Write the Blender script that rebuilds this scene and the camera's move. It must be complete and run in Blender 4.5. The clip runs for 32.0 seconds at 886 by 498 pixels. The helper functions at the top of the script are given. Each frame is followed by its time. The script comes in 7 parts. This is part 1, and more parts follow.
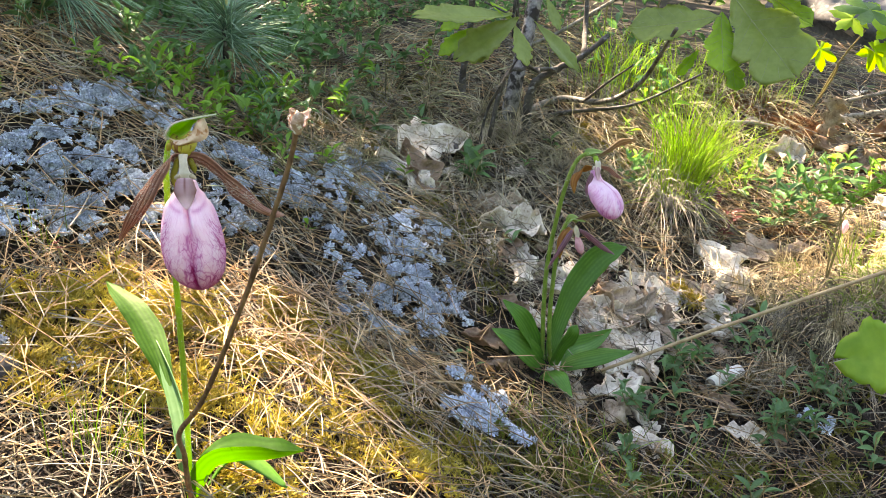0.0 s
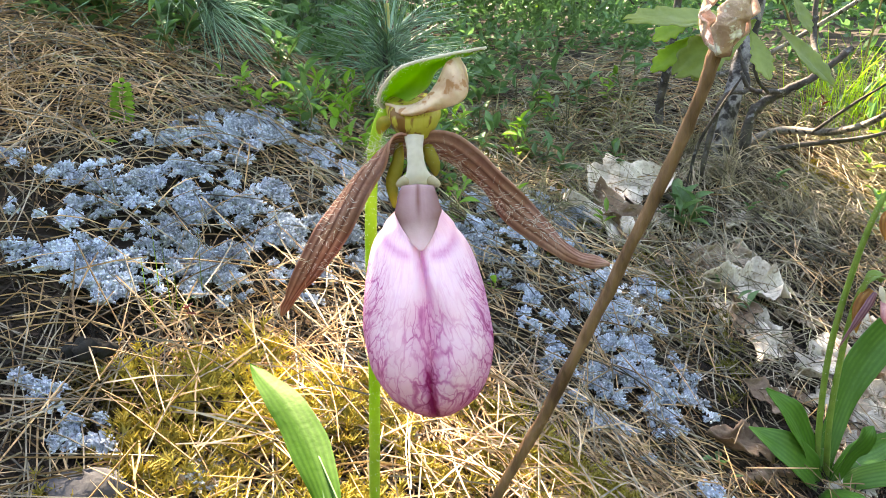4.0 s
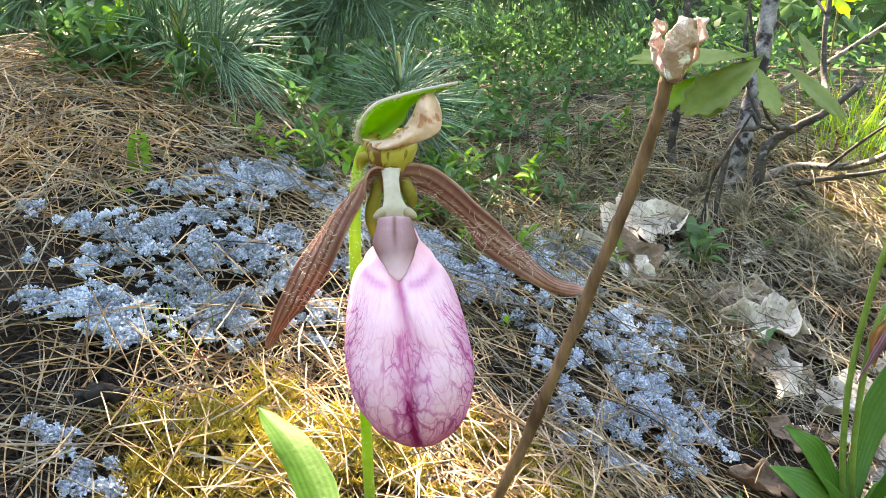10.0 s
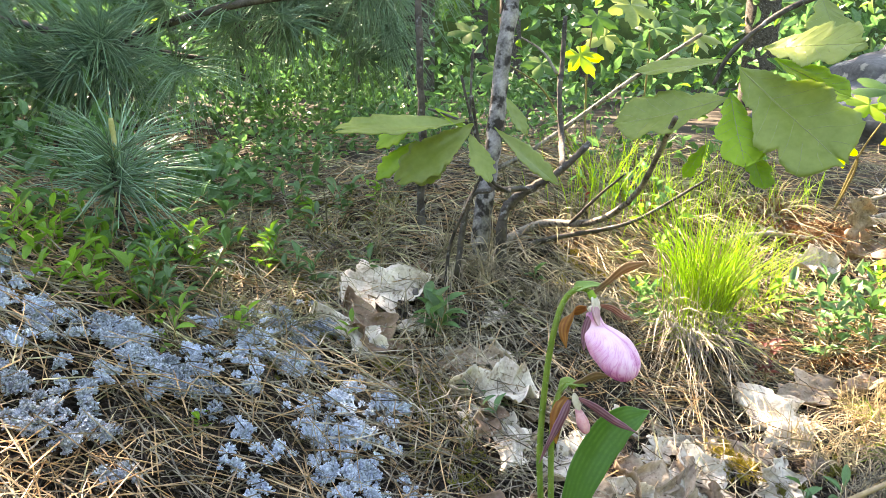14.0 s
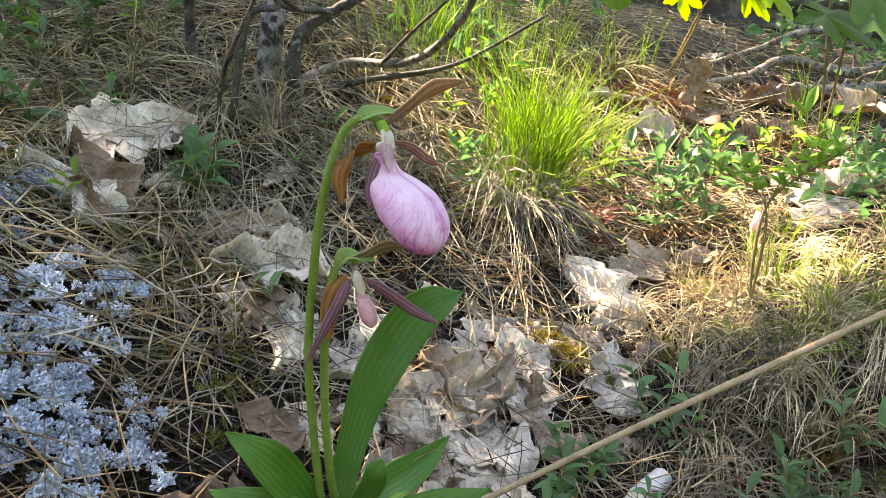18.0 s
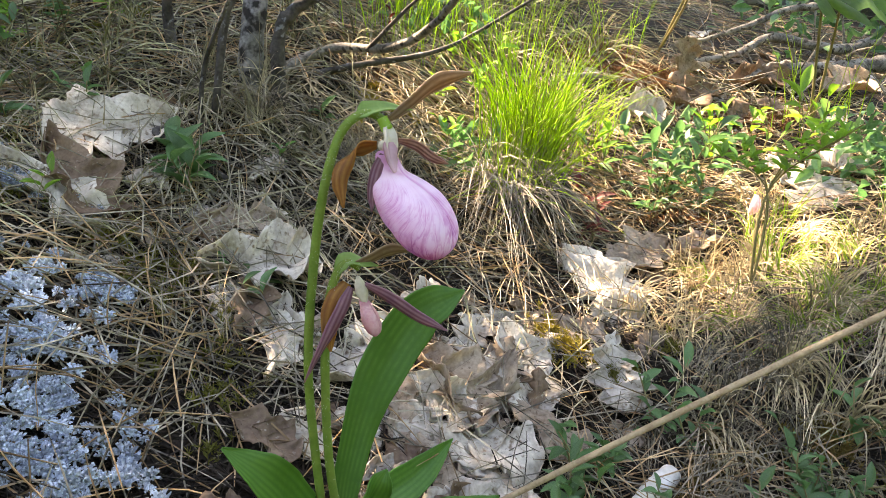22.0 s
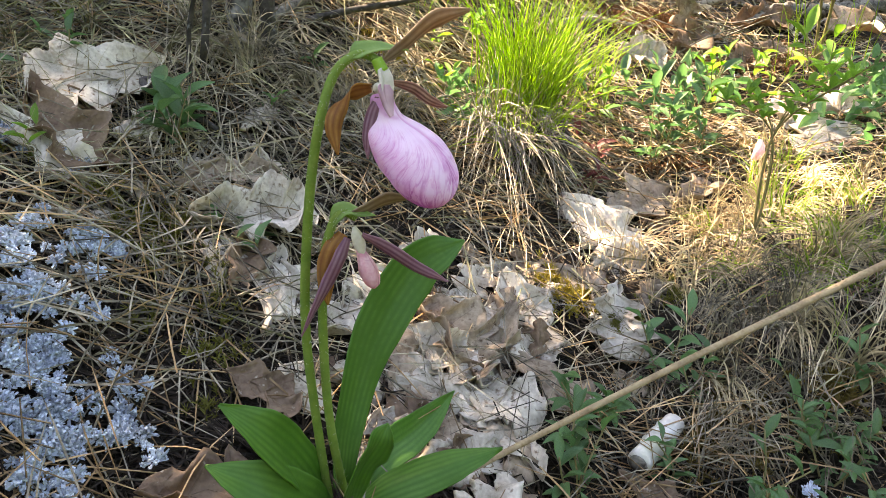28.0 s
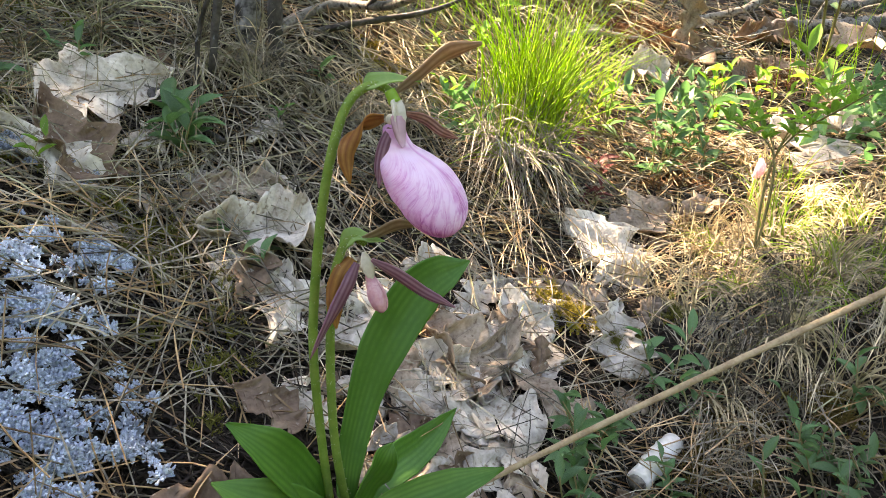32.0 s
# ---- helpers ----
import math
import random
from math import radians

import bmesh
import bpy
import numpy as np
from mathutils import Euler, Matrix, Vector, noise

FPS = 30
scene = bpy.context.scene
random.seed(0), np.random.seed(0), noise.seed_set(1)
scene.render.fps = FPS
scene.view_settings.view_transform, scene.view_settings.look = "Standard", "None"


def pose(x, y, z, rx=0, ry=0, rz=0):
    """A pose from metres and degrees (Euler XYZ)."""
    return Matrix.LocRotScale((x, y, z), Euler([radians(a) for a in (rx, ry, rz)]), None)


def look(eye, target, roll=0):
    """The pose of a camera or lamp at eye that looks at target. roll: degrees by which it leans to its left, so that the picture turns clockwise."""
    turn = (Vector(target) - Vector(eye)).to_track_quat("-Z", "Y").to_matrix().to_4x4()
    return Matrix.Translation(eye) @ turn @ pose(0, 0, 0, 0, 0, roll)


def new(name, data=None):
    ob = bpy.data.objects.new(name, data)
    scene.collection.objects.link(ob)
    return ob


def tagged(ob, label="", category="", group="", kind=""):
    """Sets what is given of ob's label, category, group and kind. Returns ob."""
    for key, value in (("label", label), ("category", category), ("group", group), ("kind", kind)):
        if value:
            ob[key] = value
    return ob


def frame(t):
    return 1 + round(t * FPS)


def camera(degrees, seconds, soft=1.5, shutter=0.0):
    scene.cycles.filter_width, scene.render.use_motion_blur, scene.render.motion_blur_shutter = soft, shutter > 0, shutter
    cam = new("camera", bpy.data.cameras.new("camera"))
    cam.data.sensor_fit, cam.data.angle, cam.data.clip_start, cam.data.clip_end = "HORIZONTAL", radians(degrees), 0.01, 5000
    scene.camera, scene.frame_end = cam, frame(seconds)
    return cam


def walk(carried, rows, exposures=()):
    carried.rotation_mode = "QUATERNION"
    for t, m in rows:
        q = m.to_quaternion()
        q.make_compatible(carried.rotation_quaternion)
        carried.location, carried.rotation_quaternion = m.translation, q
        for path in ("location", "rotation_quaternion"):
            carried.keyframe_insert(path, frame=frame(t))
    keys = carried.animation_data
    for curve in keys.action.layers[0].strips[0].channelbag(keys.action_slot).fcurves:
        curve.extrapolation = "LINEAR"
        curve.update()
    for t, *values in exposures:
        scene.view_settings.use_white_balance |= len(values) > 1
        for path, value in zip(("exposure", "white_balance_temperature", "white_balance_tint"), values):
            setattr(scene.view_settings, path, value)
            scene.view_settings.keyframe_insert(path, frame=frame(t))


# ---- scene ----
cam = camera(58.29, 32.0, 0.8)

PATH = [
    (0, (0.04302, -0.43803, 0.33135), (0.24716, 0.46743, -0.04074), 3.50),
    (0.5, (0.03150, -0.43083, 0.33056), (0.23715, 0.47364, -0.04314), 3.31),
    (1, (0.01869, -0.40641, 0.32264), (0.21884, 0.50532, -0.03609), 2.36),
    (1.5, (0.01442, -0.35796, 0.30339), (0.20873, 0.57126, -0.01091), 1.95),
    (2, (0.00572, -0.31824, 0.28919), (0.16232, 0.61963, -0.02045), 1.97),
    (2.5, (0.00472, -0.28124, 0.26697), (0.11075, 0.66257, -0.04607), 1.93),
    (3, (0.00214, -0.25773, 0.26353), (0.08949, 0.68871, -0.04732), 1.65),
    (3.5, (-0.00042, -0.24562, 0.26139), (0.05974, 0.70320, -0.04864), 0.94),
    (5.5, (0.00463, -0.24206, 0.25799), (0.03887, 0.71534, -0.02874), -0.47),
    (6, (0.00599, -0.24196, 0.25717), (0.02685, 0.71702, -0.02552), -0.75),
    (6.5, (0.00659, -0.24140, 0.25643), (0.02196, 0.71884, -0.02231), -0.85),
    (7, (0.00487, -0.24191, 0.25317), (0.02010, 0.71968, -0.02089), -0.85),
    (7.5, (0.00609, -0.24231, 0.25418), (0.02272, 0.72153, -0.01179), -0.87),
    (8, (0.00641, -0.24314, 0.25370), (0.02372, 0.72168, -0.00862), -0.91),
    (8.5, (0.00692, -0.24450, 0.25337), (0.02346, 0.72095, -0.00668), -1.04),
    (9, (0.00547, -0.24530, 0.25400), (0.02219, 0.72110, -0.00251), -1.12),
    (9.5, (0.00846, -0.24602, 0.25508), (0.02472, 0.72115, 0.00146), -1.35),
    (10, (0.00991, -0.24822, 0.25728), (0.02877, 0.71957, 0.00623), -1.41),
    (10.5, (0.01014, -0.24858, 0.25873), (0.02739, 0.71967, 0.00933), -1.47),
    (11, (0.01028, -0.25185, 0.26056), (0.03100, 0.71724, 0.01471), -1.52),
    (11.5, (0.01366, -0.25445, 0.26325), (0.03247, 0.71502, 0.01873), -1.60),
    (12, (0.01557, -0.26295, 0.26920), (0.03614, 0.70736, 0.02822), -1.91),
    (12.5, (0.03773, -0.26794, 0.28046), (0.06324, 0.71232, 0.08440), -3.85),
    (13, (0.04700, -0.25407, 0.28170), (0.08257, 0.72797, 0.09645), -3.59),
    (13.5, (0.09034, -0.26359, 0.29244), (0.17853, 0.71220, 0.09233), -3.49),
    (14, (0.14059, -0.21665, 0.27347), (0.35213, 0.73978, 0.07225), -1.51),
    (14.5, (0.18435, -0.14979, 0.26854), (0.51013, 0.77284, 0.06209), -0.44),
    (15, (0.20951, -0.10242, 0.24612), (0.57890, 0.80009, 0.02470), -0.17),
    (15.5, (0.21955, -0.07649, 0.21861), (0.59023, 0.80219, -0.08227), 0.77),
    (17.5, (0.22741, -0.06532, 0.20795), (0.62903, 0.78146, -0.14086), 3.15),
    (18, (0.22577, -0.06556, 0.20825), (0.62528, 0.78125, -0.14289), 3.12),
    (18.5, (0.22573, -0.06658, 0.21079), (0.63206, 0.77685, -0.14066), 3.24),
    (19, (0.22460, -0.06687, 0.21587), (0.62589, 0.77830, -0.13719), 2.88),
    (19.5, (0.22591, -0.06716, 0.22058), (0.62525, 0.77884, -0.13268), 2.62),
    (20, (0.22863, -0.06402, 0.22252), (0.63073, 0.78009, -0.13215), 2.63),
    (20.5, (0.22656, -0.05579, 0.21337), (0.64111, 0.78047, -0.14555), 2.75),
    (21, (0.22462, -0.04593, 0.21034), (0.63975, 0.78642, -0.15687), 2.70),
    (21.5, (0.22629, -0.04246, 0.20963), (0.64519, 0.78681, -0.16027), 2.68),
    (22, (0.22525, -0.03864, 0.20964), (0.64287, 0.78979, -0.16358), 2.56),
    (22.5, (0.22398, -0.03731, 0.21140), (0.64113, 0.78986, -0.16514), 2.52),
    (23, (0.22298, -0.03558, 0.20874), (0.63808, 0.78796, -0.17787), 2.34),
    (23.5, (0.22354, -0.03272, 0.20909), (0.63986, 0.78816, -0.18185), 2.20),
    (24, (0.22215, -0.03149, 0.20296), (0.63698, 0.78656, -0.19543), 2.07),
    (24.5, (0.22123, -0.03211, 0.20440), (0.63313, 0.78072, -0.20748), 2.07),
    (25, (0.22305, -0.03084, 0.20457), (0.63412, 0.77850, -0.21494), 2.15),
    (25.5, (0.22244, -0.03058, 0.20195), (0.63254, 0.77800, -0.21997), 2.27),
    (26, (0.22504, -0.02932, 0.19968), (0.63634, 0.77761, -0.22423), 2.37),
    (26.5, (0.22588, -0.02765, 0.19964), (0.63758, 0.77836, -0.22562), 2.33),
    (28.5, (0.23030, -0.02747, 0.20331), (0.64272, 0.77640, -0.22531), 1.83),
    (29, (0.23068, -0.02450, 0.20153), (0.64356, 0.77854, -0.22817), 1.78),
    (29.5, (0.23187, -0.02400, 0.20107), (0.64567, 0.77810, -0.22951), 1.70),
    (30, (0.22838, -0.02474, 0.20309), (0.64330, 0.77703, -0.22705), 1.78),
    (30.5, (0.23224, -0.02192, 0.21589), (0.65046, 0.77903, -0.21255), 2.25),
    (31, (0.23095, -0.02331, 0.22032), (0.64820, 0.77941, -0.20575), 2.46),
    (31.5, (0.22798, -0.02537, 0.21625), (0.64343, 0.77788, -0.21057), 2.75),
    (32, (0.22486, -0.02560, 0.21503), (0.63992, 0.77829, -0.21097), 2.94),
]
EXPOSURES = [(0.0, 3.18, 9000, 18), (3.0, 3.37, 9000, 18), (5.0, 3.61, 9000, 17), (12.5, 3.59, 9000, 17), (13.5, 3.63, 9000, 17), (14.1, 3.61, 9200, 18), (15.0, 3.18, 9000, 19), (17.5, 3.14, 9200, 20), (32.0, 3.14, 9200, 20)]
walk(cam, [(t, look(eye, target, roll)) for t, eye, target, roll in PATH], EXPOSURES)

# ---- light ----
SUN_DIR = Vector((-0.30, 0.72, 0.78)).normalized()  # towards the sun
world = bpy.data.worlds.new("world")
scene.world = world
world.use_nodes = True
wn = world.node_tree
sky = wn.nodes.new("ShaderNodeTexSky")
sky.sky_type = 'NISHITA'
sky.sun_disc = False
sky.sun_elevation = math.asin(SUN_DIR.z)
sky.sun_rotation = math.atan2(SUN_DIR.x, SUN_DIR.y)
wn.links.new(sky.outputs[0], wn.nodes["Background"].inputs[0])
wn.nodes["Background"].inputs[1].default_value = 0.119
sun = new("sun", bpy.data.lights.new("sun", 'SUN'))
sun.data.energy, sun.data.angle, sun.data.color = 5.0, radians(0.5), (1.0, 0.93, 0.80)
sun.matrix_world = look(SUN_DIR * 20, (0, 0, 0))

# ---- materials ----


def mat(name, a, b, scale=40.0, rough=0.7, bump=0.3, fine=0.0, glow=0.0, vary=0.25, stretch=(1, 1, 1), spec=0.35, third=None, amount=0.5, stripe=None, spot=2.3, hazy=0.06):
    """Two colours mixed by noise at two scales, varied piece by piece, with relief; glow: the share of light let through."""
    m = bpy.data.materials.new(name)
    m.use_nodes = True
    t = m.node_tree
    n, l = t.nodes, t.links
    p = n["Principled BSDF"]
    p.inputs["Roughness"].default_value = rough
    p.inputs["Specular IOR Level"].default_value = spec
    co = n.new("ShaderNodeTexCoord")
    mp = n.new("ShaderNodeMapping")
    mp.inputs["Scale"].default_value = stretch
    l.new(co.outputs["Object"], mp.inputs[0])
    big, small = n.new("ShaderNodeTexNoise"), n.new("ShaderNodeTexNoise")
    big.inputs["Scale"].default_value, small.inputs["Scale"].default_value = scale, (fine or scale * 6)
    big.inputs["Detail"].default_value, small.inputs["Detail"].default_value = 5, 4
    for q in (big, small):
        l.new(mp.outputs[0], q.inputs["Vector"])
    add = n.new("ShaderNodeMath")
    add.operation = 'MULTIPLY_ADD'
    l.new(small.outputs[0], add.inputs[0])
    add.inputs[1].default_value = 0.5
    l.new(big.outputs[0], add.inputs[2])
    ramp = n.new("ShaderNodeMapRange")
    ramp.inputs["From Min"].default_value, ramp.inputs["From Max"].default_value = 0.55, 0.95
    l.new(add.outputs[0], ramp.inputs[0])
    mix = n.new("ShaderNodeMix")
    mix.data_type = 'RGBA'
    mix.inputs[6].default_value, mix.inputs[7].default_value = (*a, 1), (*b, 1)
    l.new(ramp.outputs[0], mix.inputs[0])
    colour = mix.outputs[2]
    if third:
        spots = n.new("ShaderNodeTexNoise")
        spots.inputs["Scale"].default_value = scale * spot
        spots.inputs["Detail"].default_value = 6
        l.new(mp.outputs[0], spots.inputs["Vector"])
        edge = n.new("ShaderNodeMapRange")
        edge.inputs["From Min"].default_value, edge.inputs["From Max"].default_value = 1 - amount, 1 + hazy - amount
        l.new(spots.outputs[0], edge.inputs[0])
        mx = n.new("ShaderNodeMix")
        mx.data_type = 'RGBA'
        l.new(edge.outputs[0], mx.inputs[0])
        l.new(colour, mx.inputs[6])
        mx.inputs[7].default_value = (*third, 1)
        colour = mx.outputs[2]
    if stripe:
        at = n.new("ShaderNodeAttribute")
        at.attribute_name = "tint"
        mx = n.new("ShaderNodeMix")
        mx.data_type = 'RGBA'
        l.new(at.outputs["Fac"], mx.inputs[0])
        l.new(colour, mx.inputs[6])
        mx.inputs[7].default_value = (*stripe, 1)
        colour = mx.outputs[2]
    geo, info = n.new("ShaderNodeNewGeometry"), n.new("ShaderNodeObjectInfo")
    rnd = n.new("ShaderNodeMath")
    rnd.operation = 'ADD'
    l.new(geo.outputs["Random Per Island"], rnd.inputs[0])
    l.new(info.outputs["Random"], rnd.inputs[1])
    val = n.new("ShaderNodeMapRange")
    val.inputs["From Max"].default_value = 2.0
    val.inputs["To Min"].default_value, val.inputs["To Max"].default_value = 1 - vary, 1 + vary
    l.new(rnd.outputs[0], val.inputs[0])
    hsv = n.new("ShaderNodeHueSaturation")
    l.new(colour, hsv.inputs["Color"])
    l.new(val.outputs[0], hsv.inputs["Value"])
    l.new(hsv.outputs[0], p.inputs["Base Color"])
    bmp = n.new("ShaderNodeBump")
    bmp.inputs["Strength"].default_value = bump
    bmp.inputs["Distance"].default_value = 0.002
    l.new(add.outputs[0], bmp.inputs["Height"])
    l.new(bmp.outputs[0], p.inputs["Normal"])
    if glow:
        tr, ms = n.new("ShaderNodeBsdfTranslucent"), n.new("ShaderNodeMixShader")
        warm = n.new("ShaderNodeHueSaturation")
        warm.inputs["Saturation"].default_value, warm.inputs["Value"].default_value = 1.15, 1.5
        l.new(hsv.outputs[0], warm.inputs["Color"])
        l.new(warm.outputs[0], tr.inputs[0])
        ms.inputs[0].default_value = glow
        l.new(p.outputs[0], ms.inputs[1])
        l.new(tr.outputs[0], ms.inputs[2])
        l.new(ms.outputs[0], n["Material Output"].inputs[0])
    return m


def pouch_mat(name, pale, mid, deep, veins, glow=0.25, rough=0.48):
    """Pink orchid pouch: pale lobes, deeper along the cleft and the foot, with branching purple veins that run down and outwards."""
    m = mat(name, pale, pale, 60, rough, 0.15, 900, glow, 0.0, spec=0.15)
    t = m.node_tree
    n, l = t.nodes, t.links

    def attribute(key):
        q = n.new("ShaderNodeAttribute")
        q.attribute_name = key
        return q

    def maths(op, a, b=None, c=None):
        q = n.new("ShaderNodeMath")
        q.operation = op
        for k, x in enumerate((a, b, c)):
            if x is None:
                continue
            if isinstance(x, (int, float)):
                q.inputs[k].default_value = x
            else:
                l.new(x, q.inputs[k])
        return q.outputs[0]
    co = next(q for q in n if q.type == 'TEX_COORD')
    tint, vein, flow = attribute("tint").outputs["Fac"], attribute("vein").outputs["Fac"], attribute("flow").outputs["Vector"]
    wob = n.new("ShaderNodeTexNoise")
    wob.inputs["Scale"].default_value, wob.inputs["Detail"].default_value = 1.7, 3
    l.new(flow, wob.inputs["Vector"])
    sc = n.new("ShaderNodeVectorMath")
    sc.operation = 'MULTIPLY_ADD'
    l.new(wob.outputs["Color"], sc.inputs[0])
    sc.inputs[1].default_value = (0.95, 0.9, 0.0)
    l.new(flow, sc.inputs[2])
    total = None
    for size, edge, strong in ((1.0, 0.085, 1.0), (1.9, 0.10, 0.55)):
        vo = n.new("ShaderNodeTexVoronoi")
        vo.feature = 'DISTANCE_TO_EDGE'
        vo.inputs["Scale"].default_value = size
        l.new(sc.outputs[0], vo.inputs["Vector"])
        line = n.new("ShaderNodeMapRange")
        line.interpolation_type = 'SMOOTHSTEP'
        line.inputs["From Max"].default_value = edge
        line.inputs["To Min"].default_value, line.inputs["To Max"].default_value = strong * veins, 0.0
        l.new(vo.outputs["Distance"], line.inputs[0])
        total = line.outputs[0] if total is None else maths('MAXIMUM', total, line.outputs[0])
    cloud = n.new("ShaderNodeTexNoise")
    cloud.inputs["Scale"].default_value, cloud.inputs["Detail"].default_value = 190, 4
    l.new(co.outputs["Object"], cloud.inputs["Vector"])
    soft = n.new("ShaderNodeMapRange")
    soft.inputs["From Min"].default_value, soft.inputs["From Max"].default_value = 0.36, 0.62
    soft.inputs["To Min"].default_value, soft.inputs["To Max"].default_value = 0.45, 1.0
    l.new(cloud.outputs[0], soft.inputs[0])
    lines = maths('MULTIPLY', maths('MULTIPLY', total, soft.outputs[0]), vein)
    blush = maths('MULTIPLY', maths('SUBTRACT', cloud.outputs[0], 0.5), 0.45)
    s1 = maths('ADD', maths('ADD', lines, tint), maths('MULTIPLY', blush, maths('ADD', vein, 0.15)))
    ramp = n.new("ShaderNodeValToRGB")
    ramp.color_ramp.elements[0].color = (*pale, 1)
    ramp.color_ramp.elements[1].color = (*deep, 1)
    e = ramp.color_ramp.elements.new(0.45)
    e.color = (*mid, 1)
    l.new(s1, ramp.inputs[0])
    hsv = next(q for q in n if q.type == 'HUE_SAT')
    l.new(ramp.outputs[0], hsv.inputs["Color"])
    bmp = next(q for q in n if q.type == 'BUMP')
    l.new(maths('SUBTRACT', cloud.outputs[0], lines), bmp.inputs["Height"])
    bmp.inputs["Strength"].default_value = 0.30
    bmp.inputs["Distance"].default_value = 0.0008
    return m


# Near black, so the soil also carries the shade of the litter gaps.
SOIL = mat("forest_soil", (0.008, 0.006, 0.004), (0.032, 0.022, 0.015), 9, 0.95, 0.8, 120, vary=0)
NEEDLE = mat("dry_needle", (0.20, 0.108, 0.046), (0.57, 0.385, 0.215), 30, 0.6, 0.1, vary=0.9)
NEEDLE_OLD = mat("weathered_needle", (0.036, 0.029, 0.021), (0.38, 0.33, 0.25), 30, 0.7, 0.1, vary=0.9)
# Paler than the other needles: the sun patch's brightness is in the colour.
PALE_NEEDLE = mat("sun_toned_needle", (0.26, 0.165, 0.10), (0.58, 0.43, 0.30), 30, 0.6, 0.1, vary=0.8)
LICHEN = mat("reindeer_lichen", (0.28, 0.335, 0.425), (0.535, 0.60, 0.69), 60, 0.95, 0.4, 500, 0.10, 0.7)
MOSS = mat("yellow_moss", (0.19, 0.155, 0.028), (0.50, 0.425, 0.095), 14, 0.8, 0.2, 200, 0.35, 0.5)
RUST = mat("rusty_debris", (0.10, 0.045, 0.02), (0.26, 0.13, 0.06), 20, 0.85, 0.3, 200, 0.1, 0.6)
MOSS_DARK = mat("brown_moss", (0.10, 0.07, 0.02), (0.20, 0.15, 0.04), 14, 0.85, 0.2, 200, 0.25, 0.4)
STEM = mat("orchid_stem", (0.27, 0.44, 0.05), (0.37, 0.53, 0.08), 90, 0.55, 0.15, 900, 0.35, 0.1)
STEM_2 = mat("dull_orchid_stem", (0.15, 0.26, 0.05), (0.23, 0.34, 0.08), 90, 0.6, 0.15, 900, 0.30, 0.1)
LEAF = mat("orchid_leaf", (0.048, 0.160, 0.020), (0.088, 0.235, 0.038), 40, 0.45, 0.35, 260, 0.30, 0.14, stripe=(0.046, 0.153, 0.019))
# orchid_leaf copy for the sunlit plant: backlit look set by colour and glow.
LEAF_SUN = mat("sunlit_orchid_leaf", (0.040, 0.128, 0.013), (0.062, 0.168, 0.023), 40, 0.6, 0.3, 260, 0.40, 0.1, stripe=(0.029, 0.096, 0.010), spec=0.2, hazy=0.02)
LEAF_UNDER = mat("orchid_leaf_underside", (0.085, 0.19, 0.075), (0.12, 0.24, 0.105), 40, 0.65, 0.3, 260, 0.12, 0.1, stripe=(0.065, 0.16, 0.055), spec=0.2)
BRACT = mat("bract_green", (0.25, 0.44, 0.06), (0.34, 0.52, 0.10), 70, 0.5, 0.2, 500, 0.45, 0.1)
PETAL = mat("maroon_petal", (0.32, 0.14, 0.095), (0.47, 0.27, 0.21), 160, 0.6, 0.5, 700, 0.25, 0.1, stripe=(0.11, 0.036, 0.024))
BRACT_2 = mat("dull_bract", (0.17, 0.30, 0.09), (0.25, 0.38, 0.13), 70, 0.5, 0.2, 500, 0.35, 0.1)
PETAL_OLIVE = mat("olive_sepal", (0.28, 0.25, 0.03), (0.40, 0.36, 0.07), 90, 0.55, 0.3, 500, 0.4, 0.1)
PETAL_AMBER = mat("amber_petal", (0.30, 0.125, 0.03), (0.42, 0.21, 0.06), 90, 0.55, 0.3, 500, 0.4, 0.1, stripe=(0.22, 0.085, 0.025))
SEPAL_BROWN = mat("brown_sepal", (0.24, 0.17, 0.11), (0.36, 0.27, 0.19), 90, 0.55, 0.3, 500, 0.25, 0.1, stripe=(0.18, 0.115, 0.07))
PETAL_MAUVE = mat("mauve_petal", (0.26, 0.13, 0.17), (0.36, 0.20, 0.24), 120, 0.55, 0.4, 500, 0.3, 0.1, stripe=(0.15, 0.05, 0.08))
DRYHOOD = mat("withered_sepal", (0.66, 0.46, 0.32), (0.82, 0.70, 0.56), 140, 0.6, 0.4, 700, 0.35, 0.1, third=(0.52, 0.28, 0.15), amount=0.44)
OVARY = mat("ovary_green", (0.42, 0.37, 0.05), (0.52, 0.45, 0.09), 80, 0.5, 0.2, 600, 0.2, 0.1, third=(0.20, 0.09, 0.02), amount=0.46, stretch=(3, 3, 0.5))
ANTHER = mat("anther_cream", (0.40, 0.34, 0.22), (0.56, 0.50, 0.37), 160, 0.6, 0.3, 700, 0.2, 0.05)
COLUMN = mat("column_white", (0.55, 0.51, 0.42), (0.70, 0.66, 0.57), 120, 0.5, 0.15, 700, 0.3, 0.05)
SHIELD = mat("column_shield", (0.72, 0.49, 0.58), (0.80, 0.60, 0.67), 120, 0.6, 0.25, 700, 0.2, 0.05, stripe=(0.20, 0.07, 0.06), spec=0.15)
POUCH = pouch_mat("pouch_pink", (0.78, 0.66, 0.77), (0.56, 0.25, 0.47), (0.27, 0.025, 0.14), 0.61)
POUCH_2 = pouch_mat("pouch_rose", (0.84, 0.65, 0.79), (0.68, 0.35, 0.58), (0.46, 0.13, 0.33), 0.55, rough=0.9)
POUCH_YOUNG = mat("young_pouch", (0.66, 0.34, 0.40), (0.80, 0.56, 0.60), 160, 0.5, 0.4, 700, 0.3, 0.05, stripe=(0.42, 0.10, 0.16))
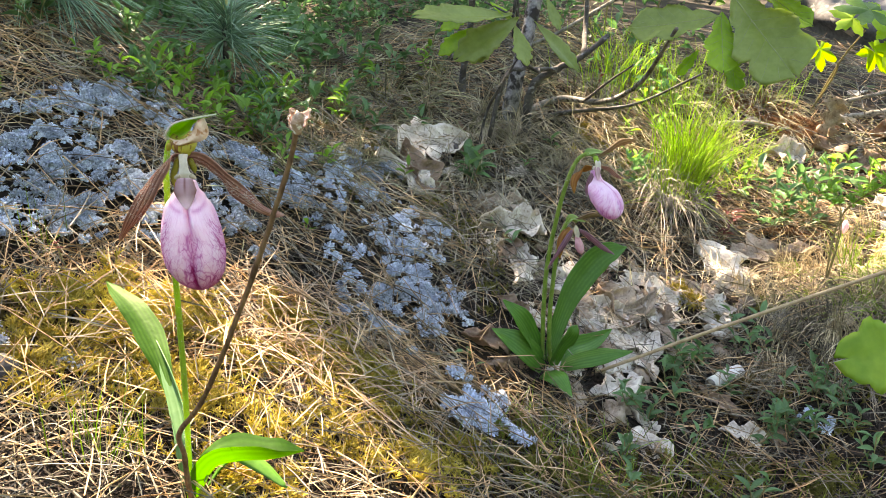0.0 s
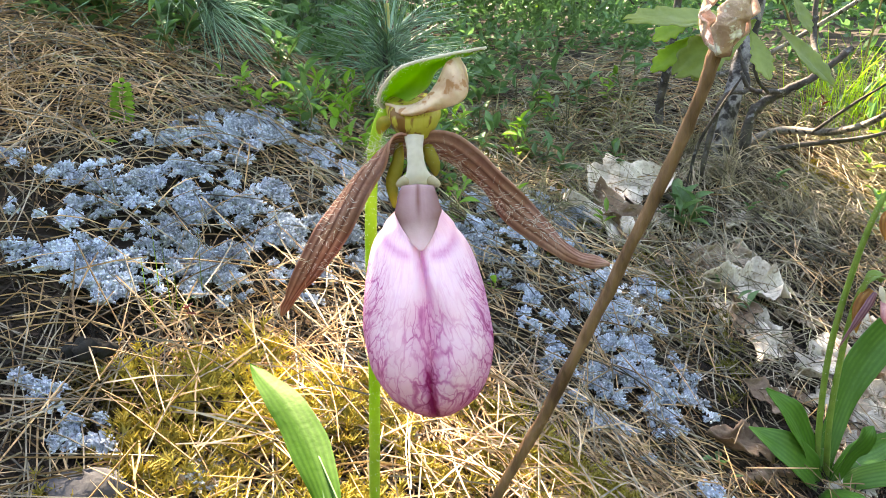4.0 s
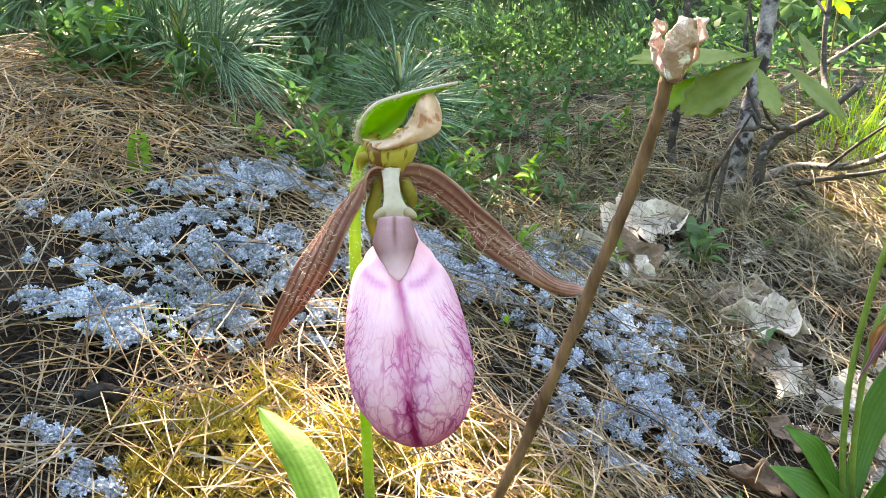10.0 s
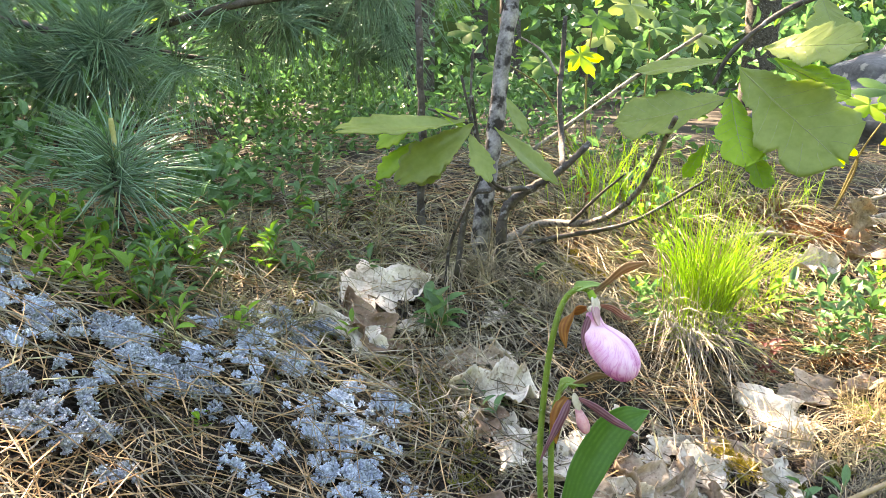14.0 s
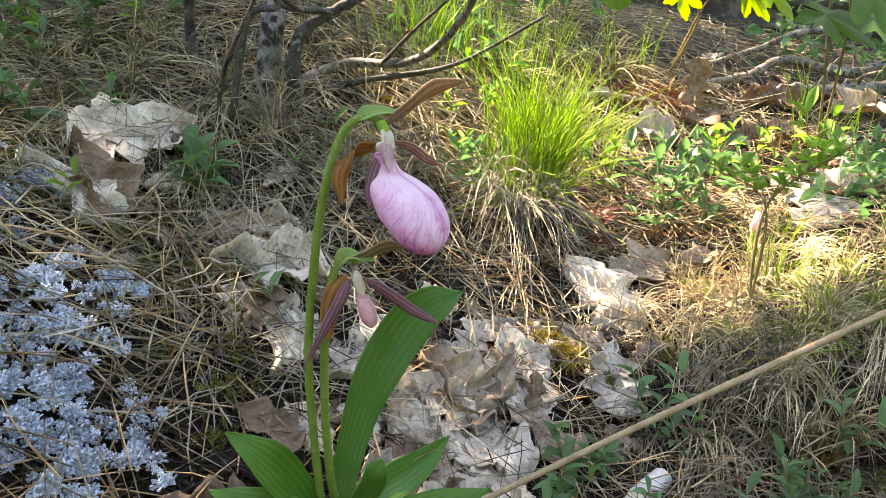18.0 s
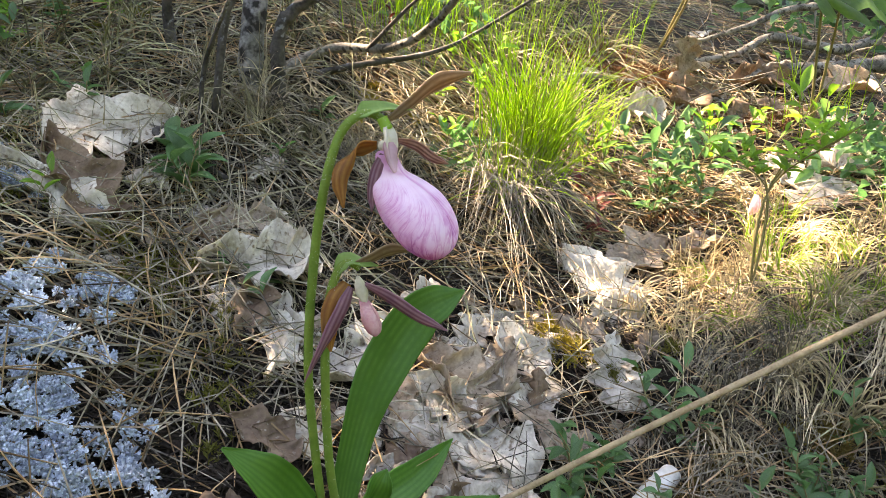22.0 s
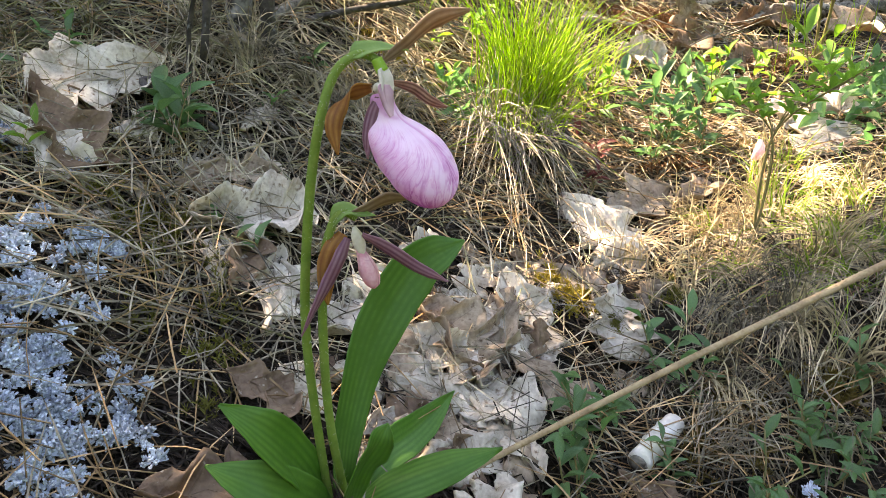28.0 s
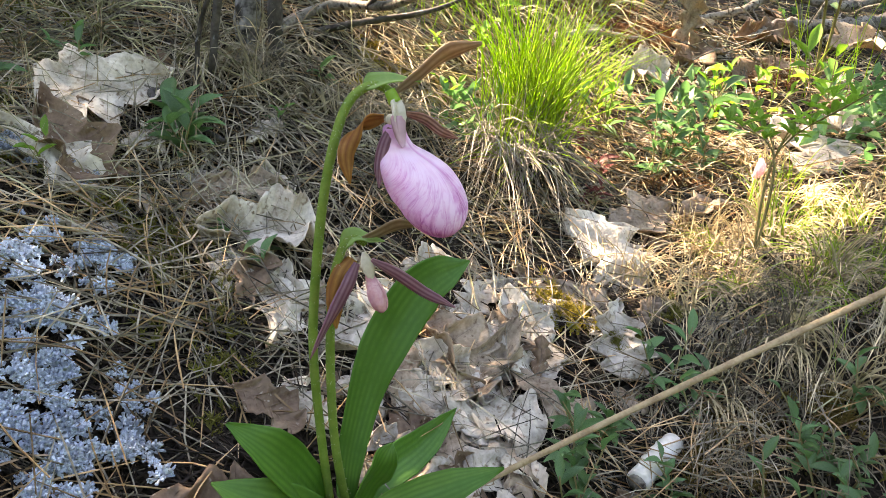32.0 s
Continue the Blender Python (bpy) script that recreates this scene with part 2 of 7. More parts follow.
HAIR = mat("white_hair", (0.6, 0.58, 0.5), (0.75, 0.72, 0.66), 50, 0.6, 0, glow=0.4, vary=0.1)
DRYSTALK = mat("dry_stalk", (0.080, 0.040, 0.020), (0.25, 0.145, 0.080), 220, 0.75, 0.9, 700, vary=0.05, stretch=(1, 1, 0.25))
CAPSULE = mat("seed_capsule", (0.36, 0.21, 0.15), (0.60, 0.43, 0.35), 180, 0.8, 0.8, 700, vary=0.05, third=(0.88, 0.86, 0.83), amount=0.44)
STICK = mat("tan_stick", (0.26, 0.18, 0.11), (0.42, 0.32, 0.20), 120, 0.7, 0.6, 600, vary=0.05)
DEAD = mat("dead_oak_leaf", (0.19, 0.135, 0.095), (0.46, 0.37, 0.29), 34, 0.75, 0.9, 300, 0.2, 0.3, third=(0.13, 0.085, 0.06), amount=0.42, spot=6, hazy=0.12)
DEAD_PALE = mat("bleached_oak_leaf", (0.32, 0.27, 0.22), (0.69, 0.635, 0.565), 34, 0.75, 0.9, 300, 0.15, 0.3, third=(0.20, 0.145, 0.105), amount=0.42, spot=6, hazy=0.12)
DEAD_BROWN = mat("brown_oak_leaf", (0.13, 0.08, 0.055), (0.31, 0.215, 0.15), 30, 0.62, 0.9, 300, 0.25, 0.3, third=(0.46, 0.39, 0.32), amount=0.38, spot=7, hazy=0.10)
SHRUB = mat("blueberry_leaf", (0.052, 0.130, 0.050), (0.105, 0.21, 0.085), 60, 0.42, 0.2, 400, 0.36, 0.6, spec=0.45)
# Lighter copy of blueberry_leaf; sprigs called sunlit are bright by this colour.
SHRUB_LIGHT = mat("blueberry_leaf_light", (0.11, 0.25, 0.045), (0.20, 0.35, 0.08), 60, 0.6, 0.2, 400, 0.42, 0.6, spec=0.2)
REDLEAF = mat("red_leaf", (0.085, 0.018, 0.018), (0.16, 0.04, 0.035), 60, 0.5, 0.2, 400, 0.2, 0.3)
TWIG = mat("green_twig", (0.14, 0.13, 0.05), (0.24, 0.20, 0.10), 80, 0.7, 0.3, vary=0.2)
GRASS = mat("green_grass", (0.15, 0.29, 0.02), (0.34, 0.50, 0.045), 30, 0.5, 0.1, glow=0.35, vary=0.75)
# Almost black bottom needles: the shade between needles is in their colour.
NEEDLE_DEEP = mat("gap_dark_needle", (0.014, 0.009, 0.006), (0.055, 0.036, 0.024), 30, 0.8, 0.1, vary=0.6)
MOSS_OLIVE = mat("olive_moss", (0.10, 0.10, 0.02), (0.20, 0.19, 0.04), 14, 0.85, 0.2, 200, 0.25, 0.4)
STRAW = mat("straw", (0.32, 0.25, 0.15), (0.56, 0.47, 0.31), 30, 0.65, 0.1, glow=0.1, vary=0.85)
SEDGE = mat("green_sedge", (0.13, 0.22, 0.025), (0.27, 0.40, 0.06), 30, 0.5, 0.1, glow=0.3, vary=0.7)
SEDGE_DRY = mat("dry_sedge", (0.17, 0.135, 0.075), (0.46, 0.39, 0.26), 30, 0.65, 0.1, vary=0.95)
OLIVE_STRAW = mat("olive_straw", (0.06, 0.056, 0.026), (0.40, 0.38, 0.22), 30, 0.65, 0.1, vary=0.9)
GREYSTRAW = mat("bleached_straw", (0.22, 0.19, 0.155), (0.56, 0.51, 0.44), 30, 0.65, 0.1, vary=0.9)
PINE = mat("pine_needle", (0.11, 0.23, 0.15), (0.21, 0.35, 0.24), 30, 0.4, 0.1, glow=0.15, vary=0.5)
CANDLE = mat("pine_candle", (0.30, 0.30, 0.10), (0.42, 0.40, 0.18), 60, 0.7, 0.3, vary=0.1)
BARK = mat("sapling_bark", (0.026, 0.022, 0.021), (0.105, 0.095, 0.09), 60, 0.9, 1.0, 320, vary=0.15, third=(0.19, 0.195, 0.21), amount=0.39)
BARK_PALE = mat("pale_bark", (0.07, 0.066, 0.068), (0.34, 0.33, 0.34), 55, 0.85, 1.0, 320, vary=0.1, third=(0.028, 0.024, 0.024), amount=0.50, spot=1.3, hazy=0.10)
DEADWOOD = mat("grey_deadwood", (0.075, 0.067, 0.058), (0.31, 0.285, 0.255), 45, 0.85, 1.0, 300, vary=0.35, third=(0.05, 0.04, 0.033), amount=0.45, spot=3)
LEAF_RIB = mat("leaf_rib", (0.25, 0.31, 0.09), (0.33, 0.39, 0.14), 40, 0.5, 0.1, vary=0.1)
OAKLEAF = mat("oak_leaf", (0.19, 0.26, 0.06), (0.28, 0.35, 0.10), 22, 0.38, 0.3, 150, 0.45, 0.15, spec=0.5)
# Shaded and sunlit copies of one leaf: the light is in the colour.
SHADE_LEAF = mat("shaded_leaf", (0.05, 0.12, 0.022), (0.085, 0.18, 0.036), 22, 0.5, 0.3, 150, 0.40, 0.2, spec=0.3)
SUNLIT_LEAF = mat("maple_leaf", (0.20, 0.36, 0.04), (0.32, 0.48, 0.06), 26, 0.45, 0.3, 150, 0.5, 0.2)
STONE = mat("dark_stone", (0.02, 0.022, 0.028), (0.06, 0.062, 0.07), 40, 0.9, 0.8, 300, vary=0, third=(0.28, 0.30, 0.31), amount=0.30)
NEAR_BLACK = mat("near_black", (0.003, 0.003, 0.003), (0.013, 0.012, 0.011), 60, 0.9, 0.9, 300, vary=0)
BIRCH = mat("birch_bark", (0.60, 0.57, 0.52), (0.76, 0.74, 0.70), 60, 0.7, 0.4, 400, vary=0, third=(0.20, 0.16, 0.13), amount=0.34, stretch=(1, 1, 1))
CONE = mat("cone_scale", (0.14, 0.10, 0.075), (0.30, 0.24, 0.19), 90, 0.8, 0.6, 400, vary=0.3)
BUDPINK = mat("fallen_bud", (0.75, 0.48, 0.55), (0.85, 0.66, 0.68), 90, 0.5, 0.2, 500, 0.3, 0.05)
ROCK = mat("grey_rock", (0.045, 0.046, 0.052), (0.15, 0.155, 0.17), 9, 0.9, 1.0, 90, vary=0, third=(0.30, 0.29, 0.27), amount=0.42)
CANOPY = mat("canopy_leaf", (0.06, 0.13, 0.03), (0.12, 0.22, 0.05), 2, 0.5, 0.1, glow=0.3, vary=0.3)

# ---- mesh helpers ----
rng = np.random.default_rng(7)
ORIGIN = {}


def mesh_of(name, verts, faces, smooth=True, tint=None, extra=None):
    """A mesh from an (n, 3) array and a list of (m, k) index arrays."""
    me = bpy.data.meshes.new(name)
    verts = np.asarray(verts, dtype=np.float32)
    faces = [np.asarray(f, dtype=np.int32) for f in (faces if isinstance(faces, list) else [faces])]
    sizes = np.concatenate([np.full(len(f), f.shape[1], dtype=np.int32) for f in faces])
    flat = np.concatenate([f.ravel() for f in faces])
    me.vertices.add(len(verts))
    me.vertices.foreach_set("co", verts.ravel())
    me.loops.add(len(flat))
    me.loops.foreach_set("vertex_index", flat)
    me.polygons.add(len(sizes))
    me.polygons.foreach_set("loop_start", np.concatenate([[0], np.cumsum(sizes)[:-1]]).astype(np.int32))
    me.polygons.foreach_set("use_smooth", np.full(len(sizes), smooth))
    me.update(calc_edges=True)
    if tint is not None:
        me.attributes.new("tint", 'FLOAT', 'POINT').data.foreach_set("value", np.asarray(tint, dtype=np.float32))
    for key, val in (extra or {}).items():
        val = np.asarray(val, dtype=np.float32)
        me.attributes.new(key, 'FLOAT' if val.ndim == 1 else 'FLOAT_VECTOR', 'POINT').data.foreach_set("value" if val.ndim == 1 else "vector", val.ravel())
    return me


def thing(name, where, label, category, group="", kind=""):
    ob = new(name)
    ob.empty_display_size = 0.02
    ob.location = where
    ORIGIN[ob] = np.array(where, float)
    return tagged(ob, label, category, group, kind)


def part(name, shape, material, parent, label="", tint=None, smooth=True, extra=None):
    """One mesh under a thing or a part; shape: vertices in the world and faces, or a mesh in the parent's space."""
    if isinstance(shape, tuple):
        tint = shape[2] if len(shape) > 2 else tint
        me = mesh_of(name, np.asarray(shape[0]) - ORIGIN[parent], shape[1], smooth, tint, extra)
        me.materials.append(material)
    else:
        me = shape
    ob = new(name, me)
    ob.parent = parent
    ORIGIN[ob] = ORIGIN[parent]
    return tagged(ob, label)


def single(name, shape, material, label, category, group="", kind="", smooth=True):
    me = mesh_of(name, shape[0], shape[1], smooth)
    me.materials.append(material)
    return tagged(new(name, me), label, category, group, kind)


def joined(shapes):
    """Several (vertices, faces) as one; faces of one size."""
    vs, fs, at = [], [], 0
    for v, f in shapes:
        vs.append(v)
        fs.append(np.asarray(f) + at)
        at += len(v)
    return np.concatenate(vs), np.concatenate(fs)


def unit(v):
    v = np.asarray(v, float)
    return v / np.maximum(np.linalg.norm(v, axis=-1, keepdims=True), 1e-9)


def curve(points, n):
    """A smooth line through the points."""
    p = np.asarray(points, float)
    if len(p) == 2:
        return p[0] + (p[1] - p[0]) * np.linspace(0, 1, n)[:, None]
    q = np.vstack([2 * p[0] - p[1], p, 2 * p[-1] - p[-2]])
    s = np.linspace(0, len(p) - 1, n)
    i = np.minimum(s.astype(int), len(p) - 2)
    u = (s - i)[:, None]
    a, b, c, d = q[i], q[i + 1], q[i + 2], q[i + 3]
    return 0.5 * (2 * b + (c - a) * u + (2 * a - 5 * b + 4 * c - d) * u ** 2 + (3 * b - a - 3 * c + d) * u ** 3)


def tubes(lines, radii, sides=3):
    """Round stalks along (n, k, 3) lines."""
    lines = np.asarray(lines, float)
    n, k, _ = lines.shape
    radii = np.broadcast_to(radii, (n, k))
    tan = unit(np.gradient(lines, axis=1))
    ref = np.eye(3)[np.abs(tan).max(axis=1).argmin(axis=1)][:, None] + 0 * tan
    a = unit(np.cross(tan, ref))
    b = np.cross(tan, a)
    ang = np.arange(sides) * 2 * np.pi / sides
    ring = lines[:, :, None] + radii[:, :, None, None] * (np.cos(ang)[:, None] * a[:, :, None] + np.sin(ang)[:, None] * b[:, :, None])
    idx = np.arange(n * k * sides).reshape(n, k, sides)
    lo, hi = idx[:, :-1], idx[:, 1:]
    f = np.stack([lo, np.roll(lo, -1, 2), np.roll(hi, -1, 2), hi], -1).reshape(-1, 4)
    return ring.reshape(-1, 3), f


def stalk(points, r0, r1, n=16, sides=10, rough=0.0, seed=1):
    line = curve(points, n)
    r = np.linspace(r0, r1, n)
    if rough:
        g = np.random.default_rng(seed)
        r = r * (1 + rough * g.normal(0, 1, n))
        line = line + g.normal(0, rough * r0 * 0.6, line.shape)
    r = r.copy()
    v, f = tubes(line[None], r[None], sides)
    if rough:
        v = v + np.random.default_rng(seed + 1).normal(0, rough * r0 * 0.25, v.shape)
    c0, c1 = len(v), len(v) + 1
    v = np.vstack([v, line[0], line[-1] + 0.3 * r1 * unit(line[-1] - line[-2])])
    i = np.arange(sides)
    last = (n - 1) * sides
    tri = np.concatenate([np.stack([np.roll(i, -1), i, np.full(sides, c0)], -1), np.stack([last + i, last + np.roll(i, -1), np.full(sides, c1)], -1)])
    return v, [f, tri]


def sheet(points, thick=0.0):
    """A skin over an (nu, nv, 3) grid, closed to a thin shell if thick."""
    g = np.asarray(points, float)
    nu, nv, _ = g.shape
    idx = np.arange(nu * nv).reshape(nu, nv)
    f = np.stack([idx[:-1, :-1], idx[1:, :-1], idx[1:, 1:], idx[:-1, 1:]], -1).reshape(-1, 4)
    v = g.reshape(-1, 3)
    if not thick:
        return v, f
    nor = unit(np.cross(np.gradient(g, axis=0), np.gradient(g, axis=1))).reshape(-1, 3)
    m = nu * nv
    rim = np.concatenate([idx[0, :], idx[1:, -1], idx[-1, -2::-1], idx[-2:0:-1, 0]])
    nxt = np.roll(rim, -1)
    side = np.stack([rim, nxt, nxt + m, rim + m], -1)
    return np.vstack([v + nor * thick / 2, v - nor * thick / 2]), np.concatenate([f, f[:, ::-1] + m, side])


def strip(points, width, side0, side1=None, fold=0.0, thick=0.0006, nu=18, nv=7, shape=None, wave=0.0, seed=0, ribs=0):
    """A blade along a line: shape(u) scales its width; side0 to side1 say which way it spreads; fold cups it; wave ruffles its edges."""
    line = curve(points, nu)
    u = np.linspace(0, 1, nu)
    w = width / 2 * (shape(u) if shape else np.sin(np.pi * np.clip(u, 0.02, 0.99)) ** 0.6)
    tan = unit(np.gradient(line, axis=0))
    side = np.asarray(side0, float) + (np.asarray(side1 if side1 is not None else side0, float) - np.asarray(side0, float)) * u[:, None]
    side = unit(side - (side * tan).sum(1, keepdims=True) * tan)
    up = np.cross(side, tan)
    v = np.linspace(-1, 1, nv)
    g = line[:, None] + w[:, None, None] * v[None, :, None] * side[:, None]
    g = g + (fold * w[:, None] * np.abs(v)[None] ** 1.3)[..., None] * up[:, None]
    ph = np.random.default_rng(seed).uniform(0, 6, 2)
    ruffle = wave * width * np.abs(v)[None] ** 2 * np.sin(u[:, None] * 17 + ph[0] + v[None] * 1.5)
    if ribs:
        ruffle = ruffle + 0.0024 * width * np.cos(v * ribs * np.pi)[None] * np.sin(np.pi * u)[:, None]
    v_, f_ = sheet(g + ruffle[..., None] * up[:, None], thick)
    lines = np.clip(0.5 + 0.62 * np.cos(v * max(ribs, 1) * np.pi), 0, 1)[None] * np.sin(np.pi * np.clip(u, 0.05, 1))[:, None] ** 0.3 * (1.0 if ribs else 0.0)
    return v_, f_, np.tile(lines.ravel(), 2 if thick else 1)


# ---- ground ----
GROUND = [0.0048, -0.1452, 0.241, 0.0305, -0.0773, 0.1249, 0.0628, 0.0113, 0.0347, -0.0217, 0.0122, -0.1202, -0.0127, -0.0618, -0.0639, -0.0566, 0.1054, 0.0341, -0.045, -0.0017, -0.0837, -0.0262, -0.0211, 0.0362, 0.1041, -0.0113, -0.0618, 0.0456]
HILLS = [(x, y) for x in (-0.3, 0.05, 0.4, 0.75, 1.1) for y in (-0.1, 0.2, 0.5, 0.8, 1.15)]


def gz(x, y):
    """The height of the forest floor: a tilted sweep with broad hummocks."""
    x, y = np.asarray(x, float), np.asarray(y, float)
    z = GROUND[0] + GROUND[1] * np.tanh(x / 1.5) + GROUND[2] * np.tanh(y / 1.5)
    for (a, b), c in zip(HILLS, GROUND[3:]):
        z = z + c * np.exp(-((x - a) ** 2 + (y - b) ** 2) / (2 * 0.28 ** 2))
    return z


def fine(x, y):
    return 0.004 * np.sin(x * 41 + 1.3 * np.sin(y * 33)) * np.sin(y * 37 + 1.1 * np.sin(x * 29)) + 0.0025 * np.sin(x * 97 + y * 61)


def on(x, y, up=0.0):
    return np.array([x, y, float(gz(x, y)) + up])


axis = np.sinh(np.linspace(-7.2, 7.2, 261)) / np.sinh(7.2)
gx, gy = np.meshgrid(0.4 + 60 * axis, 0.4 + 60 * axis, indexing='ij')
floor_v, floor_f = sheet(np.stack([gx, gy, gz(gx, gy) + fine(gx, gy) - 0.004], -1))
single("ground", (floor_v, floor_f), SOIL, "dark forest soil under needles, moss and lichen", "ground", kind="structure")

# ---- orchid by itself, with the withered stalk ----


def ring_skin(levels, n=48, cleft=0.0, back=0.9, seed=0, face=0.0, flank=0.75, neck=0.1, long=1.0):
    """A pouch from levels (x, y, z, half width): closed at the foot, with two lobes and a cleft down its front.
    Gives vertices, faces, tint and what its veins follow."""
    lv = np.asarray(levels, float)
    m = 64
    s = np.linspace(0, len(lv) - 1, m)
    c = curve(lv[:, :3], m)
    wide = np.interp(s, range(len(lv)), lv[:, 3])
    for _ in range(4):
        wide[1:-1] = (wide[:-2] + 2 * wide[1:-1] + wide[2:]) / 4
    q = (np.arange(n) + 0.5) / n * 2 - 1
    d = np.pi * np.sign(q) * np.abs(q) ** 1.45
    th = d - np.pi / 2
    u = (c[0, 2] - c[:, 2]) / (c[0, 2] - c[-1, 2])
    a = np.abs(d)[None]
    uu = u[:, None]
    depth = cleft * np.interp(u, [0, 0.10, 0.28, 0.42, 0.60, 0.90, 1], [0.0, 0.8, 1.0, 0.75, 0.9, 0.8, 0.1])[:, None]
    broad = np.interp(u, [0, 0.12, 0.30, 0.45, 0.62, 0.80, 1], [0.30, 0.12, 0.09, 0.26, 0.20, 0.11, 0.10])[:, None]
    mid = 0.05 * np.sin(uu * 9 + seed)
    dent = np.exp(-((d[None] - mid) / broad) ** 2) * depth
    lip = 0.22 * np.exp(-((a - 0.45) / 0.28) ** 2) * depth
    g = np.random.default_rng(seed)
    wrinkle = sum(0.010 * np.sin(k * th[None] + g.uniform(0, 6) + uu * g.uniform(6, 16)) for k in (5, 7, 9, 12))
    seam = 0.05 * cleft / 0.3 * np.exp(-((uu - 0.17 - 0.03 * np.cos(2 * a)) / 0.020) ** 2) * np.clip((a - 0.1) * 4, 0, 1)
    lump = 0.018 * np.sin(6 * d[None] + 9 * uu + seed) * np.sin(13 * uu + 2 * d[None]) * np.clip((uu - 0.3) * 4, 0, 1)
    r = wide[:, None] * (1 - dent + lip - seam + (wrinkle + lump) * np.sin(np.pi * uu))
    ax, ay = r * np.cos(th)[None], back * r * np.sin(th)[None]
    cf, sf = math.cos(radians(face)), math.sin(radians(face))
    x = c[:, 0:1] + cf * ax - sf * ay
    y = c[:, 1:2] + sf * ax + cf * ay
    z = np.broadcast_to(c[:, 2:3], x.shape)
    v = np.stack([x, y, z], -1).reshape(-1, 3)
    idx = np.arange(m * n).reshape(m, n)
    lo, hi = idx[:-1], idx[1:]
    f = np.stack([lo, hi, np.roll(hi, -1, 1), np.roll(lo, -1, 1)], -1).reshape(-1, 4)

    def step(t, t0, t1):
        t = np.clip((t - t0) / (t1 - t0), 0, 1)
        return t * t * (3 - 2 * t)
    bottom = step(uu, 0.62, 0.72) * (1 - step(uu, 0.94, 1.0))
    # Upper cleft: the fold's narrow shadow is put into the tint.
    fold = step(uu, 0.10, 0.18) * (1 - step(uu, 0.34, 0.46))
    fan = step(uu, 0.34, 0.44) * (1 - step(uu, 0.62, 0.78))
    line = 0.34 * fold * np.exp(-((d[None] - mid - 0.05) / 0.07) ** 2) + 0.85 * bottom * np.exp(-((d[None] - mid) / (0.045 + 0.05 * uu)) ** 2) + 0.26 * fan * np.exp(-(a / 0.24) ** 2)
    tint = line + 0.42 * step(a, 0.85, 1.55) * step(uu, 0.15, 0.5) * (0.35 + 0.65 * flank) + 0.80 * (0.4 + 0.6 * min(1.0, flank / 0.75)) * step(uu, 0.78, 1.0) + 0.20 * step(uu, 0.60, 0.85) * step(a, 0.35, 0.9) + neck * (1 - step(uu, 0.06, 0.16))
    tint = tint + 0.30 * np.exp(-((uu - 0.17 - 0.03 * np.cos(2 * a)) / 0.018) ** 2) * step(a, 0.12, 0.3) * (1 - step(a, 0.9, 1.5))
    tint = tint + 0.06 * step(uu, 0.28, 0.55)
    vein = np.clip(0.9 * np.exp(-(a / 0.55) ** 2) * step(uu, 0.32, 0.44) + (0.3 + flank) * step(a, 0.45, 0.9) * step(uu, 0.14, 0.32) + 0.8 * (0.3 + 0.7 * flank) * step(uu, 0.6, 0.85), 0.18, 1.0)
    apart = 0.30 + 0.85 * step(uu, 0.22, 0.95)
    flow = np.stack([3.1 * a / apart, (uu * 6.5 + 0.9 * a) * long, 7.0 * np.sign(d)[None] + 0 * uu], -1)
    return v, f, tint.ravel(), {"vein": vein.ravel(), "flow": flow.reshape(-1, 3)}


def fuzz(line, radius, count, length, seed, hair=0.00007):
    """Short hairs standing off a stalk or an edge."""
    g = np.random.default_rng(seed)
    pts = curve(line, 60)
    p = pts[g.integers(0, 60, count)] + g.normal(0, 0.0005, (count, 3))
    d = unit(g.normal(0, 1, (count, 3)) * (1, 1, 0.5))
    base = p + d * radius
    tip = base + d * length * g.uniform(0.5, 1.2, (count, 1)) + g.normal(0, length * 0.2, (count, 3))
    return tubes(np.stack([base, (base + tip) / 2 + g.normal(0, length * 0.08, (count, 3)), tip], 1), np.array([hair, hair * 0.8, hair * 0.3]), 3)


P1 = on(-0.016, 0.004)
orchid = thing("lady_slipper_orchid", P1, "flowering lady's slipper orchid with one veined pink pouch above moss", "flower")
stem_line = [P1 + (0, 0, -0.004), (-0.0125, -0.012, 0.06), (-0.0093, -0.040, 0.15), (-0.0085, -0.054, 0.205), (-0.0065, -0.056, 0.228), (-0.002, -0.058, 0.236), (0.0025, -0.064, 0.235)]
stem = part("stem", stalk(stem_line, 0.0018, 0.0012, 40, 12), STEM, orchid)
part("stem_hair", fuzz(stem_line[:5], 0.0015, 1500, 0.0006, 3), HAIR, stem, "fine white down")


def f1(x, y, d=0.0):
    """A place on the first flower: right and down of its neck, in steps of 0.128 mm, and metres behind it."""
    return np.array([0.002 + x * 0.000128, -0.070 + d, 0.230 - y * 0.000130])


levels = [(*f1(9, 102, 0.002), 0.0004), (*f1(9, 106, 0.002), 0.0038), (*f1(9, 128, -0.001), 0.0050), (*f1(9, 148, -0.002), 0.0078), (*f1(9, 170, -0.004), 0.0099), (*f1(11, 196, -0.005), 0.0114), (*f1(15, 242, -0.007), 0.0131), (*f1(19, 288, -0.008), 0.0140),
          (*f1(23, 335, -0.009), 0.0144), (*f1(26, 380, -0.009), 0.0140), (*f1(30, 420, -0.008), 0.0126), (*f1(33, 455, -0.007), 0.0102), (*f1(36, 480, -0.006), 0.0072), (*f1(38, 494, -0.006), 0.0042), (*f1(38, 500, -0.006), 0.0008)]
v, f, tint, net = ring_skin(levels, 128, 0.30, 0.88, 4)
pouch = part("pouch", (v, f), POUCH, orchid, "translucent pink pouch with a dark cleft and purple veins", tint, extra=net)
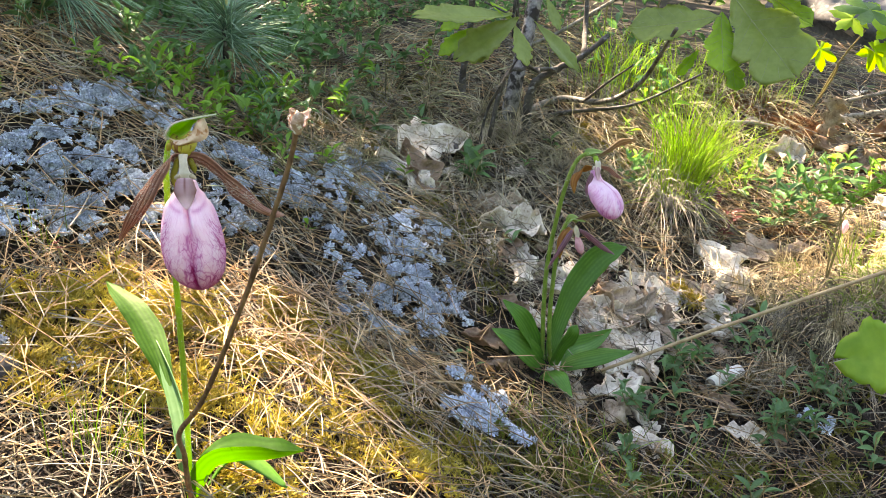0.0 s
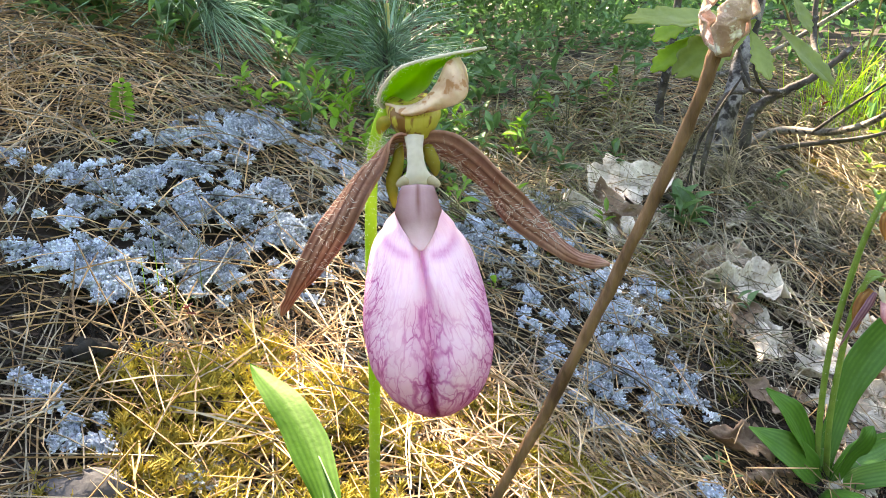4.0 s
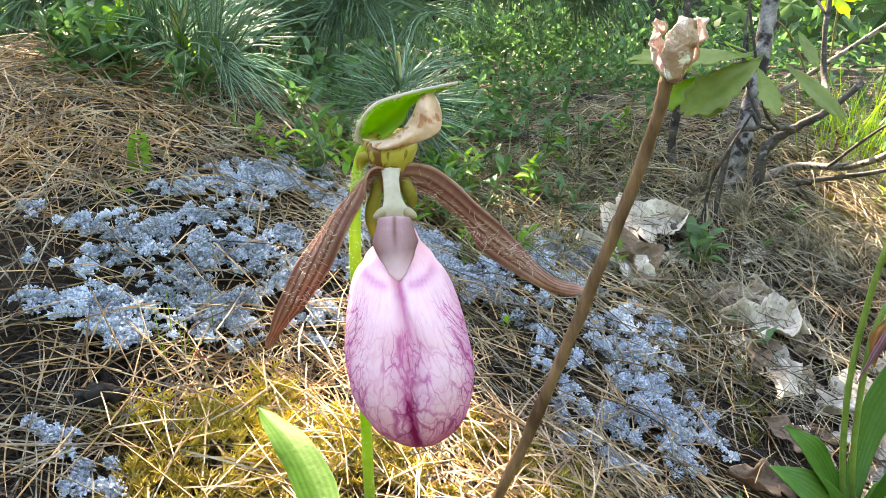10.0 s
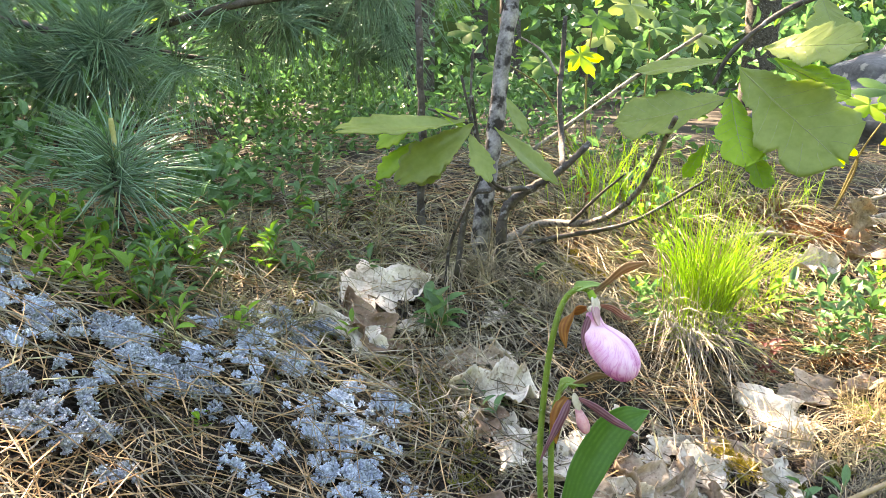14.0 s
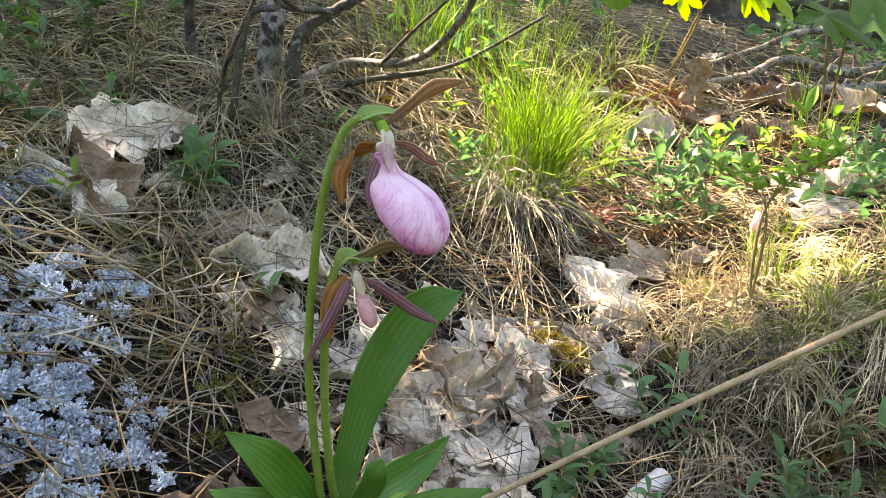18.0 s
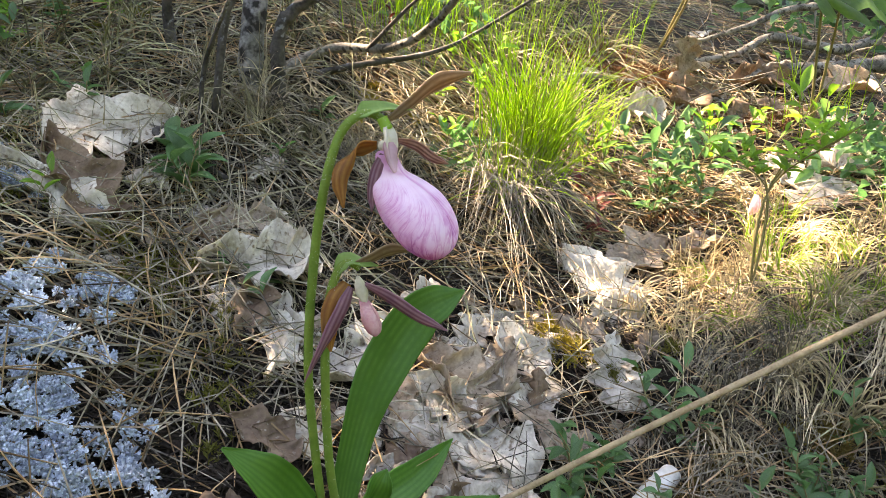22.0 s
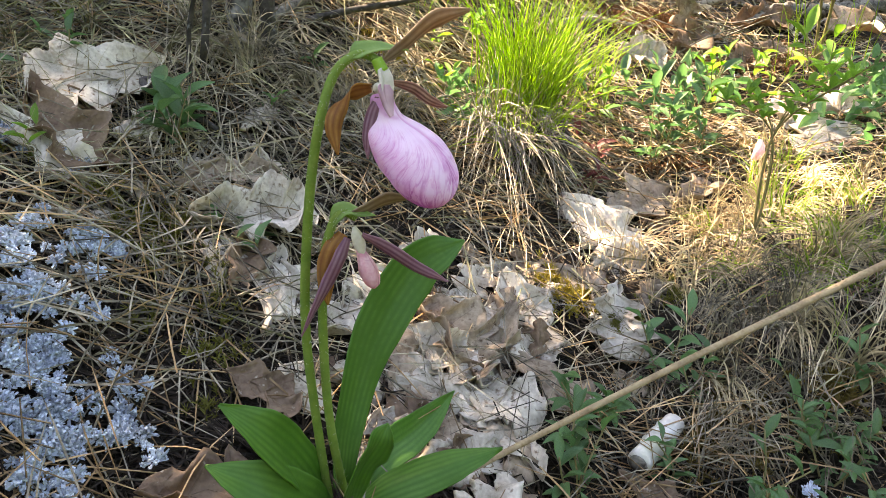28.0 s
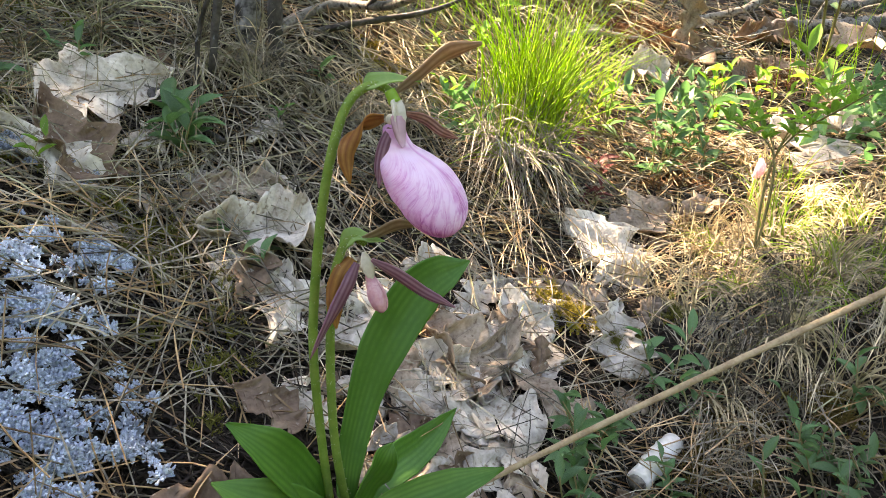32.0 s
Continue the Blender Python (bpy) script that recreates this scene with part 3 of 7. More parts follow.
ov, of, _, _ = ring_skin([(*f1(-4, -60, 0.010), 0.0040), (*f1(0, -50, 0.005), 0.0062), (*f1(2, -34, 0.002), 0.0060), (*f1(2, -18, 0.001), 0.0051), (*f1(2, -6, 0.001), 0.0042), (*f1(2, 4, 0.001), 0.0034), (*f1(2, 8, 0.001), 0.0006)], 32, 0.0, 0.9, 6)
part("ovary", (ov, of), OVARY, orchid, "yellow-green ovary striped with brown")


def between(upper, lower, bulge, nu=30, nv=11, thick=0.0003, ruffle=0.0, seed=0):
    """A cupped sheet between two edge lines, each given as places on the first flower; bulge: metres behind."""
    a, b = curve([f1(*p) for p in upper], nu), curve([f1(*p) for p in lower], nu)
    w = np.linspace(0, 1, nv)[None, :, None]
    q = a[:, None] * (1 - w) + b[:, None] * w
    u = np.linspace(0, 1, nu)[:, None]
    g = np.random.default_rng(seed)
    q[..., 1] += bulge * np.sin(np.pi * w[..., 0]) * np.sin(np.pi * np.clip(u, 0.03, 0.97)) ** 0.5
    q[..., 1] += ruffle * np.sin(u * 15 + g.uniform(0, 6) + 4 * w[..., 0]) * (0.3 + w[..., 0])
    return sheet(q, thick)


part("bract", between([(-52, -40, 0.006), (-59, -54, 0.004), (-50, -80, 0.001), (-20, -113, -0.002), (40, -131, -0.003), (121, -145, -0.002)],
                      [(-46, -38, 0.006), (-36, -48, 0.003), (-10, -54, 0.002), (24, -78, 0.002), (46, -112, 0.000), (118, -142, -0.001)], 0.0065, 34, 11, 0.0003, 0.0003, 1), BRACT, orchid, "bright green hooded bract with a pale edge")
part("bract_rim", stalk([f1(-52, -40, 0.006), f1(-59, -54, 0.004), f1(-50, -80, 0.001), f1(-20, -113, -0.002), f1(40, -131, -0.003), f1(121, -145, -0.002)], 0.00045, 0.0003, 40, 6), HAIR, orchid, "pale downy rim")
part("bract_hair", fuzz([f1(-52, -40, 0.006), f1(-59, -54, 0.004), f1(-50, -80, 0.001), f1(-20, -113, -0.002), f1(40, -131, -0.003), f1(121, -145, -0.002)], 0.0003, 700, 0.0007, 8, 0.00005), HAIR, orchid, "fine white down")
part("dorsal_sepal", between([(-48, -52, 0.003), (-16, -50, -0.001), (16, -62, -0.002), (40, -90, -0.002), (56, -122, -0.002), (78, -130, -0.001)],
                             [(-46, -45, 0.003), (-10, -38, -0.003), (40, -46, -0.004), (82, -64, -0.004), (92, -84, -0.003), (88, -112, -0.001)], -0.0018, 34, 11, 0.0003, 0.0009, 5), DRYHOOD, orchid, "tan withered sepal curled under the bract")
for name, pts, w, s0, s1, seed in (
        ("petal", [f1(-4, 10, 0.0005), f1(-46, 16, 0.000), f1(-92, 66, -0.001), f1(-140, 150, -0.003), f1(-190, 240, -0.002), f1(-222, 290, 0.0), f1(-243, 328, 0.001)], 0.0102, (0.55, -0.5, 0.65), (0.8, 0.2, 0.4), 1),
        ("petal", [f1(8, 26, 0.0005), f1(52, 28, -0.0005), f1(102, 60, -0.002), f1(165, 115, -0.004), f1(235, 170, -0.004), f1(290, 212, -0.003), f1(348, 224, -0.004)], 0.0102, (-0.5, -0.5, 0.7), (-0.3, 0.5, 0.8), 2)):
    ob = part(name, strip(pts, w, s0, s1, 0.4, 0.0005, 40, 15, lambda u: np.interp(u, [0, 0.08, 0.2, 0.45, 0.7, 0.85, 0.93, 1], [0.50, 0.86, 1, 0.80, 0.54, 0.28, 0.30, 0.05]), 0.03, seed, 5), PETAL, orchid, "maroon-brown striped petal drooping to a twisted tip")
    part("petal_hair", fuzz(pts[0:5], 0.0016, 560, 0.0020, 20 + seed, 0.00004), HAIR, ob, "long white hairs")
for pts in ([f1(-24, 0, 0.002), f1(-28, 40, -0.0025), f1(-38, 80, -0.0025), f1(-34, 124, -0.001)], [f1(20, 4, 0.002), f1(26, 26, -0.0025), f1(34, 46, -0.003), f1(38, 66, -0.002)], [f1(-34, -28, 0.006), f1(-52, -14, 0.006), f1(-60, 6, 0.007)]):
    part("sepal", strip(pts, 0.0030, (1, -0.3, 0.3), None, 0.4, 0.0004, 14, 5), PETAL_OLIVE, orchid, "olive-amber narrow sepal")
column = part("column", strip([f1(1, -6, -0.002), f1(2, 18, -0.005), f1(4, 42, -0.0065), f1(6, 58, -0.0075), f1(6, 76, -0.0070)], 0.0062, (1, 0, 0), None, 0.35, 0.0012, 24, 11,
                               lambda u: np.interp(u, [0, 0.2, 0.45, 0.65, 0.85, 1], [0.66, 0.48, 0.52, 0.70, 1.0, 0.92])), COLUMN, orchid, "creamy white column")


def lobe(c, rx, ry, rz_, tilt=0.0):
    """A small smooth swelling."""
    a, b = np.linspace(0.02, np.pi - 0.02, 9)[:, None], np.linspace(0, 2 * np.pi, 15)[None]
    p = np.stack([rx * np.sin(a) * np.cos(b), ry * np.sin(a) * np.sin(b), rz_ * np.cos(a) + 0 * b], -1)
    m = np.array(pose(0, 0, 0, 0, tilt, 0).to_3x3())
    return sheet(p @ m.T + np.asarray(c))


for sg in (-1, 1):
    part("anther", lobe(f1(7 + sg * 21, 66, -0.0066), 0.0024, 0.0010, 0.0012, sg * 30), ANTHER, column, "rounded cream anther")
sh = strip([f1(6, 70, -0.0084), f1(6, 96, -0.0104), f1(7, 118, -0.0114), f1(9, 142, -0.0120), f1(10, 172, -0.0132)], 0.0100, (1, 0, 0), None, 0.30, 0.0006, 30, 13,
           lambda u: np.interp(u, [0, 0.12, 0.4, 0.7, 0.9, 1], [0.66, 0.80, 1.0, 0.72, 0.36, 0.05]))
su, sv = np.meshgrid(np.linspace(0, 1, 30), np.linspace(-1, 1, 13), indexing='ij')
stain = np.clip((0.35 + 0.5 * np.abs(sv)) * np.clip(1.7 - 2.9 * np.abs(su - 0.33), 0, 1) + 0.55 * np.exp(-(sv / 0.13) ** 2) * np.clip(1.5 - su * 2.0, 0, 1), 0, 1)
part("staminode", (sh[0], sh[1], np.tile(stain.ravel(), 2)), SHIELD, column, "mauve-brown shield tapering to a pale point")
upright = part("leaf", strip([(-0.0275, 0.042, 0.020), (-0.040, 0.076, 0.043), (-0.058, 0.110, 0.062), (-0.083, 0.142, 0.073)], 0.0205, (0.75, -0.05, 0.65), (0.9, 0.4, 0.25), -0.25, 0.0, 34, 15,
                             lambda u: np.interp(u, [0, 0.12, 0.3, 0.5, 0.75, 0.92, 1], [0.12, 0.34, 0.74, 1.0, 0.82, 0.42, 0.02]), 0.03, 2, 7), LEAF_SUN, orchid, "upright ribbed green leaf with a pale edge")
part("leaf_stalk", strip([P1 + (0.002, 0.002, -0.004), (-0.018, 0.020, 0.004), (-0.0225, 0.040, 0.020), (-0.0325, 0.067, 0.0375), (-0.0425, 0.088, 0.0505)], 0.0125, (0.85, -0.30, 0.20), (0.6, -0.5, 0.5), 0.75, 0.0007, 30, 13,
                         lambda u: np.interp(u, [0, 0.2, 0.5, 0.75, 1], [0.75, 0.9, 1.0, 0.80, 0.03]), 0.012, 4, 5), LEAF_UNDER, upright, "channelled blue-green lower half of the leaf")
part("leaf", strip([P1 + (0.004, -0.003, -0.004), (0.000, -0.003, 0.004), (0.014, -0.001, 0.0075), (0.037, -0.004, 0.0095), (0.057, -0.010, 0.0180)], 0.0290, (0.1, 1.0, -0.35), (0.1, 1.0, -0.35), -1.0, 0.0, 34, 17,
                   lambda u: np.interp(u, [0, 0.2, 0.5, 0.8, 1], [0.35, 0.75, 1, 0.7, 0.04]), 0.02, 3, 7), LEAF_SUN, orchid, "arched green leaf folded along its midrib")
part("leaf", strip([P1 + (0.006, 0.006, -0.004), (0.010, 0.012, 0.004), (0.028, 0.008, -0.002), (0.046, -0.004, -0.014)], 0.014, (0.2, 1.0, 0.1), None, 0.2, 0.0006, 20, 7), LEAF, orchid, "small shaded green leaf near the moss")

P0 = on(-0.012, -0.010)
seedstalk = thing("withered_orchid_stalk", P0, "dry brown flower stalk with a split pale seed capsule", "dead stalk")
dry_line = [P0 + (0, 0, -0.004), (-0.0132, -0.0208, 0.0068), (-0.0130, -0.0323, 0.0382), (-0.0132, -0.0425, 0.0605), (0.0032, -0.0635, 0.0954), (0.0252, -0.0868, 0.1582), (0.0384, -0.0985, 0.2001), (0.0488, -0.1074, 0.2361), (0.0517, -0.1112, 0.2515)]
ob = part("stalk", stalk(dry_line, 0.0018, 0.0011, 60, 10, 0.07, 5), DRYSTALK, seedstalk)
for k in range(3):
    a = k * 2.1 + 0.4
    c = np.array([0.0522, -0.1118, 0.2540])
    d = np.array([math.cos(a) * 0.0036, math.sin(a) * 0.0036, 0])
    part("capsule_valve", strip([c + d * 0.3 - (0, 0, 0.004), c + d * 1.0, c + d * 1.25 + (0.0006, 0, 0.0030), c + d * 1.25 + (0.0014, 0, 0.0062)], 0.0050, (-math.sin(a), math.cos(a), 0), None, -0.5, 0.0005, 14, 7,
                                lambda u: np.interp(u, [0, 0.3, 0.7, 1], [0.4, 1, 1.0, 0.5]), 0.16, k), CAPSULE, seedstalk, "pinkish-brown papery valve with a white rim")

# ---- orchid with two flowers ----
P2 = on(0.337, 0.302)
orchid2 = thing("lady_slipper_orchid", P2, "lady's slipper orchid clump with two flower stems and broad green leaves", "flower")


def bloom(stem_pts, bend, sepal, petals, hang):
    s = part("stem", stalk(stem_pts, 0.0025, 0.0018, 44, 12), STEM_2, orchid2)
    part("stem_hair", fuzz(stem_pts, 0.0021, 700, 0.0010, 31), HAIR, s, "fine white down")
    part("bract", strip(bend, 0.0085, (0.3, -0.9, -0.5), (0.2, -0.8, -0.3), 0.5, 0.0005, 24, 7, lambda u: np.interp(u, [0, 0.3, 0.7, 1], [0.12, 1, 0.6, 0.05])), BRACT_2, orchid2, "green arching bract")
    part("dorsal_sepal", strip(*sepal, thick=0.0005, nu=22, nv=7, ribs=3, shape=lambda u: np.interp(u, [0, 0.3, 0.7, 1], [0.35, 0.8, 1, 0.15])), SEPAL_BROWN, orchid2, "brownish sepal pointing away")
    for pts, w, s0, s1, m in petals:
        part("petal", strip(pts, w, s0, s1, 0.3, 0.0005, 26, 7, lambda u: np.interp(u, [0, 0.2, 0.5, 0.8, 1], [0.45, 0.9, 1, 0.7, 0.08]), 0.03, 3, 3), m, orchid2)
    return ring_skin(hang, 96, 0.16, 0.95, 9, 42, 0.25, 0.45, 0.35)


stem2 = [P2 + (-0.004, 0, -0.004), (0.326, 0.300, -0.050), (0.321, 0.292, 0.010), (0.3225, 0.283, 0.070), (0.327, 0.278, 0.108), (0.3345, 0.278, 0.1285), (0.344, 0.275, 0.1360), (0.3515, 0.270, 0.1330)]
M = np.array
hang2 = [(0.3492, 0.2657, 0.1212, 0.0003), (0.3494, 0.2655, 0.1205, 0.0046), (0.3500, 0.2648, 0.1165, 0.0054), (0.3510, 0.2637, 0.1124, 0.0074), (0.3534, 0.2612, 0.1085, 0.0124), (0.3562, 0.2573, 0.1040, 0.0155), (0.3584, 0.2533, 0.0985, 0.0167), (0.3598, 0.2499, 0.0932, 0.0162), (0.3608, 0.2468, 0.0882, 0.0140), (0.3614, 0.2443, 0.0838, 0.0105), (0.3617, 0.2427, 0.0808, 0.0055), (0.3617, 0.2420, 0.0798, 0.0008)]
v, f, tint, net = bloom(stem2, [(0.3400, 0.2765, 0.1342), (0.3440, 0.2745, 0.1368), (0.351, 0.271, 0.1385), (0.362, 0.267, 0.1380)],
                   ([M((0.352, 0.270, 0.133)), M((0.360, 0.267, 0.139)), M((0.372, 0.264, 0.149)), M((0.3865, 0.262, 0.1535))], 0.0100, (0.2, -0.6, 0.8), (0.1, -0.4, 0.9), 0.3),
                   [([M((0.346, 0.268, 0.124)), M((0.336, 0.268, 0.122)), M((0.329, 0.266, 0.112)), M((0.3295, 0.263, 0.099))], 0.0085, (0.2, -0.3, 1), (1, -0.3, 0.1), PETAL_AMBER),
                    ([M((0.354, 0.264, 0.126)), M((0.361, 0.260, 0.124)), M((0.367, 0.256, 0.1195)), M((0.3725, 0.252, 0.1175))], 0.0046, (0, -0.4, 1), (0, 0.2, 1), PETAL),
                    ([M((0.347, 0.263, 0.121)), M((0.343, 0.261, 0.114)), M((0.3405, 0.259, 0.106)), M((0.340, 0.257, 0.098))], 0.0052, (0.8, -0.5, 0), (0.5, -0.8, 0), PETAL_MAUVE)],
                   hang2)
part("pouch", (v, f), POUCH_2, orchid2, "rose-pink swollen pouch with wrinkled veins", tint, extra=net)
column2 = part("column", strip([(0.3515, 0.2680, 0.1305), (0.3500, 0.2640, 0.1275), (0.3490, 0.2620, 0.1225)], 0.0072, (0.9, 0.4, 0.1), None, -0.6, 0.0014, 18, 9,
                               lambda u: np.interp(u, [0, 0.3, 0.7, 1], [0.5, 0.8, 1.0, 0.9])), COLUMN, orchid2, "pinkish white column")
sh = strip([(0.3488, 0.2618, 0.1262), (0.3482, 0.2592, 0.1225), (0.3488, 0.2576, 0.1185), (0.3500, 0.2566, 0.1145)], 0.0074, (0.9, 0.4, 0.1), None, -0.4, 0.0007, 30, 13, lambda u: np.interp(u, [0, 0.2, 0.6, 1], [0.6, 1, 0.8, 0.25]))
part("staminode", (sh[0], sh[1], np.tile(np.clip(0.6 * stain.ravel() + 0.12, 0, 1), 2)), SHIELD, column2, "rosy shield over the pouch mouth")
part("anther", lobe((0.3462, 0.2612, 0.1252), 0.0020, 0.0016, 0.0022), COLUMN, column2, "rounded cream anther")
part("ovary", stalk([(0.3495, 0.2705, 0.1345), (0.3510, 0.2680, 0.1300)], 0.0024, 0.0026, 8, 10), BRACT, orchid2)

stem3 = [P2 + (0.006, 0.002, -0.004), (0.333, 0.297, -0.060), (0.3285, 0.289, 0.000), (0.3285, 0.284, 0.040), (0.3315, 0.281, 0.0590), (0.3365, 0.280, 0.0665), (0.342, 0.277, 0.0640)]
hang3 = [(0.3420, 0.2720, 0.0500, 0.0022), (0.3430, 0.2705, 0.0470, 0.0032), (0.3440, 0.2690, 0.0430, 0.0044), (0.3448, 0.2680, 0.0390, 0.0046), (0.3455, 0.2670, 0.0355, 0.0034), (0.3458, 0.2665, 0.0335, 0.0012)]
v, f, tint, net = bloom(stem3, [(0.331, 0.281, 0.058), (0.336, 0.279, 0.067), (0.343, 0.276, 0.066), (0.350, 0.274, 0.065)],
                   ([M((0.338, 0.279, 0.064)), M((0.346, 0.276, 0.067)), M((0.355, 0.273, 0.0715)), M((0.3650, 0.271, 0.0720))], 0.0088, (0.2, -0.6, 0.8), (0.1, -0.4, 0.9), 0.3),
                   [([M((0.337, 0.275, 0.056)), M((0.331, 0.272, 0.046)), M((0.322, 0.270, 0.031)), M((0.3120, 0.268, 0.0150))], 0.0062, (0.7, -0.5, -0.3), (0.5, 0.5, -0.2), PETAL_MAUVE),
                    ([M((0.343, 0.273, 0.057)), M((0.352, 0.266, 0.052)), M((0.364, 0.258, 0.0435)), M((0.3750, 0.250, 0.0385))], 0.0062, (0, -0.4, 1), (0, 0.3, 1), PETAL_MAUVE),
                    ([M((0.336, 0.278, 0.057)), M((0.330, 0.276, 0.050)), M((0.3265, 0.274, 0.039)), M((0.326, 0.272, 0.026))], 0.0098, (0.8, -0.4, 0), (1, 0, 0), PETAL_AMBER)],
                   hang3)
part("pouch", (v, f), POUCH_YOUNG, orchid2, "shrunken pale crimson pouch just opening", tint)
part("column", strip([(0.3405, 0.2755, 0.0605), (0.3415, 0.2715, 0.0555), (0.3425, 0.2700, 0.0490)], 0.0058, (1, 0.2, 0), None, 0.6, 0.0012, 14, 7), COLUMN, orchid2, "creamy white column")
W2 = lambda u: np.interp(u, [0, 0.12, 0.35, 0.52, 0.72, 0.88, 1], [0.36, 0.5, 0.88, 1, 0.80, 0.42, 0.02])  # noqa: E731
W1 = lambda u: np.interp(u, [0, 0.15, 0.35, 0.52, 0.72, 0.88, 1], [0.34, 0.44, 0.66, 0.90, 1.0, 0.66, 0.02])  # noqa: E731
BLADES_2 = [
    ([P2 + (0.004, 0.004, -0.003), (0.352, 0.322, -0.085), (0.374, 0.338, -0.040), (0.405, 0.348, -0.006), (0.438, 0.352, 0.004)], 0.035, (0.75, -0.25, -0.55), (0.7, -0.3, -0.6), 0.15, 1),
    ([P2 + (-0.004, 0, -0.003), (0.318, 0.296, -0.086), (0.299, 0.292, -0.053), (0.278, 0.297, -0.031)], 0.032, (0.5, 0.7, 0.6), (0.4, 0.7, 0.6), 0.25, 2),
    ([P2 + (-0.004, -0.006, -0.003), (0.316, 0.284, -0.098), (0.292, 0.282, -0.075), (0.268, 0.296, -0.064)], 0.033, (0.6, 0.6, 0.5), (0.5, 0.6, 0.5), 0.25, 3),
    ([P2 + (0.006, -0.002, -0.003), (0.365, 0.308, -0.103), (0.398, 0.326, -0.104), (0.432, 0.345, -0.099)], 0.026, (0.5, -0.5, -0.6), (0.4, -0.5, -0.6), 0.3, 4)]
BLADES_2 += [
    ([P2 + (0.004, -0.008, -0.003), (0.360, 0.285, -0.104), (0.392, 0.276, -0.092), (0.424, 0.271, -0.087)], 0.026, (0.2, 0.8, 0.4), (0.2, 0.8, 0.4), 0.3, 5),
    ([P2 + (0.002, -0.010, -0.003), (0.342, 0.282, -0.086), (0.352, 0.280, -0.068), (0.360, 0.283, -0.058)], 0.026, (0.8, 0.2, 0.3), (0.8, 0.1, 0.4), 0.3, 6),
    ([P2 + (0.0, -0.010, -0.003), (0.325, 0.268, -0.105), (0.330, 0.245, -0.098), (0.340, 0.225, -0.112)], 0.026, (0.9, 0.1, 0.3), (0.9, 0.1, 0.3), 0.3, 7)]
for pts, w, s0, s1, fold, sd in BLADES_2:
    part("leaf", strip(pts, w * 0.90, s0, s1, fold, 0.0007, 40, 29, W2 if sd > 1 else W1, 0.035 if sd > 1 else 0.05, sd, 7), LEAF, orchid2, "broad ribbed green leaf")

# ---- lying stick ----
st = curve([(0.365, 0.311, -0.150), (0.379, 0.306, -0.141), (0.500, 0.262, -0.064), (0.628, 0.2155, 0.0135), (0.74, 0.177, 0.078), (0.90, 0.13, 0.16)], 40)
stick_things = thing("fallen_stick", st[0], "thin tan stick leaning over the leaf litter", "stick")
part("shaft", stalk(st, 0.0017, 0.0024, 60, 10, 0.03, 3), STICK, stick_things)

# ---- dead oak leaves ----


def oak_leaf(length, width, lobes, curl, crumple, seed, pointed=0.0, nu=46, nv=9, thick=0.0005, stalk_len=0.14, base=0.62):
    """A lobed leaf in the plane, stalk at the origin, tip along +x."""
    g = np.random.default_rng(seed)
    u = np.linspace(0, 1, nu)
    env = np.interp(u, [0, 0.1, 0.35, 0.6, 0.8, 0.93, 1], [0.06, 0.30, 0.72, 1.0, 0.80, 0.42, 0.05])
    cut = np.abs(np.sin(np.pi * lobes * u + g.uniform(0, 0.4))) ** (0.6 + pointed)
    w2 = [width / 2 * env * (base + (1 - base) * np.abs(np.sin(np.pi * lobes * u + g.uniform(0, 0.5))) ** (0.6 + pointed)) * (1 + 0.035 * g.normal(0, 1, nu) * (u > 0.05)) for _ in range(2)]
    v = np.linspace(-1, 1, nv)
    half = np.where(v[None] < 0, w2[0][:, None], w2[1][:, None])
    lean = 0.22 * width * np.abs(v)[None] * (0.4 + u[:, None]) * (cut * 0.5 + 0.5)[:, None]
    x = length * u[:, None] + lean * 0.6
    y = half * v[None]
    k = g.uniform(0, 6, 6)
    z = curl * length * ((v[None] ** 2) * 0.5 * env[:, None] + 0.35 * (u[:, None] - 0.5) ** 2)
    z = z + crumple * length * (np.sin(6 * u[:, None] + k[0] + 1.5 * v[None]) * 0.6 + np.sin(10 * u[:, None] - 3 * v[None] + k[1]) * 0.25 + np.sin(4 * v[None] + k[2] + 5 * u[:, None]) * 0.5)
    for q in range(7):
        a1, b1 = g.uniform(8, 26) * math.cos(q * 0.9), g.uniform(3, 9) * math.sin(q * 0.9)
        z = z + crumple * 0.22 * length * np.sin(a1 * u[:, None] + b1 * v[None] + g.uniform(0, 6))
    for q in range(5):
        z = z + crumple * 0.10 * length * np.sin(g.uniform(-45, 45) * u[:, None] + g.uniform(6, 16) * v[None] + g.uniform(0, 6))
    z = z + 0.10 * crumple * length * np.abs(((u[:, None] * lobes * 2 - np.abs(v)[None] * 1.2) % 1.0) - 0.5)
    z = z - 0.014 * length * np.exp(-(v[None] / 0.10) ** 2) + 0.008 * length * np.abs(((u[:, None] * 7 - np.abs(v)[None] * 1.6) % 1.0) - 0.5)
    vv, ff = sheet(np.stack([x, np.broadcast_to(y, x.shape), z], -1), thick)
    if stalk_len:
        sv, sf = tubes(np.array([[(-stalk_len * length, 0, 0.004), (-0.07 * length, 0, 0), (0.02 * length, 0, z[0, nv // 2])]]), np.array([0.0008, 0.0007, 0.0007]), 5)
        return joined([(vv, ff), (sv, sf)])
    return vv, ff


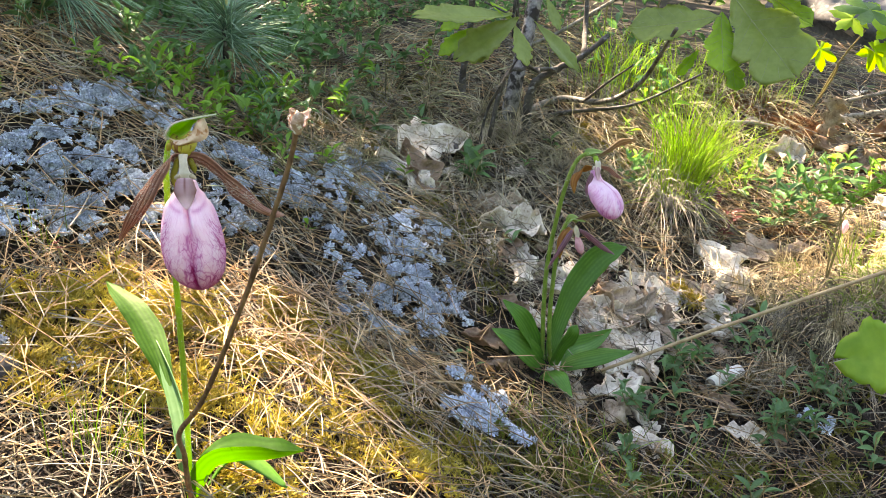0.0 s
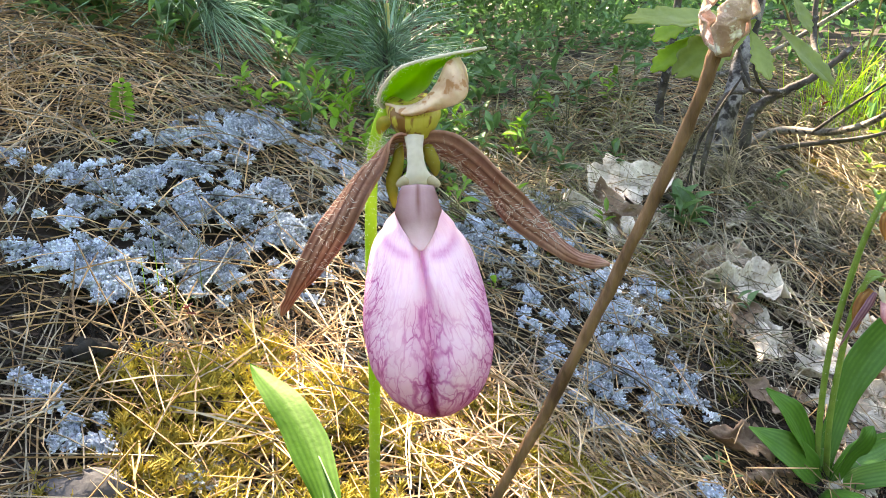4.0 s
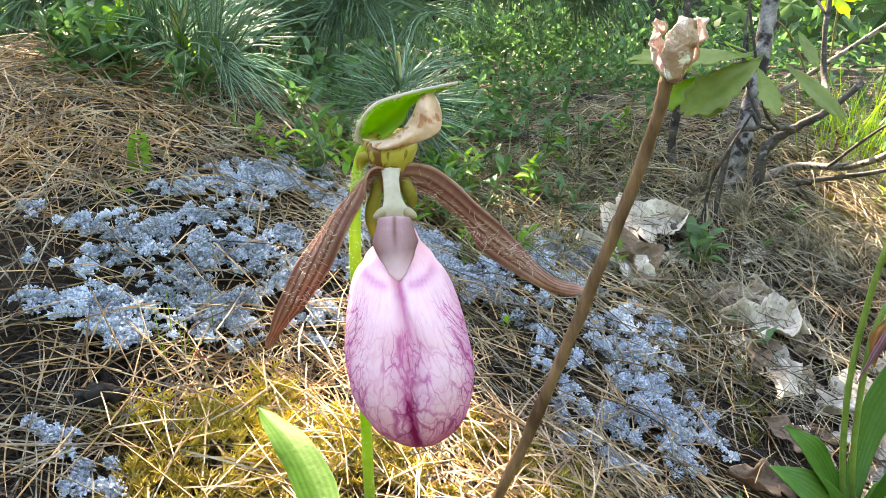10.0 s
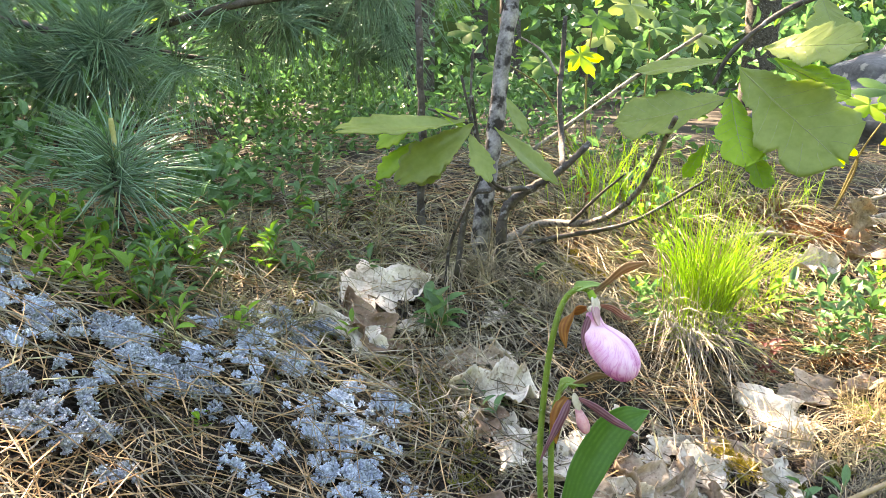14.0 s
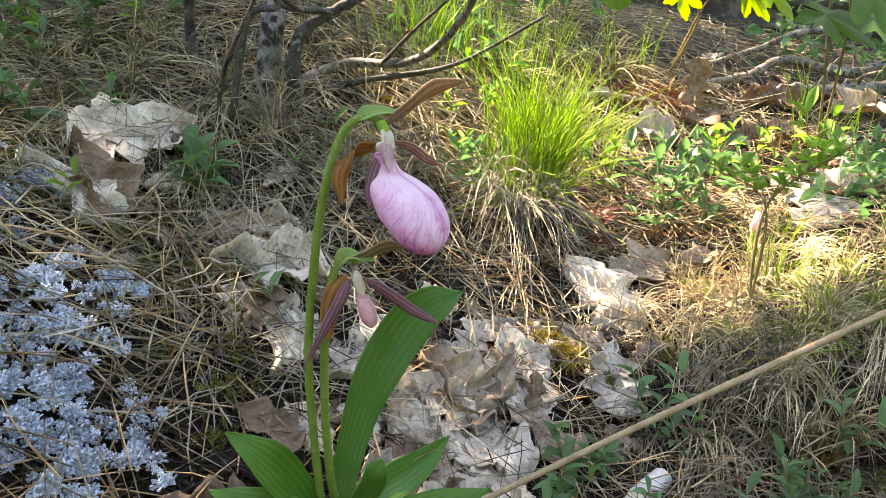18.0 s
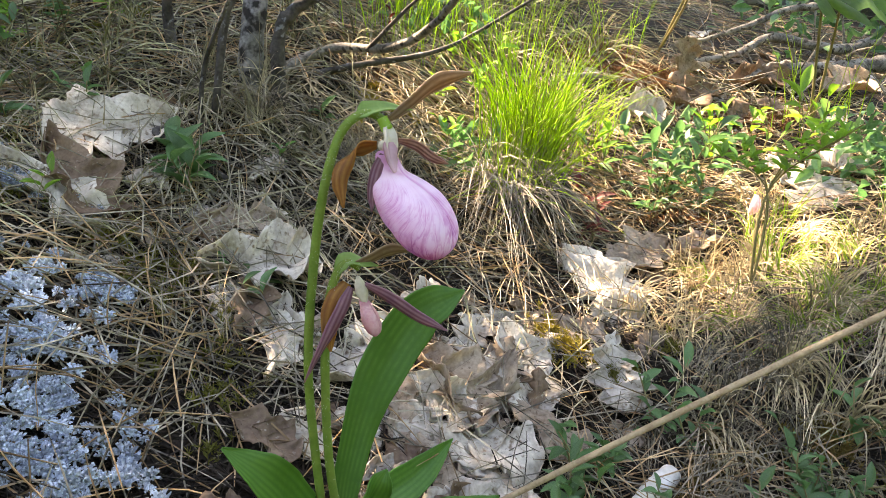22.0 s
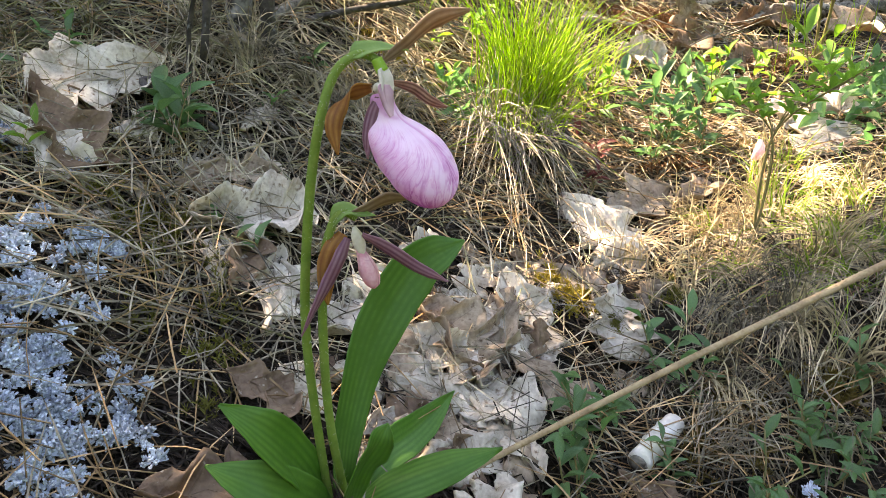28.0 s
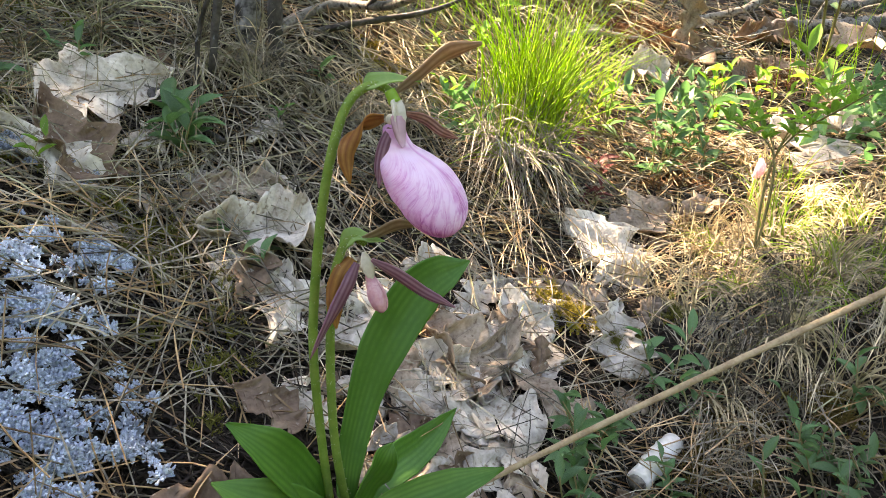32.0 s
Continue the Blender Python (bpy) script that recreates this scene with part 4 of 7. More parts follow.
def lay(shape, where, rz, rx=0, ry=0):
    """Lays a flat shape on the slope at a place, turned by rz and tipped towards the open side."""
    e = 0.03
    nor = unit([gz(where[0] - e, where[1]) - gz(where[0] + e, where[1]), gz(where[0], where[1] - e) - gz(where[0], where[1] + e), 2 * e])
    m = Vector((0, 0, 1)).rotation_difference(Vector(nor)).to_matrix().to_4x4() @ pose(0, 0, 0, rx, ry, 0) @ pose(0, 0, 0, 0, 0, rz)
    return shape[0] @ np.array(m.to_3x3()).T + np.asarray(where), shape[1]


def withered_leaf(length, width, lobes, curl, crumple, seed, nu=42, nv=13, thick=0.0004):
    """A broad dead oak leaf in the plane: blunt uneven lobes, long soft waves and curled edges. Gives the shape and its upper grid."""
    g = np.random.default_rng(seed)
    u = np.linspace(0, 1, nu)
    env = np.interp(u, [0, 0.06, 0.2, 0.45, 0.68, 0.86, 0.95, 1], [0.05, 0.26, 0.60, 0.92, 1.0, 0.72, 0.40, 0.06])
    halves = []
    for _ in range(2):
        ph, warp = g.uniform(-0.5, 0.5), g.uniform(-0.05, 0.05)
        wave = np.abs(np.sin(np.pi * (lobes * (u + warp * np.sin(5 * u)) + ph)))
        cut = g.uniform(0.42, 0.62)
        h = env * (1 - cut + cut * (0.55 * np.clip(wave * 1.6, 0, 1) + 0.45 * wave ** 5))
        torn = g.uniform(0, 1)
        h = h * (1 - g.uniform(0.2, 0.5) * np.exp(-((u - torn) / 0.05) ** 2)) * (1 + 0.06 * g.normal(0, 1, nu))
        halves.append(width / 2 * h)
    v = np.linspace(-1, 1, nv)
    half = np.where(v[None] < 0, halves[0][:, None], halves[1][:, None])
    x = length * (u[:, None] + 0.10 * np.abs(v)[None] * np.sin(np.pi * u)[:, None] + 0.012 * np.sin(9 * u[:, None] + 3 * v[None] + g.uniform(0, 6)))
    bow = 0.05 * length * np.sin(np.pi * u + g.uniform(-0.5, 0.5))[:, None] * g.choice([-1, 1])
    y = half * v[None] + bow
    z = curl * width * (v[None] ** 2 * g.choice([-0.5, 0.9]) + 0.25 * np.sin(np.pi * u)[:, None])
    for q, (fu, fv, am) in enumerate(((4, 1.5, 0.6), (7, 2.5, 0.45), (3, 3.5, 0.5), (11, 4.0, 0.30), (16, 6.0, 0.22), (26, 9.0, 0.14))):
        z = z + crumple * length * am * np.sin(fu * g.uniform(0.7, 1.3) * u[:, None] + fv * g.choice([-1, 1]) * g.uniform(0.7, 1.3) * v[None] + g.uniform(0, 6))
    z = z + crumple * length * 0.30 * np.abs(((u[:, None] * lobes * 1.6 - np.abs(v)[None] * 0.9) % 1.0) - 0.5)
    edge = np.abs(v)[None] ** 6 * np.sin(3 * u[:, None] * lobes + g.uniform(0, 6))
    z = z + 0.10 * width * curl * 4 * edge - 0.010 * length * np.exp(-(v[None] / 0.10) ** 2)
    grid = np.stack([x, y, z], -1)
    return sheet(grid, thick), grid


def dead_leaf(x, y, ln, wd, rz, rx, ry, kind, up, n, label=""):
    lobes, curl, crumple = 2.9 + 0.45 * (n % 4), 0.07 + 0.05 * ((n * 7) % 4), 0.042 + 0.012 * (n % 3)
    material = (DEAD, DEAD_PALE, DEAD_BROWN)[kind]
    nu, nv = (42, 13) if ln > 0.05 else (26, 9)
    blade, grid = withered_leaf(ln, wd, lobes, curl, crumple, n, nu, nv)
    at = on(x, y, up)
    ob = thing("dead_leaf", at, label or ("curled tan dead oak leaf lying on pine needles", "bleached crumpled oak leaf lying on the litter", "brown withered oak leaf half under needles")[kind], "dead leaf", "dead oak leaves on the ground")
    shift = np.array((ln * 0.5, 0, 0))
    part("blade", lay((blade[0] - shift, blade[1]), at, rz, rx, ry), material, ob)
    grid = grid + (0, 0, 0.0003)
    mid = grid[:, nv // 2][np.linspace(0, nu - 3, 7).astype(int)]
    ribs = [tubes(curve(np.vstack([mid[0] - (0.16 * ln * (n % 3 == 0), 0, -0.003), mid]), 14)[None], np.linspace(0.0007, 0.00025, 14)[None], 3)]
    for q in range(nu // 6, nu - 6, nu // 8):
        for sg in (0, nv - 1):
            ribs.append(tubes(curve([grid[q, nv // 2], grid[min(nu - 1, q + 2), (nv // 2 + sg) // 2], grid[min(nu - 1, q + 3), sg]], 7)[None], np.linspace(0.0004, 0.00015, 7)[None], 3))
    v, f = joined(ribs)
    part("midrib", lay((v - shift, f), at, rz, rx, ry), material, ob)


# x, y, length, width, turn, tilt to the open side, kind (0 tan, 1 bleached, 2 brown), height over the floor
LITTER = [
    (0.271, 0.670, .112, .105, -163, 8, 1, .020), (0.240, 0.605, .100, .062, -60, 3, 2, .020), (0.292, 0.626, .045, .040, 28, 8, 1, .016), (0.242, 0.726, .050, .036, 28, 8, 2, .008), (0.309, 0.722, .042, .037, 10, 8, 2, .008),
    (0.214, 0.592, .110, .048, -52, 3, 1, .014), (0.345, 0.571, .086, .044, 10, 8, 0, .014), (0.389, 0.640, .046, .026, 32, 10, 1, .014), (0.279, 0.567, .050, .036, -25, 4, 0, .010), (0.353, 0.529, .094, .066, -4, 8, 1, .016)]
LITTER += [
    (0.358, 0.462, .075, .044, 50, 6, 1, .014), (0.403, 0.446, .082, .060, 27, 6, 1, .014), (0.482, 0.505, .056, .045, 10, 12, 1, .014), (0.389, 0.409, .045, .032, 15, 6, 1, .012), (0.477, 0.418, .088, .084, -40, 6, 0, .014),
    (0.502, 0.462, .068, .040, 42, 10, 1, .016), (0.530, 0.430, .095, .068, -94, 10, 1, .018), (0.664, 0.510, .105, .100, -75, 20, 1, .022), (0.606, 0.466, .068, .046, -47, 8, 0, .012), (0.608, 0.405, .080, .060, -118, 16, 1, .020)]
LITTER += [
    (0.475, 0.362, .062, .066, -34, 10, 1, .018), (0.435, 0.371, .036, .022, 40, 24, 1, .018), (0.402, 0.365, .064, .052, 9, 4, 2, .010), (0.417, 0.330, .070, .036, 4, 6, 1, .012), (0.317, 0.376, .050, .040, -38, 8, 2, .024),
    (0.462, 0.325, .045, .036, -82, 8, 0, .012), (0.356, 0.306, .055, .036, 22, 6, 1, .008), (0.432, 0.290, .055, .038, 1, 6, 0, .010), (0.270, 0.316, .066, .042, 8, 6, 2, .022), (0.414, 0.286, .076, .050, 15, 12, 1, .016)]
LITTER += [
    (0.398, 0.248, .074, .044, 30, 16, 0, .014), (0.404, 0.198, .085, .050, 7, 8, 1, .010), (0.537, 0.215, .052, .042, -20, 10, 1, .012), (0.284, 0.300, .090, .046, 22, 4, 2, .006), (0.963, 0.845, .075, .070, -6, 24, 1, .024),
    (1.025, 0.627, .090, .070, -100, 14, 1, .018), (1.000, 0.560, .095, .100, 8, 14, 1, .018), (1.084, 0.612, .070, .075, -19, 14, 1, .018), (1.090, 0.883, .096, .076, 11, 12, 2, .016), (1.357, 0.832, .110, .100, 6, 14, 0, .018)]
LITTER += [
    (0.727, 0.540, .105, .074, 15, 8, 0, .012), (0.804, 0.536, .088, .046, 13, 6, 0, .010), (1.205, 0.822, .080, .076, -33, 10, 2, .014), (1.125, 0.807, .075, .066, 14, 10, 2, .014), (1.026, 0.796, .080, .060, 14, 8, 0, .012),
    (0.905, 0.820, .046, .040, -30, 12, 0, .014), (0.095, 0.815, .045, .035, 20, 20, 1, .016), (0.150, 0.775, .050, .035, -40, 14, 0, .012), (-0.105, 0.13, .030, .024, 0, 12, 1, .010), (1.240, 0.900, .100, .066, -20, 12, 2, .014)]
for n, (x, y, ln, wd, rz, rx, kind, up) in enumerate(LITTER):
    dead_leaf(x - 0.004, y - 0.014, ln, wd, rz, rx * 0.8, (n * 5) % 9 - 4, kind, up * 0.75, n)
g = np.random.default_rng(41)
for n in range(100):
    cx, cy, r = ((0.46, 0.38, 0.08), (0.44, 0.44, 0.07), (0.55, 0.45, 0.07), (0.36, 0.52, 0.05), (0.26, 0.64, 0.06), (0.42, 0.28, 0.06), (1.05, 0.62, 0.09), (1.1, 0.90, 0.14), (1.18, 0.80, 0.10), (1.28, 0.90, 0.12))[n % 10]
    dead_leaf(cx + g.normal(0, r), cy + g.normal(0, r * 0.7), g.uniform(0.026, 0.062), g.uniform(0.020, 0.042), g.uniform(0, 360), g.uniform(-5, 20), g.uniform(-10, 10), int(g.choice([0, 1, 1, 2])), 0.006, 300 + n)
for n in range(14):
    dead_leaf(g.uniform(0.39, 0.56), g.uniform(0.31, 0.45), g.uniform(0.060, 0.090), g.uniform(0.042, 0.060), g.uniform(0, 360), g.uniform(0, 8), g.uniform(-5, 5), int(g.choice([0, 0, 1])), 0.011, 420 + n)
dead_leaf(1.108, 0.915, 0.085, 0.075, 80, 66, 10, 0, 0.038, 382, "brown oak leaf standing upright against a twig")
dead_leaf(0.52, 0.385, 0.045, 0.016, 50, 35, -30, 2, 0.016, 378, "narrow brown leaf tilted up from the litter")

# ---- what covers the floor ----


def spread(n, cx, cy, rx, ry, turn=0.0, soft=0.35):
    """n places in a ragged oval."""
    a = rng.uniform(0, 2 * np.pi, n)
    r = np.sqrt(rng.uniform(0, 1, n)) * (1 + soft * 0.5 * np.sin(3 * a + cx * 50) + soft * 0.35 * np.sin(5 * a + cy * 70)) + rng.normal(0, soft * 0.2, n)
    x, y = r * np.cos(a) * rx, r * np.sin(a) * ry
    c, s = math.cos(radians(turn)), math.sin(radians(turn))
    return np.stack([cx + c * x - s * y, cy + s * x + c * y], -1)


def strewn(xy, length, thin, lift, bend=0.25, steep=0.18, turn=None, k=4, down=0.3):
    """Fallen needles or dry blades lying criss-cross at the given places."""
    n = len(xy)
    a = rng.uniform(0, 2 * np.pi, n) if turn is None else rng.normal(turn, 0.5, n)
    ln = length * rng.uniform(0.55, 1.15, n)
    s = np.linspace(-0.5, 0.5, k)
    side = rng.normal(0, bend, n)
    x = xy[:, 0, None] + ln[:, None] * (np.cos(a)[:, None] * s - np.sin(a)[:, None] * side[:, None] * s ** 2)
    y = xy[:, 1, None] + ln[:, None] * (np.sin(a)[:, None] * s + np.cos(a)[:, None] * side[:, None] * s ** 2)
    h = lift * rng.uniform(0, 1, n) ** 1.5
    z = gz(x, y) + h[:, None] + 0.001 + ln[:, None] * (s[None] * rng.normal(0, steep, n)[:, None] - down * s[None] ** 2 * np.abs(rng.normal(0, 0.6, n))[:, None])
    z = np.maximum(z, gz(x, y) + 0.0005)
    r = thin * rng.uniform(0.7, 1.2, n)[:, None] * np.interp(s, [-0.5, -0.3, 0.3, 0.5], [0.8, 1, 0.9, 0.35])[None]
    return tubes(np.stack([x, y, z], -1), r, 3)


def stuff(name, shape, material, label, category):
    return single(name, shape, material, label, category, kind="stuff", smooth=False)


LICHENS = [
    (-0.151, 0.456, 0.045, 0.024, 35, 75), (-0.217, 0.336, 0.036, 0.023, 16, 55), (-0.152, 0.357, 0.056, 0.038, 23, 170), (-0.155, 0.295, 0.058, 0.033, 18, 150), (-0.185, 0.250, 0.038, 0.018, 13, 40), (-0.226, 0.264, 0.018, 0.014, 11, 14),
    (-0.021, 0.377, 0.034, 0.073, 30, 160), (0.038, 0.464, 0.056, 0.047, 34, 180), (0.209, 0.453, 0.052, 0.050, 20, 180), (0.203, 0.371, 0.037, 0.042, 21, 120), (0.155, 0.313, 0.032, 0.020, 24, 36), (0.114, 0.363, 0.036, 0.046, 26, 44)]
LICHENS += [
    (-0.089, 0.345, 0.026, 0.066, 26, 110), (0.227, 0.180, 0.030, 0.050, 22, 110), (0.230, 0.330, 0.024, 0.036, 24, 28), (-0.235, 0.300, 0.05, 0.07, 21, 110), (0.130, 0.279, 0.033, 0.050, 28, 56), (-0.206, 0.159, 0.016, 0.013, 13, 14),
    (-0.168, 0.120, 0.018, 0.014, 12, 16), (-0.044, 0.172, 0.014, 0.014, 22, 8), (-0.098, 0.113, 0.010, 0.007, 14, 6), (0.115, 0.520, 0.05, 0.05, 20, 40), (0.60, 0.19, 0.03, 0.02, 0, 8), (0.14, 0.60, 0.05, 0.04, 0, 20)]
LICHENS += [
    (0.114, 0.522, 0.060, 0.050, 34, 120), (0.189, 0.549, 0.050, 0.045, 24, 50), (0.188, 0.308, 0.049, 0.030, 26, 46), (-0.103, 0.502, 0.047, 0.034, 49, 90), (-0.172, 0.415, 0.041, 0.027, 34, 60), (-0.053, 0.462, 0.034, 0.035, 43, 60), (-0.133, 0.270, 0.046, 0.027, 23, 70), (0.08, 0.42, 0.04, 0.04, 20, 50)]
near = np.concatenate([spread(9000, 0.15, 0.35, 0.55, 0.5), spread(9000, 0.45, 0.55, 0.6, 0.5), spread(4500, 0.75, 0.35, 0.4, 0.35), spread(3500, -0.1, 0.45, 0.35, 0.45), spread(2500, 0.1, 0.1, 0.35, 0.2)])
far = np.concatenate([spread(7000, 0.35, 0.85, 0.45, 0.30), spread(4000, -0.15, 0.75, 0.4, 0.3), spread(4000, 0.95, 0.75, 0.4, 0.3), spread(7000, 0.6, 1.0, 1.1, 0.7), spread(3500, -0.3, 0.9, 0.6, 0.6), spread(3000, 1.3, 1.2, 0.9, 0.7)])
far = far[rng.uniform(0, 1, len(far)) < 0.48]
far = far[(np.hypot((far[:, 0] - 0.44) / 0.17, (far[:, 1] - 0.66) / 0.13) > 1) | (rng.uniform(0, 1, len(far)) < 0.5)]
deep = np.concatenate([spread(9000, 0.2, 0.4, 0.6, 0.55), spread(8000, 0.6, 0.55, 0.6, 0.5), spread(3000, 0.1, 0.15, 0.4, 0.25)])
stuff("needle_litter", strewn(deep, 0.08, 0.0007, 0.005, k=3), NEEDLE_DEEP, "near-black needles under the litter, coloured as its shaded gaps", "pine needles")
near = near[rng.uniform(0, 1, len(near)) < 0.56]
for x, y, ln, wd, *_ in LITTER[:45]:  # few needles lie on top of the leaves
    near = near[(np.hypot(near[:, 0] - x, near[:, 1] - y) > 0.5 * ln + 0.012) | (rng.uniform(0, 1, len(near)) < 0.28)]
near = near[(near[:, 0] < 0.62) | (near[:, 1] > 0.52) | (rng.uniform(0, 1, len(near)) < 0.45)]
near = near[(np.hypot((near[:, 0] - 0.46) / 0.15, (near[:, 1] - 0.62) / 0.12) > 1) | (rng.uniform(0, 1, len(near)) < 0.5)]
for cx, cy, rx, ry, *_ in LICHENS[:14]:  # nor on the lichen cushions
    near = near[(((near[:, 0] - cx) / rx) ** 2 + ((near[:, 1] - cy) / ry) ** 2 > 0.9) | (rng.uniform(0, 1, len(near)) < 0.42)]
stuff("needle_litter", strewn(near[::2], 0.072, 0.00058, 0.028, 0.12), NEEDLE, "tan fallen pine needles strewn over the forest floor", "pine needles")
stuff("needle_litter", strewn(near[1::2], 0.068, 0.00058, 0.028, 0.12), NEEDLE_OLD, "grey weathered pine needles strewn over the forest floor", "pine needles")
over = np.concatenate([spread(260, 0.46, 0.40, 0.13, 0.09), spread(90, 0.26, 0.63, 0.07, 0.08), spread(90, 0.36, 0.53, 0.07, 0.05), spread(80, 0.62, 0.47, 0.08, 0.08)])
stuff("needle_litter", strewn(over, 0.07, 0.00055, 0.030, 0.15, 0.1), NEEDLE_OLD, "single needles lying on the dead leaves", "pine needles")
stuff("needle_litter", strewn(far[::4], 0.11, 0.00078, 0.016, k=3), NEEDLE, "tan fallen needles under the shrubs behind", "pine needles")
stuff("needle_litter", strewn(np.concatenate([far[1::4], far[2::4]]), 0.10, 0.00078, 0.016, k=3), NEEDLE_OLD, "brown fallen needles under the shrubs behind", "pine needles")
stuff("needle_litter", strewn(far[3::4], 0.10, 0.00078, 0.018, k=3), OLIVE_STRAW, "olive-grey straw under the shrubs behind", "pine needles")
stuff("needle_litter", strewn(np.concatenate([spread(280, 0.095, 0.21, 0.10, 0.10), spread(60, -0.03, 0.17, 0.12, 0.04)]), 0.075, 0.00062, 0.030, 0.15), PALE_NEEDLE, "pale pinkish pine needles, toned brighter for the sun patch", "pine needles")
stuff("needle_litter", strewn(np.concatenate([spread(700, -0.33, 0.54, 0.12, 0.2), spread(500, 0.02, 0.22, 0.2, 0.06)]), 0.10, 0.00055, 0.016), NEEDLE, "thick drift of pale needles on the slope", "pine needles")


def lichen_tuft(seed):
    """A rounded cushion about 1 across: many fine forked branchlets round a dense heart."""
    g = np.random.default_rng(seed)
    lines, radii = [], []
    n = 22
    for k in range(n):
        z = 1 - 1.1 * (k + 0.5) / n
        a = k * 2.39996 + g.normal(0, 0.3)
        d = unit(np.array([math.sqrt(max(0.0, 1 - z * z)) * math.cos(a), math.sqrt(max(0.0, 1 - z * z)) * math.sin(a), z]) + g.normal(0, 0.15, 3))
        p, q = d * 0.14, d * g.uniform(0.30, 0.42)
        lines.append([p, q])
        radii.append([0.055, 0.062])
        for _ in range(3):
            e = unit(0.6 * d + g.normal(0, 0.8, 3))
            lines.append([q, q + e * g.uniform(0.07, 0.13)])
            radii.append([0.056, 0.034])
    return tubes(np.array(lines), np.array(radii), 3)


def clumped(templates, xy, size, up=0.0, tilt=0.3, jitter=0.35):
    """Small tufts set at the given places, each turned and sized by chance."""
    out = []
    pick = rng.integers(0, len(templates), len(xy))
    for k, (tv, tf) in enumerate(templates):
        at = xy[pick == k]
        n = len(at)
        a = rng.uniform(0, 2 * np.pi, n)
        s = size * rng.uniform(1 - jitter, 1 + jitter, n)
        c, sn = np.cos(a), np.sin(a)
        v = tv[None] * s[:, None, None]
        x = c[:, None] * v[..., 0] - sn[:, None] * v[..., 1]
        y = sn[:, None] * v[..., 0] + c[:, None] * v[..., 1]
        tx, ty = rng.normal(0, tilt, n), rng.normal(0, tilt, n)
        x2 = x + tx[:, None] * v[..., 2]
        y2 = y + ty[:, None] * v[..., 2]
        z = v[..., 2] + gz(at[:, 0], at[:, 1])[:, None] + up
        out.append((np.stack([x2 + at[:, 0, None], y2 + at[:, 1, None], z], -1).reshape(-1, 3), (tf[None] + (np.arange(n) * len(tv))[:, None, None]).reshape(-1, tf.shape[1])))
    return joined(out)


TUFTS = [lichen_tuft(k) for k in range(5)]
for cx, cy, rx, ry, turn, count in LICHENS:
    knots = spread(max(3, count // 5), cx, cy, rx, ry, turn, 0.5)
    xy = knots[rng.integers(0, len(knots), count)] + rng.normal(0, 0.0055, (count, 2))
    stuff("lichen_patch", clumped(TUFTS, xy, 0.0108, 0.014, 0.25, 0.5), LICHEN, "pale blue-grey reindeer lichen in a forked cushion among needles", "lichen")


def star(seed, arms=8, rise=0.9):
    g = np.random.default_rng(seed)
    a = np.arange(arms) * 2 * np.pi / arms + g.uniform(0, 1)
    base = np.zeros((arms, 3)) + np.stack([0 * a, 0 * a, g.uniform(0, 0.5, arms)], -1)
    tip = base + np.stack([np.cos(a) * 0.5, np.sin(a) * 0.5, np.full(arms, 0.25 * rise) + g.uniform(0, 0.4, arms)], -1)
    stem = np.array([[(0, 0, -0.2), (0, 0, 0.4), (0, 0, 0.9)]])
    return joined([tubes(np.stack([base, tip], 1), np.array([0.075, 0.012]), 3), tubes(stem[:, ::2], np.array([0.07, 0.02]), 3)])


def tufty(n, cx, cy, rx, ry, turn):
    """Places gathered in small cushions."""
    c = spread(max(4, n // 16), cx, cy, rx, ry, turn, 0.4)
    return c[rng.integers(0, len(c), n)] + rng.normal(0, 0.008, (n, 2))


STARS = [star(k) for k in range(3)]
# The brown patch at x 0.64 is there to darken the shaded bank.
MOSSES = [(-0.08, 0.185, 0.09, 0.035, 10, 700), (-0.08, 0.10, 0.09, 0.05, 0, 900), (0.06, 0.19, 0.09, 0.06, -10, 900), (0.10, 0.09, 0.12, 0.05, 0, 900), (0.25, 0.10, 0.09, 0.04, 0, 300), (0.63, 0.40, 0.05, 0.02, 0, 120), (0.005, 0.02, 0.06, 0.03, 0, 260),
          (0.275, 0.47, 0.05, 0.10, 20, 220), (0.56, 0.70, 0.10, 0.05, 0, 260), (0.17, 0.60, 0.10, 0.08, 0, 200), (0.22, 0.84, 0.12, 0.08, 0, 260), (0.30, 0.44, 0.04, 0.09, 10, 60), (0.10, 0.70, 0.08, 0.05, 0, 160), (0.40, 0.11, 0.15, 0.06, 0, 420), (0.60, 0.15, 0.11, 0.06, 0, 300), (0.29, 0.17, 0.06, 0.05, 0, 200), (0.64, 0.26, 0.07, 0.04, 0, 260), (0.585, 0.435, 0.022, 0.028, 0, 130)]
for i, (cx, cy, rx, ry, turn, count) in enumerate(MOSSES):
    stuff("moss_patch", clumped(STARS, tufty(int(count * 0.9), cx, cy, rx, ry, turn), 0.0078 if i < 4 else 0.0075, 0.0145 if i < 4 else 0.009), (MOSS, MOSS, MOSS, MOSS, MOSS_OLIVE, MOSS_OLIVE, MOSS, MOSS_OLIVE, MOSS, MOSS_OLIVE, MOSS_OLIVE, MOSS_OLIVE, MOSS_OLIVE, MOSS_OLIVE, MOSS_OLIVE, MOSS_OLIVE, MOSS_DARK, MOSS)[i], "yellow-green moss growing through pine needles", "moss")
stuff("moss_patch", clumped(STARS, np.concatenate([spread(500, -0.10, 0.165, 0.10, 0.03), spread(400, 0.12, 0.2, 0.12, 0.1), spread(500, 0.3, 0.15, 0.15, 0.1)]), 0.010, 0.0), MOSS_DARK, "brown-green moss between the needles", "moss")

